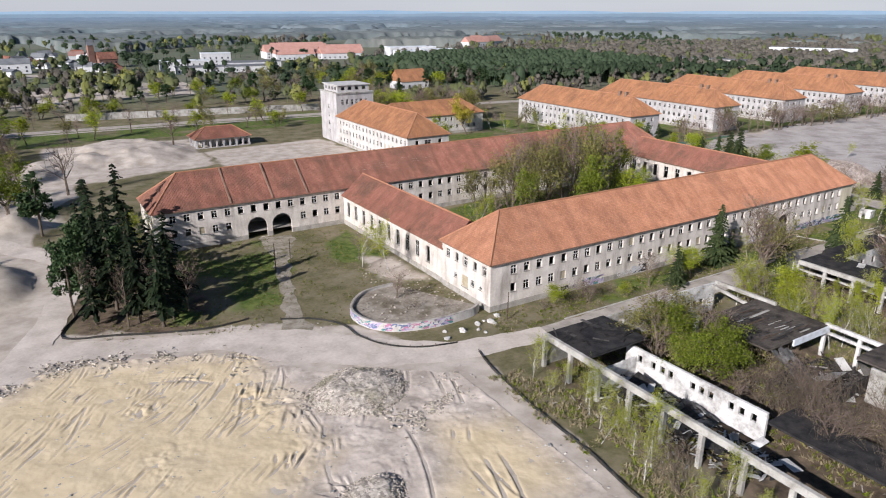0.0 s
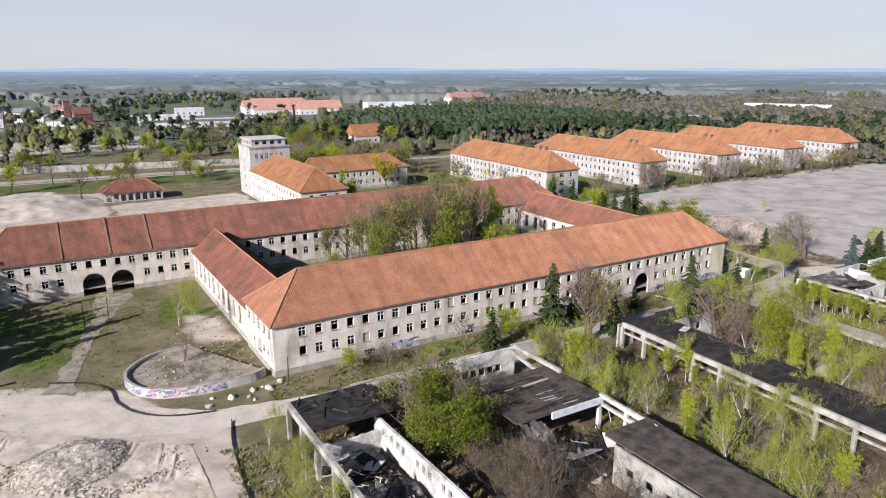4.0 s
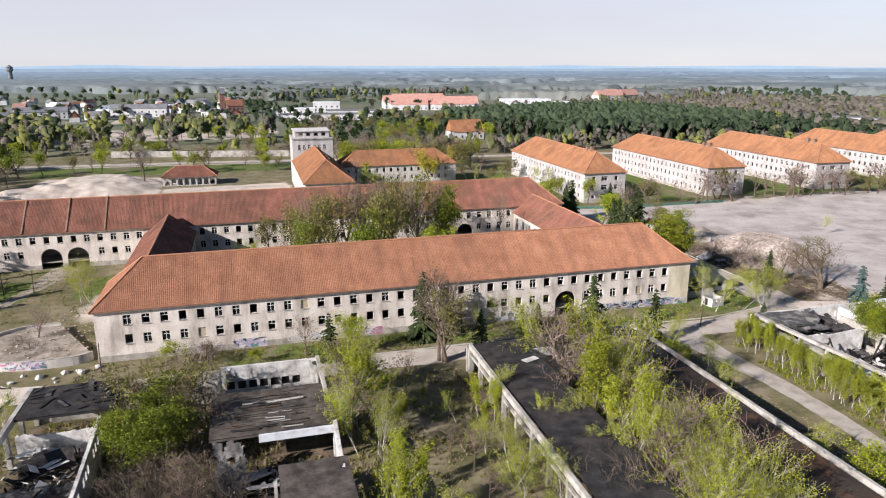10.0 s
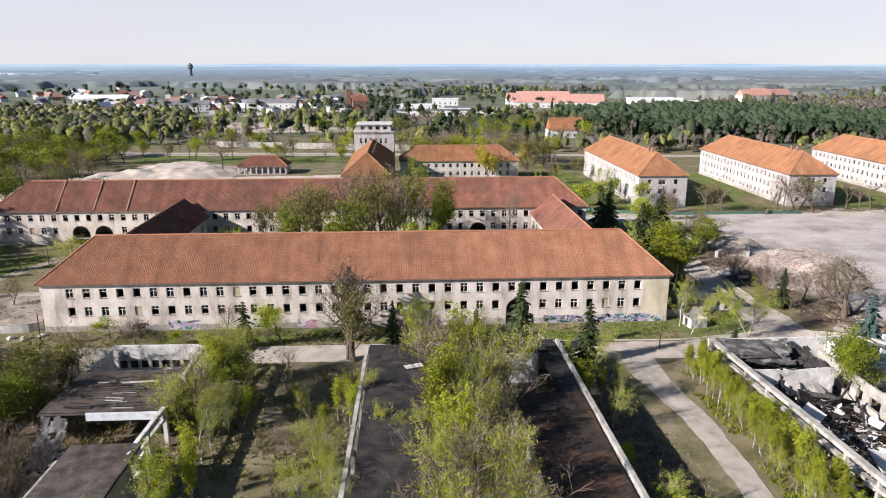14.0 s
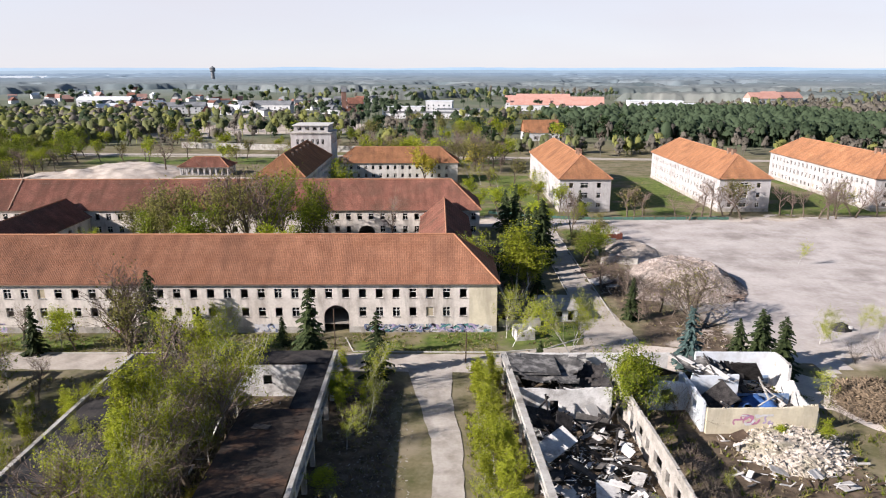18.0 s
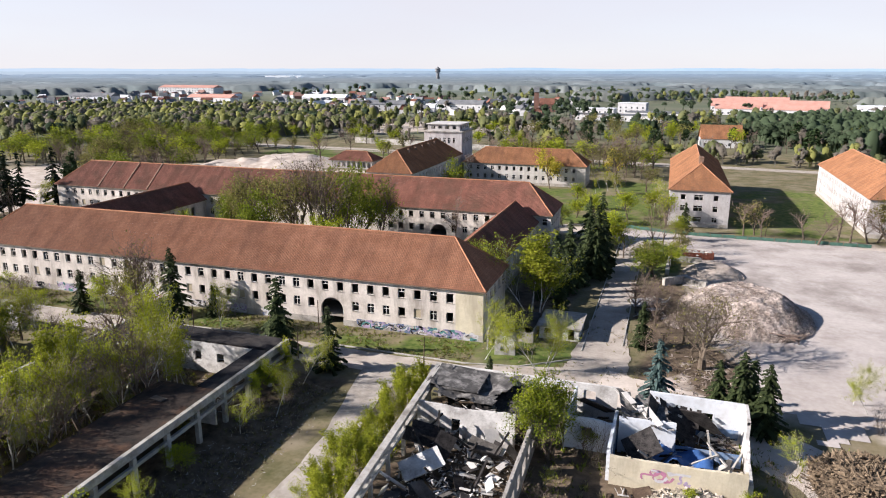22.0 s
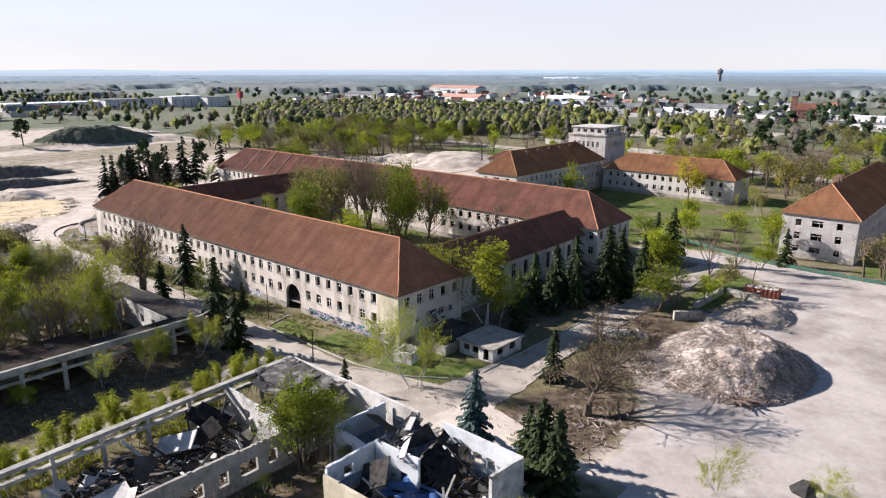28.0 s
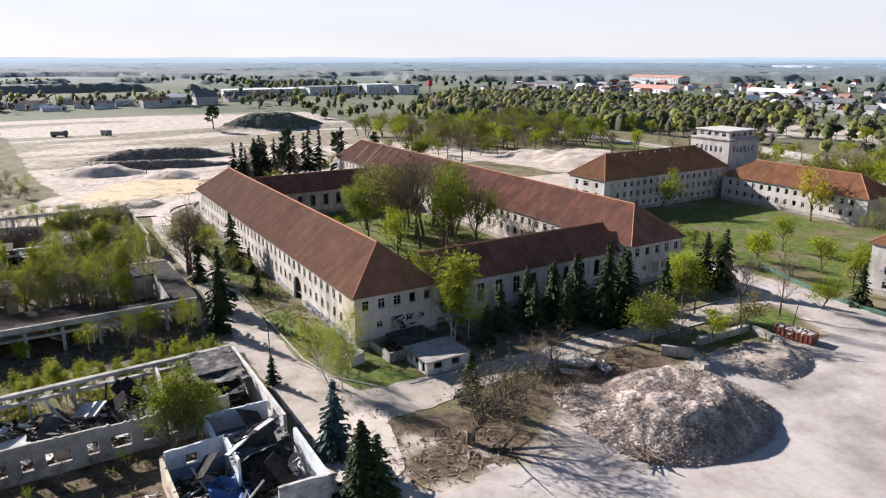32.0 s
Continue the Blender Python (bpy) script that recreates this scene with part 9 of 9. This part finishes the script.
# closed woods further off: rolling canopies with fields between them
M["canopy"] = material("distant_canopy", (0.12, 0.138, 0.122), (0.19, 0.19, 0.165), 1.0, 0.004, 0.05, 0.0, (0.055, 0.075, 0.062), 0.005, 0.8)
# distance haze painted into the canopy's colour: bluer where the attribute is higher
cn, cl = M["canopy"].node_tree.nodes, M["canopy"].node_tree.links
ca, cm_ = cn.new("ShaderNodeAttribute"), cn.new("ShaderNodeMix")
ca.attribute_name, cm_.data_type = "painted_haze", "RGBA"
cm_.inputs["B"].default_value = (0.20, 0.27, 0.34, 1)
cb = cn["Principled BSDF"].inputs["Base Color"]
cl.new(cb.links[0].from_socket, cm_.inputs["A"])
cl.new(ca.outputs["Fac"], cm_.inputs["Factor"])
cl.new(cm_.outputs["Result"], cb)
rings = [920.0]
while rings[-1] < 4300:
    rings.append(rings[-1] * 1.0105 + 1.0)
angs = np.radians(np.arange(-99, 76, 0.3))
RR, AA = np.meshgrid(np.array(rings), angs, indexing="ij")
nr = np.random.default_rng(5)
RR = RR * (1 + nr.uniform(-0.004, 0.004, RR.shape))
AA = AA + nr.uniform(-0.0018, 0.0018, AA.shape)
CX, CY = 70 + RR * np.sin(AA), -50 + RR * np.cos(AA)
keep = fbm(CX, CY * 1.6, 260.0, 71, 4) + 0.05 + np.clip((RR - 1400) / 9000, -0.05, 0.08)
keep = keep - 0.3 * ((AA < radians(-4)) & (AA > radians(-64)) & (RR < 1250))
tall = np.clip((keep - 0.5) * 40, 0, 1)
tall[0], tall[:, 0], tall[:, -1] = 0, 0, 0
CZ = -3 + tall * (11 + 4.5 * fbm(CX, CY, 60.0, 72, 3) + nr.uniform(-1.4, 1.4, RR.shape))
nj = len(angs)
ci = np.arange((len(rings) - 1) * nj).reshape(len(rings) - 1, nj)[:, :-1].reshape(-1)
cq = np.stack([ci, ci + 1, ci + nj + 1, ci + nj], 1)
cq = cq[(tall.reshape(-1)[cq] > 0).any(1)]
cme = bpy.data.meshes.new("canopy")
cme.from_pydata(np.stack([CX, CY, CZ], -1).reshape(-1, 3).tolist(), [], cq[:, ::-1].tolist())
# share of painted haze, rising with distance
cat = cme.attributes.new("painted_haze", "FLOAT", "POINT")
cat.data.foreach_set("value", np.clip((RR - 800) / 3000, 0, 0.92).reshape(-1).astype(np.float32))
cme.polygons.foreach_set("use_smooth", [True] * len(cme.polygons))
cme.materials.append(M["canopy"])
tagged(new("distant_woods", cme), "grey-green woods, painted bluer with haze near the skyline", "woods", kind="stuff")

# the last ridges on the skyline: backdrops that glow in the colour of haze
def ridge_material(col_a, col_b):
    """Far ridges with haze put into their glow, paler to the west as if sunlit."""
    m = material("glowing_ridge", col_a, col_b, 1.0, 0.002, 0.02, 0.0)
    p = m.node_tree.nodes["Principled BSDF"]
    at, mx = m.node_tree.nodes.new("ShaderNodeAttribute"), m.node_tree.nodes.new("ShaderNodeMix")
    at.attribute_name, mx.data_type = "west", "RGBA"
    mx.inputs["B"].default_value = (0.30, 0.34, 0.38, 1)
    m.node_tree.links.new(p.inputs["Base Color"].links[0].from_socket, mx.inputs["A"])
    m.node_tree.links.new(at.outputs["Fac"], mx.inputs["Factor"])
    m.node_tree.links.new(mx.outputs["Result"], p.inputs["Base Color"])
    # the haze colour is given off as glow, over a near-black base
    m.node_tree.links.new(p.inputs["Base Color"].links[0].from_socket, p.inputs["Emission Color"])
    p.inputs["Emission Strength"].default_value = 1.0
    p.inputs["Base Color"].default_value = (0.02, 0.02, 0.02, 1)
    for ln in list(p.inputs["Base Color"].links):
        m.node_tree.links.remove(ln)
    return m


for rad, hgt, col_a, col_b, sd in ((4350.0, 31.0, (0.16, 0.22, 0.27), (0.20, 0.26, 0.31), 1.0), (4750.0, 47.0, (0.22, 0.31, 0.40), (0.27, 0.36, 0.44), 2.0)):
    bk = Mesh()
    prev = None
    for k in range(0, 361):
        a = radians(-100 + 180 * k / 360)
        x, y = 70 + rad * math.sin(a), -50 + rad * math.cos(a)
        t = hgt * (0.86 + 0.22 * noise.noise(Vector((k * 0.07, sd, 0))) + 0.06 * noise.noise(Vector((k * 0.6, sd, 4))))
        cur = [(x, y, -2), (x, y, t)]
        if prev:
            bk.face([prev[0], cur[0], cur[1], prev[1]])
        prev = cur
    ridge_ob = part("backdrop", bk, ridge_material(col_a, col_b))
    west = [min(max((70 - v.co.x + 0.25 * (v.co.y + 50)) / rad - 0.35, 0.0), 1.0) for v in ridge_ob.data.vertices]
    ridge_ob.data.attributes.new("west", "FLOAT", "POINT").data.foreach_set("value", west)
    tagged(ridge_ob, "blue skyline ridge backdrop that glows in the colour of haze", "backdrop", kind="structure")
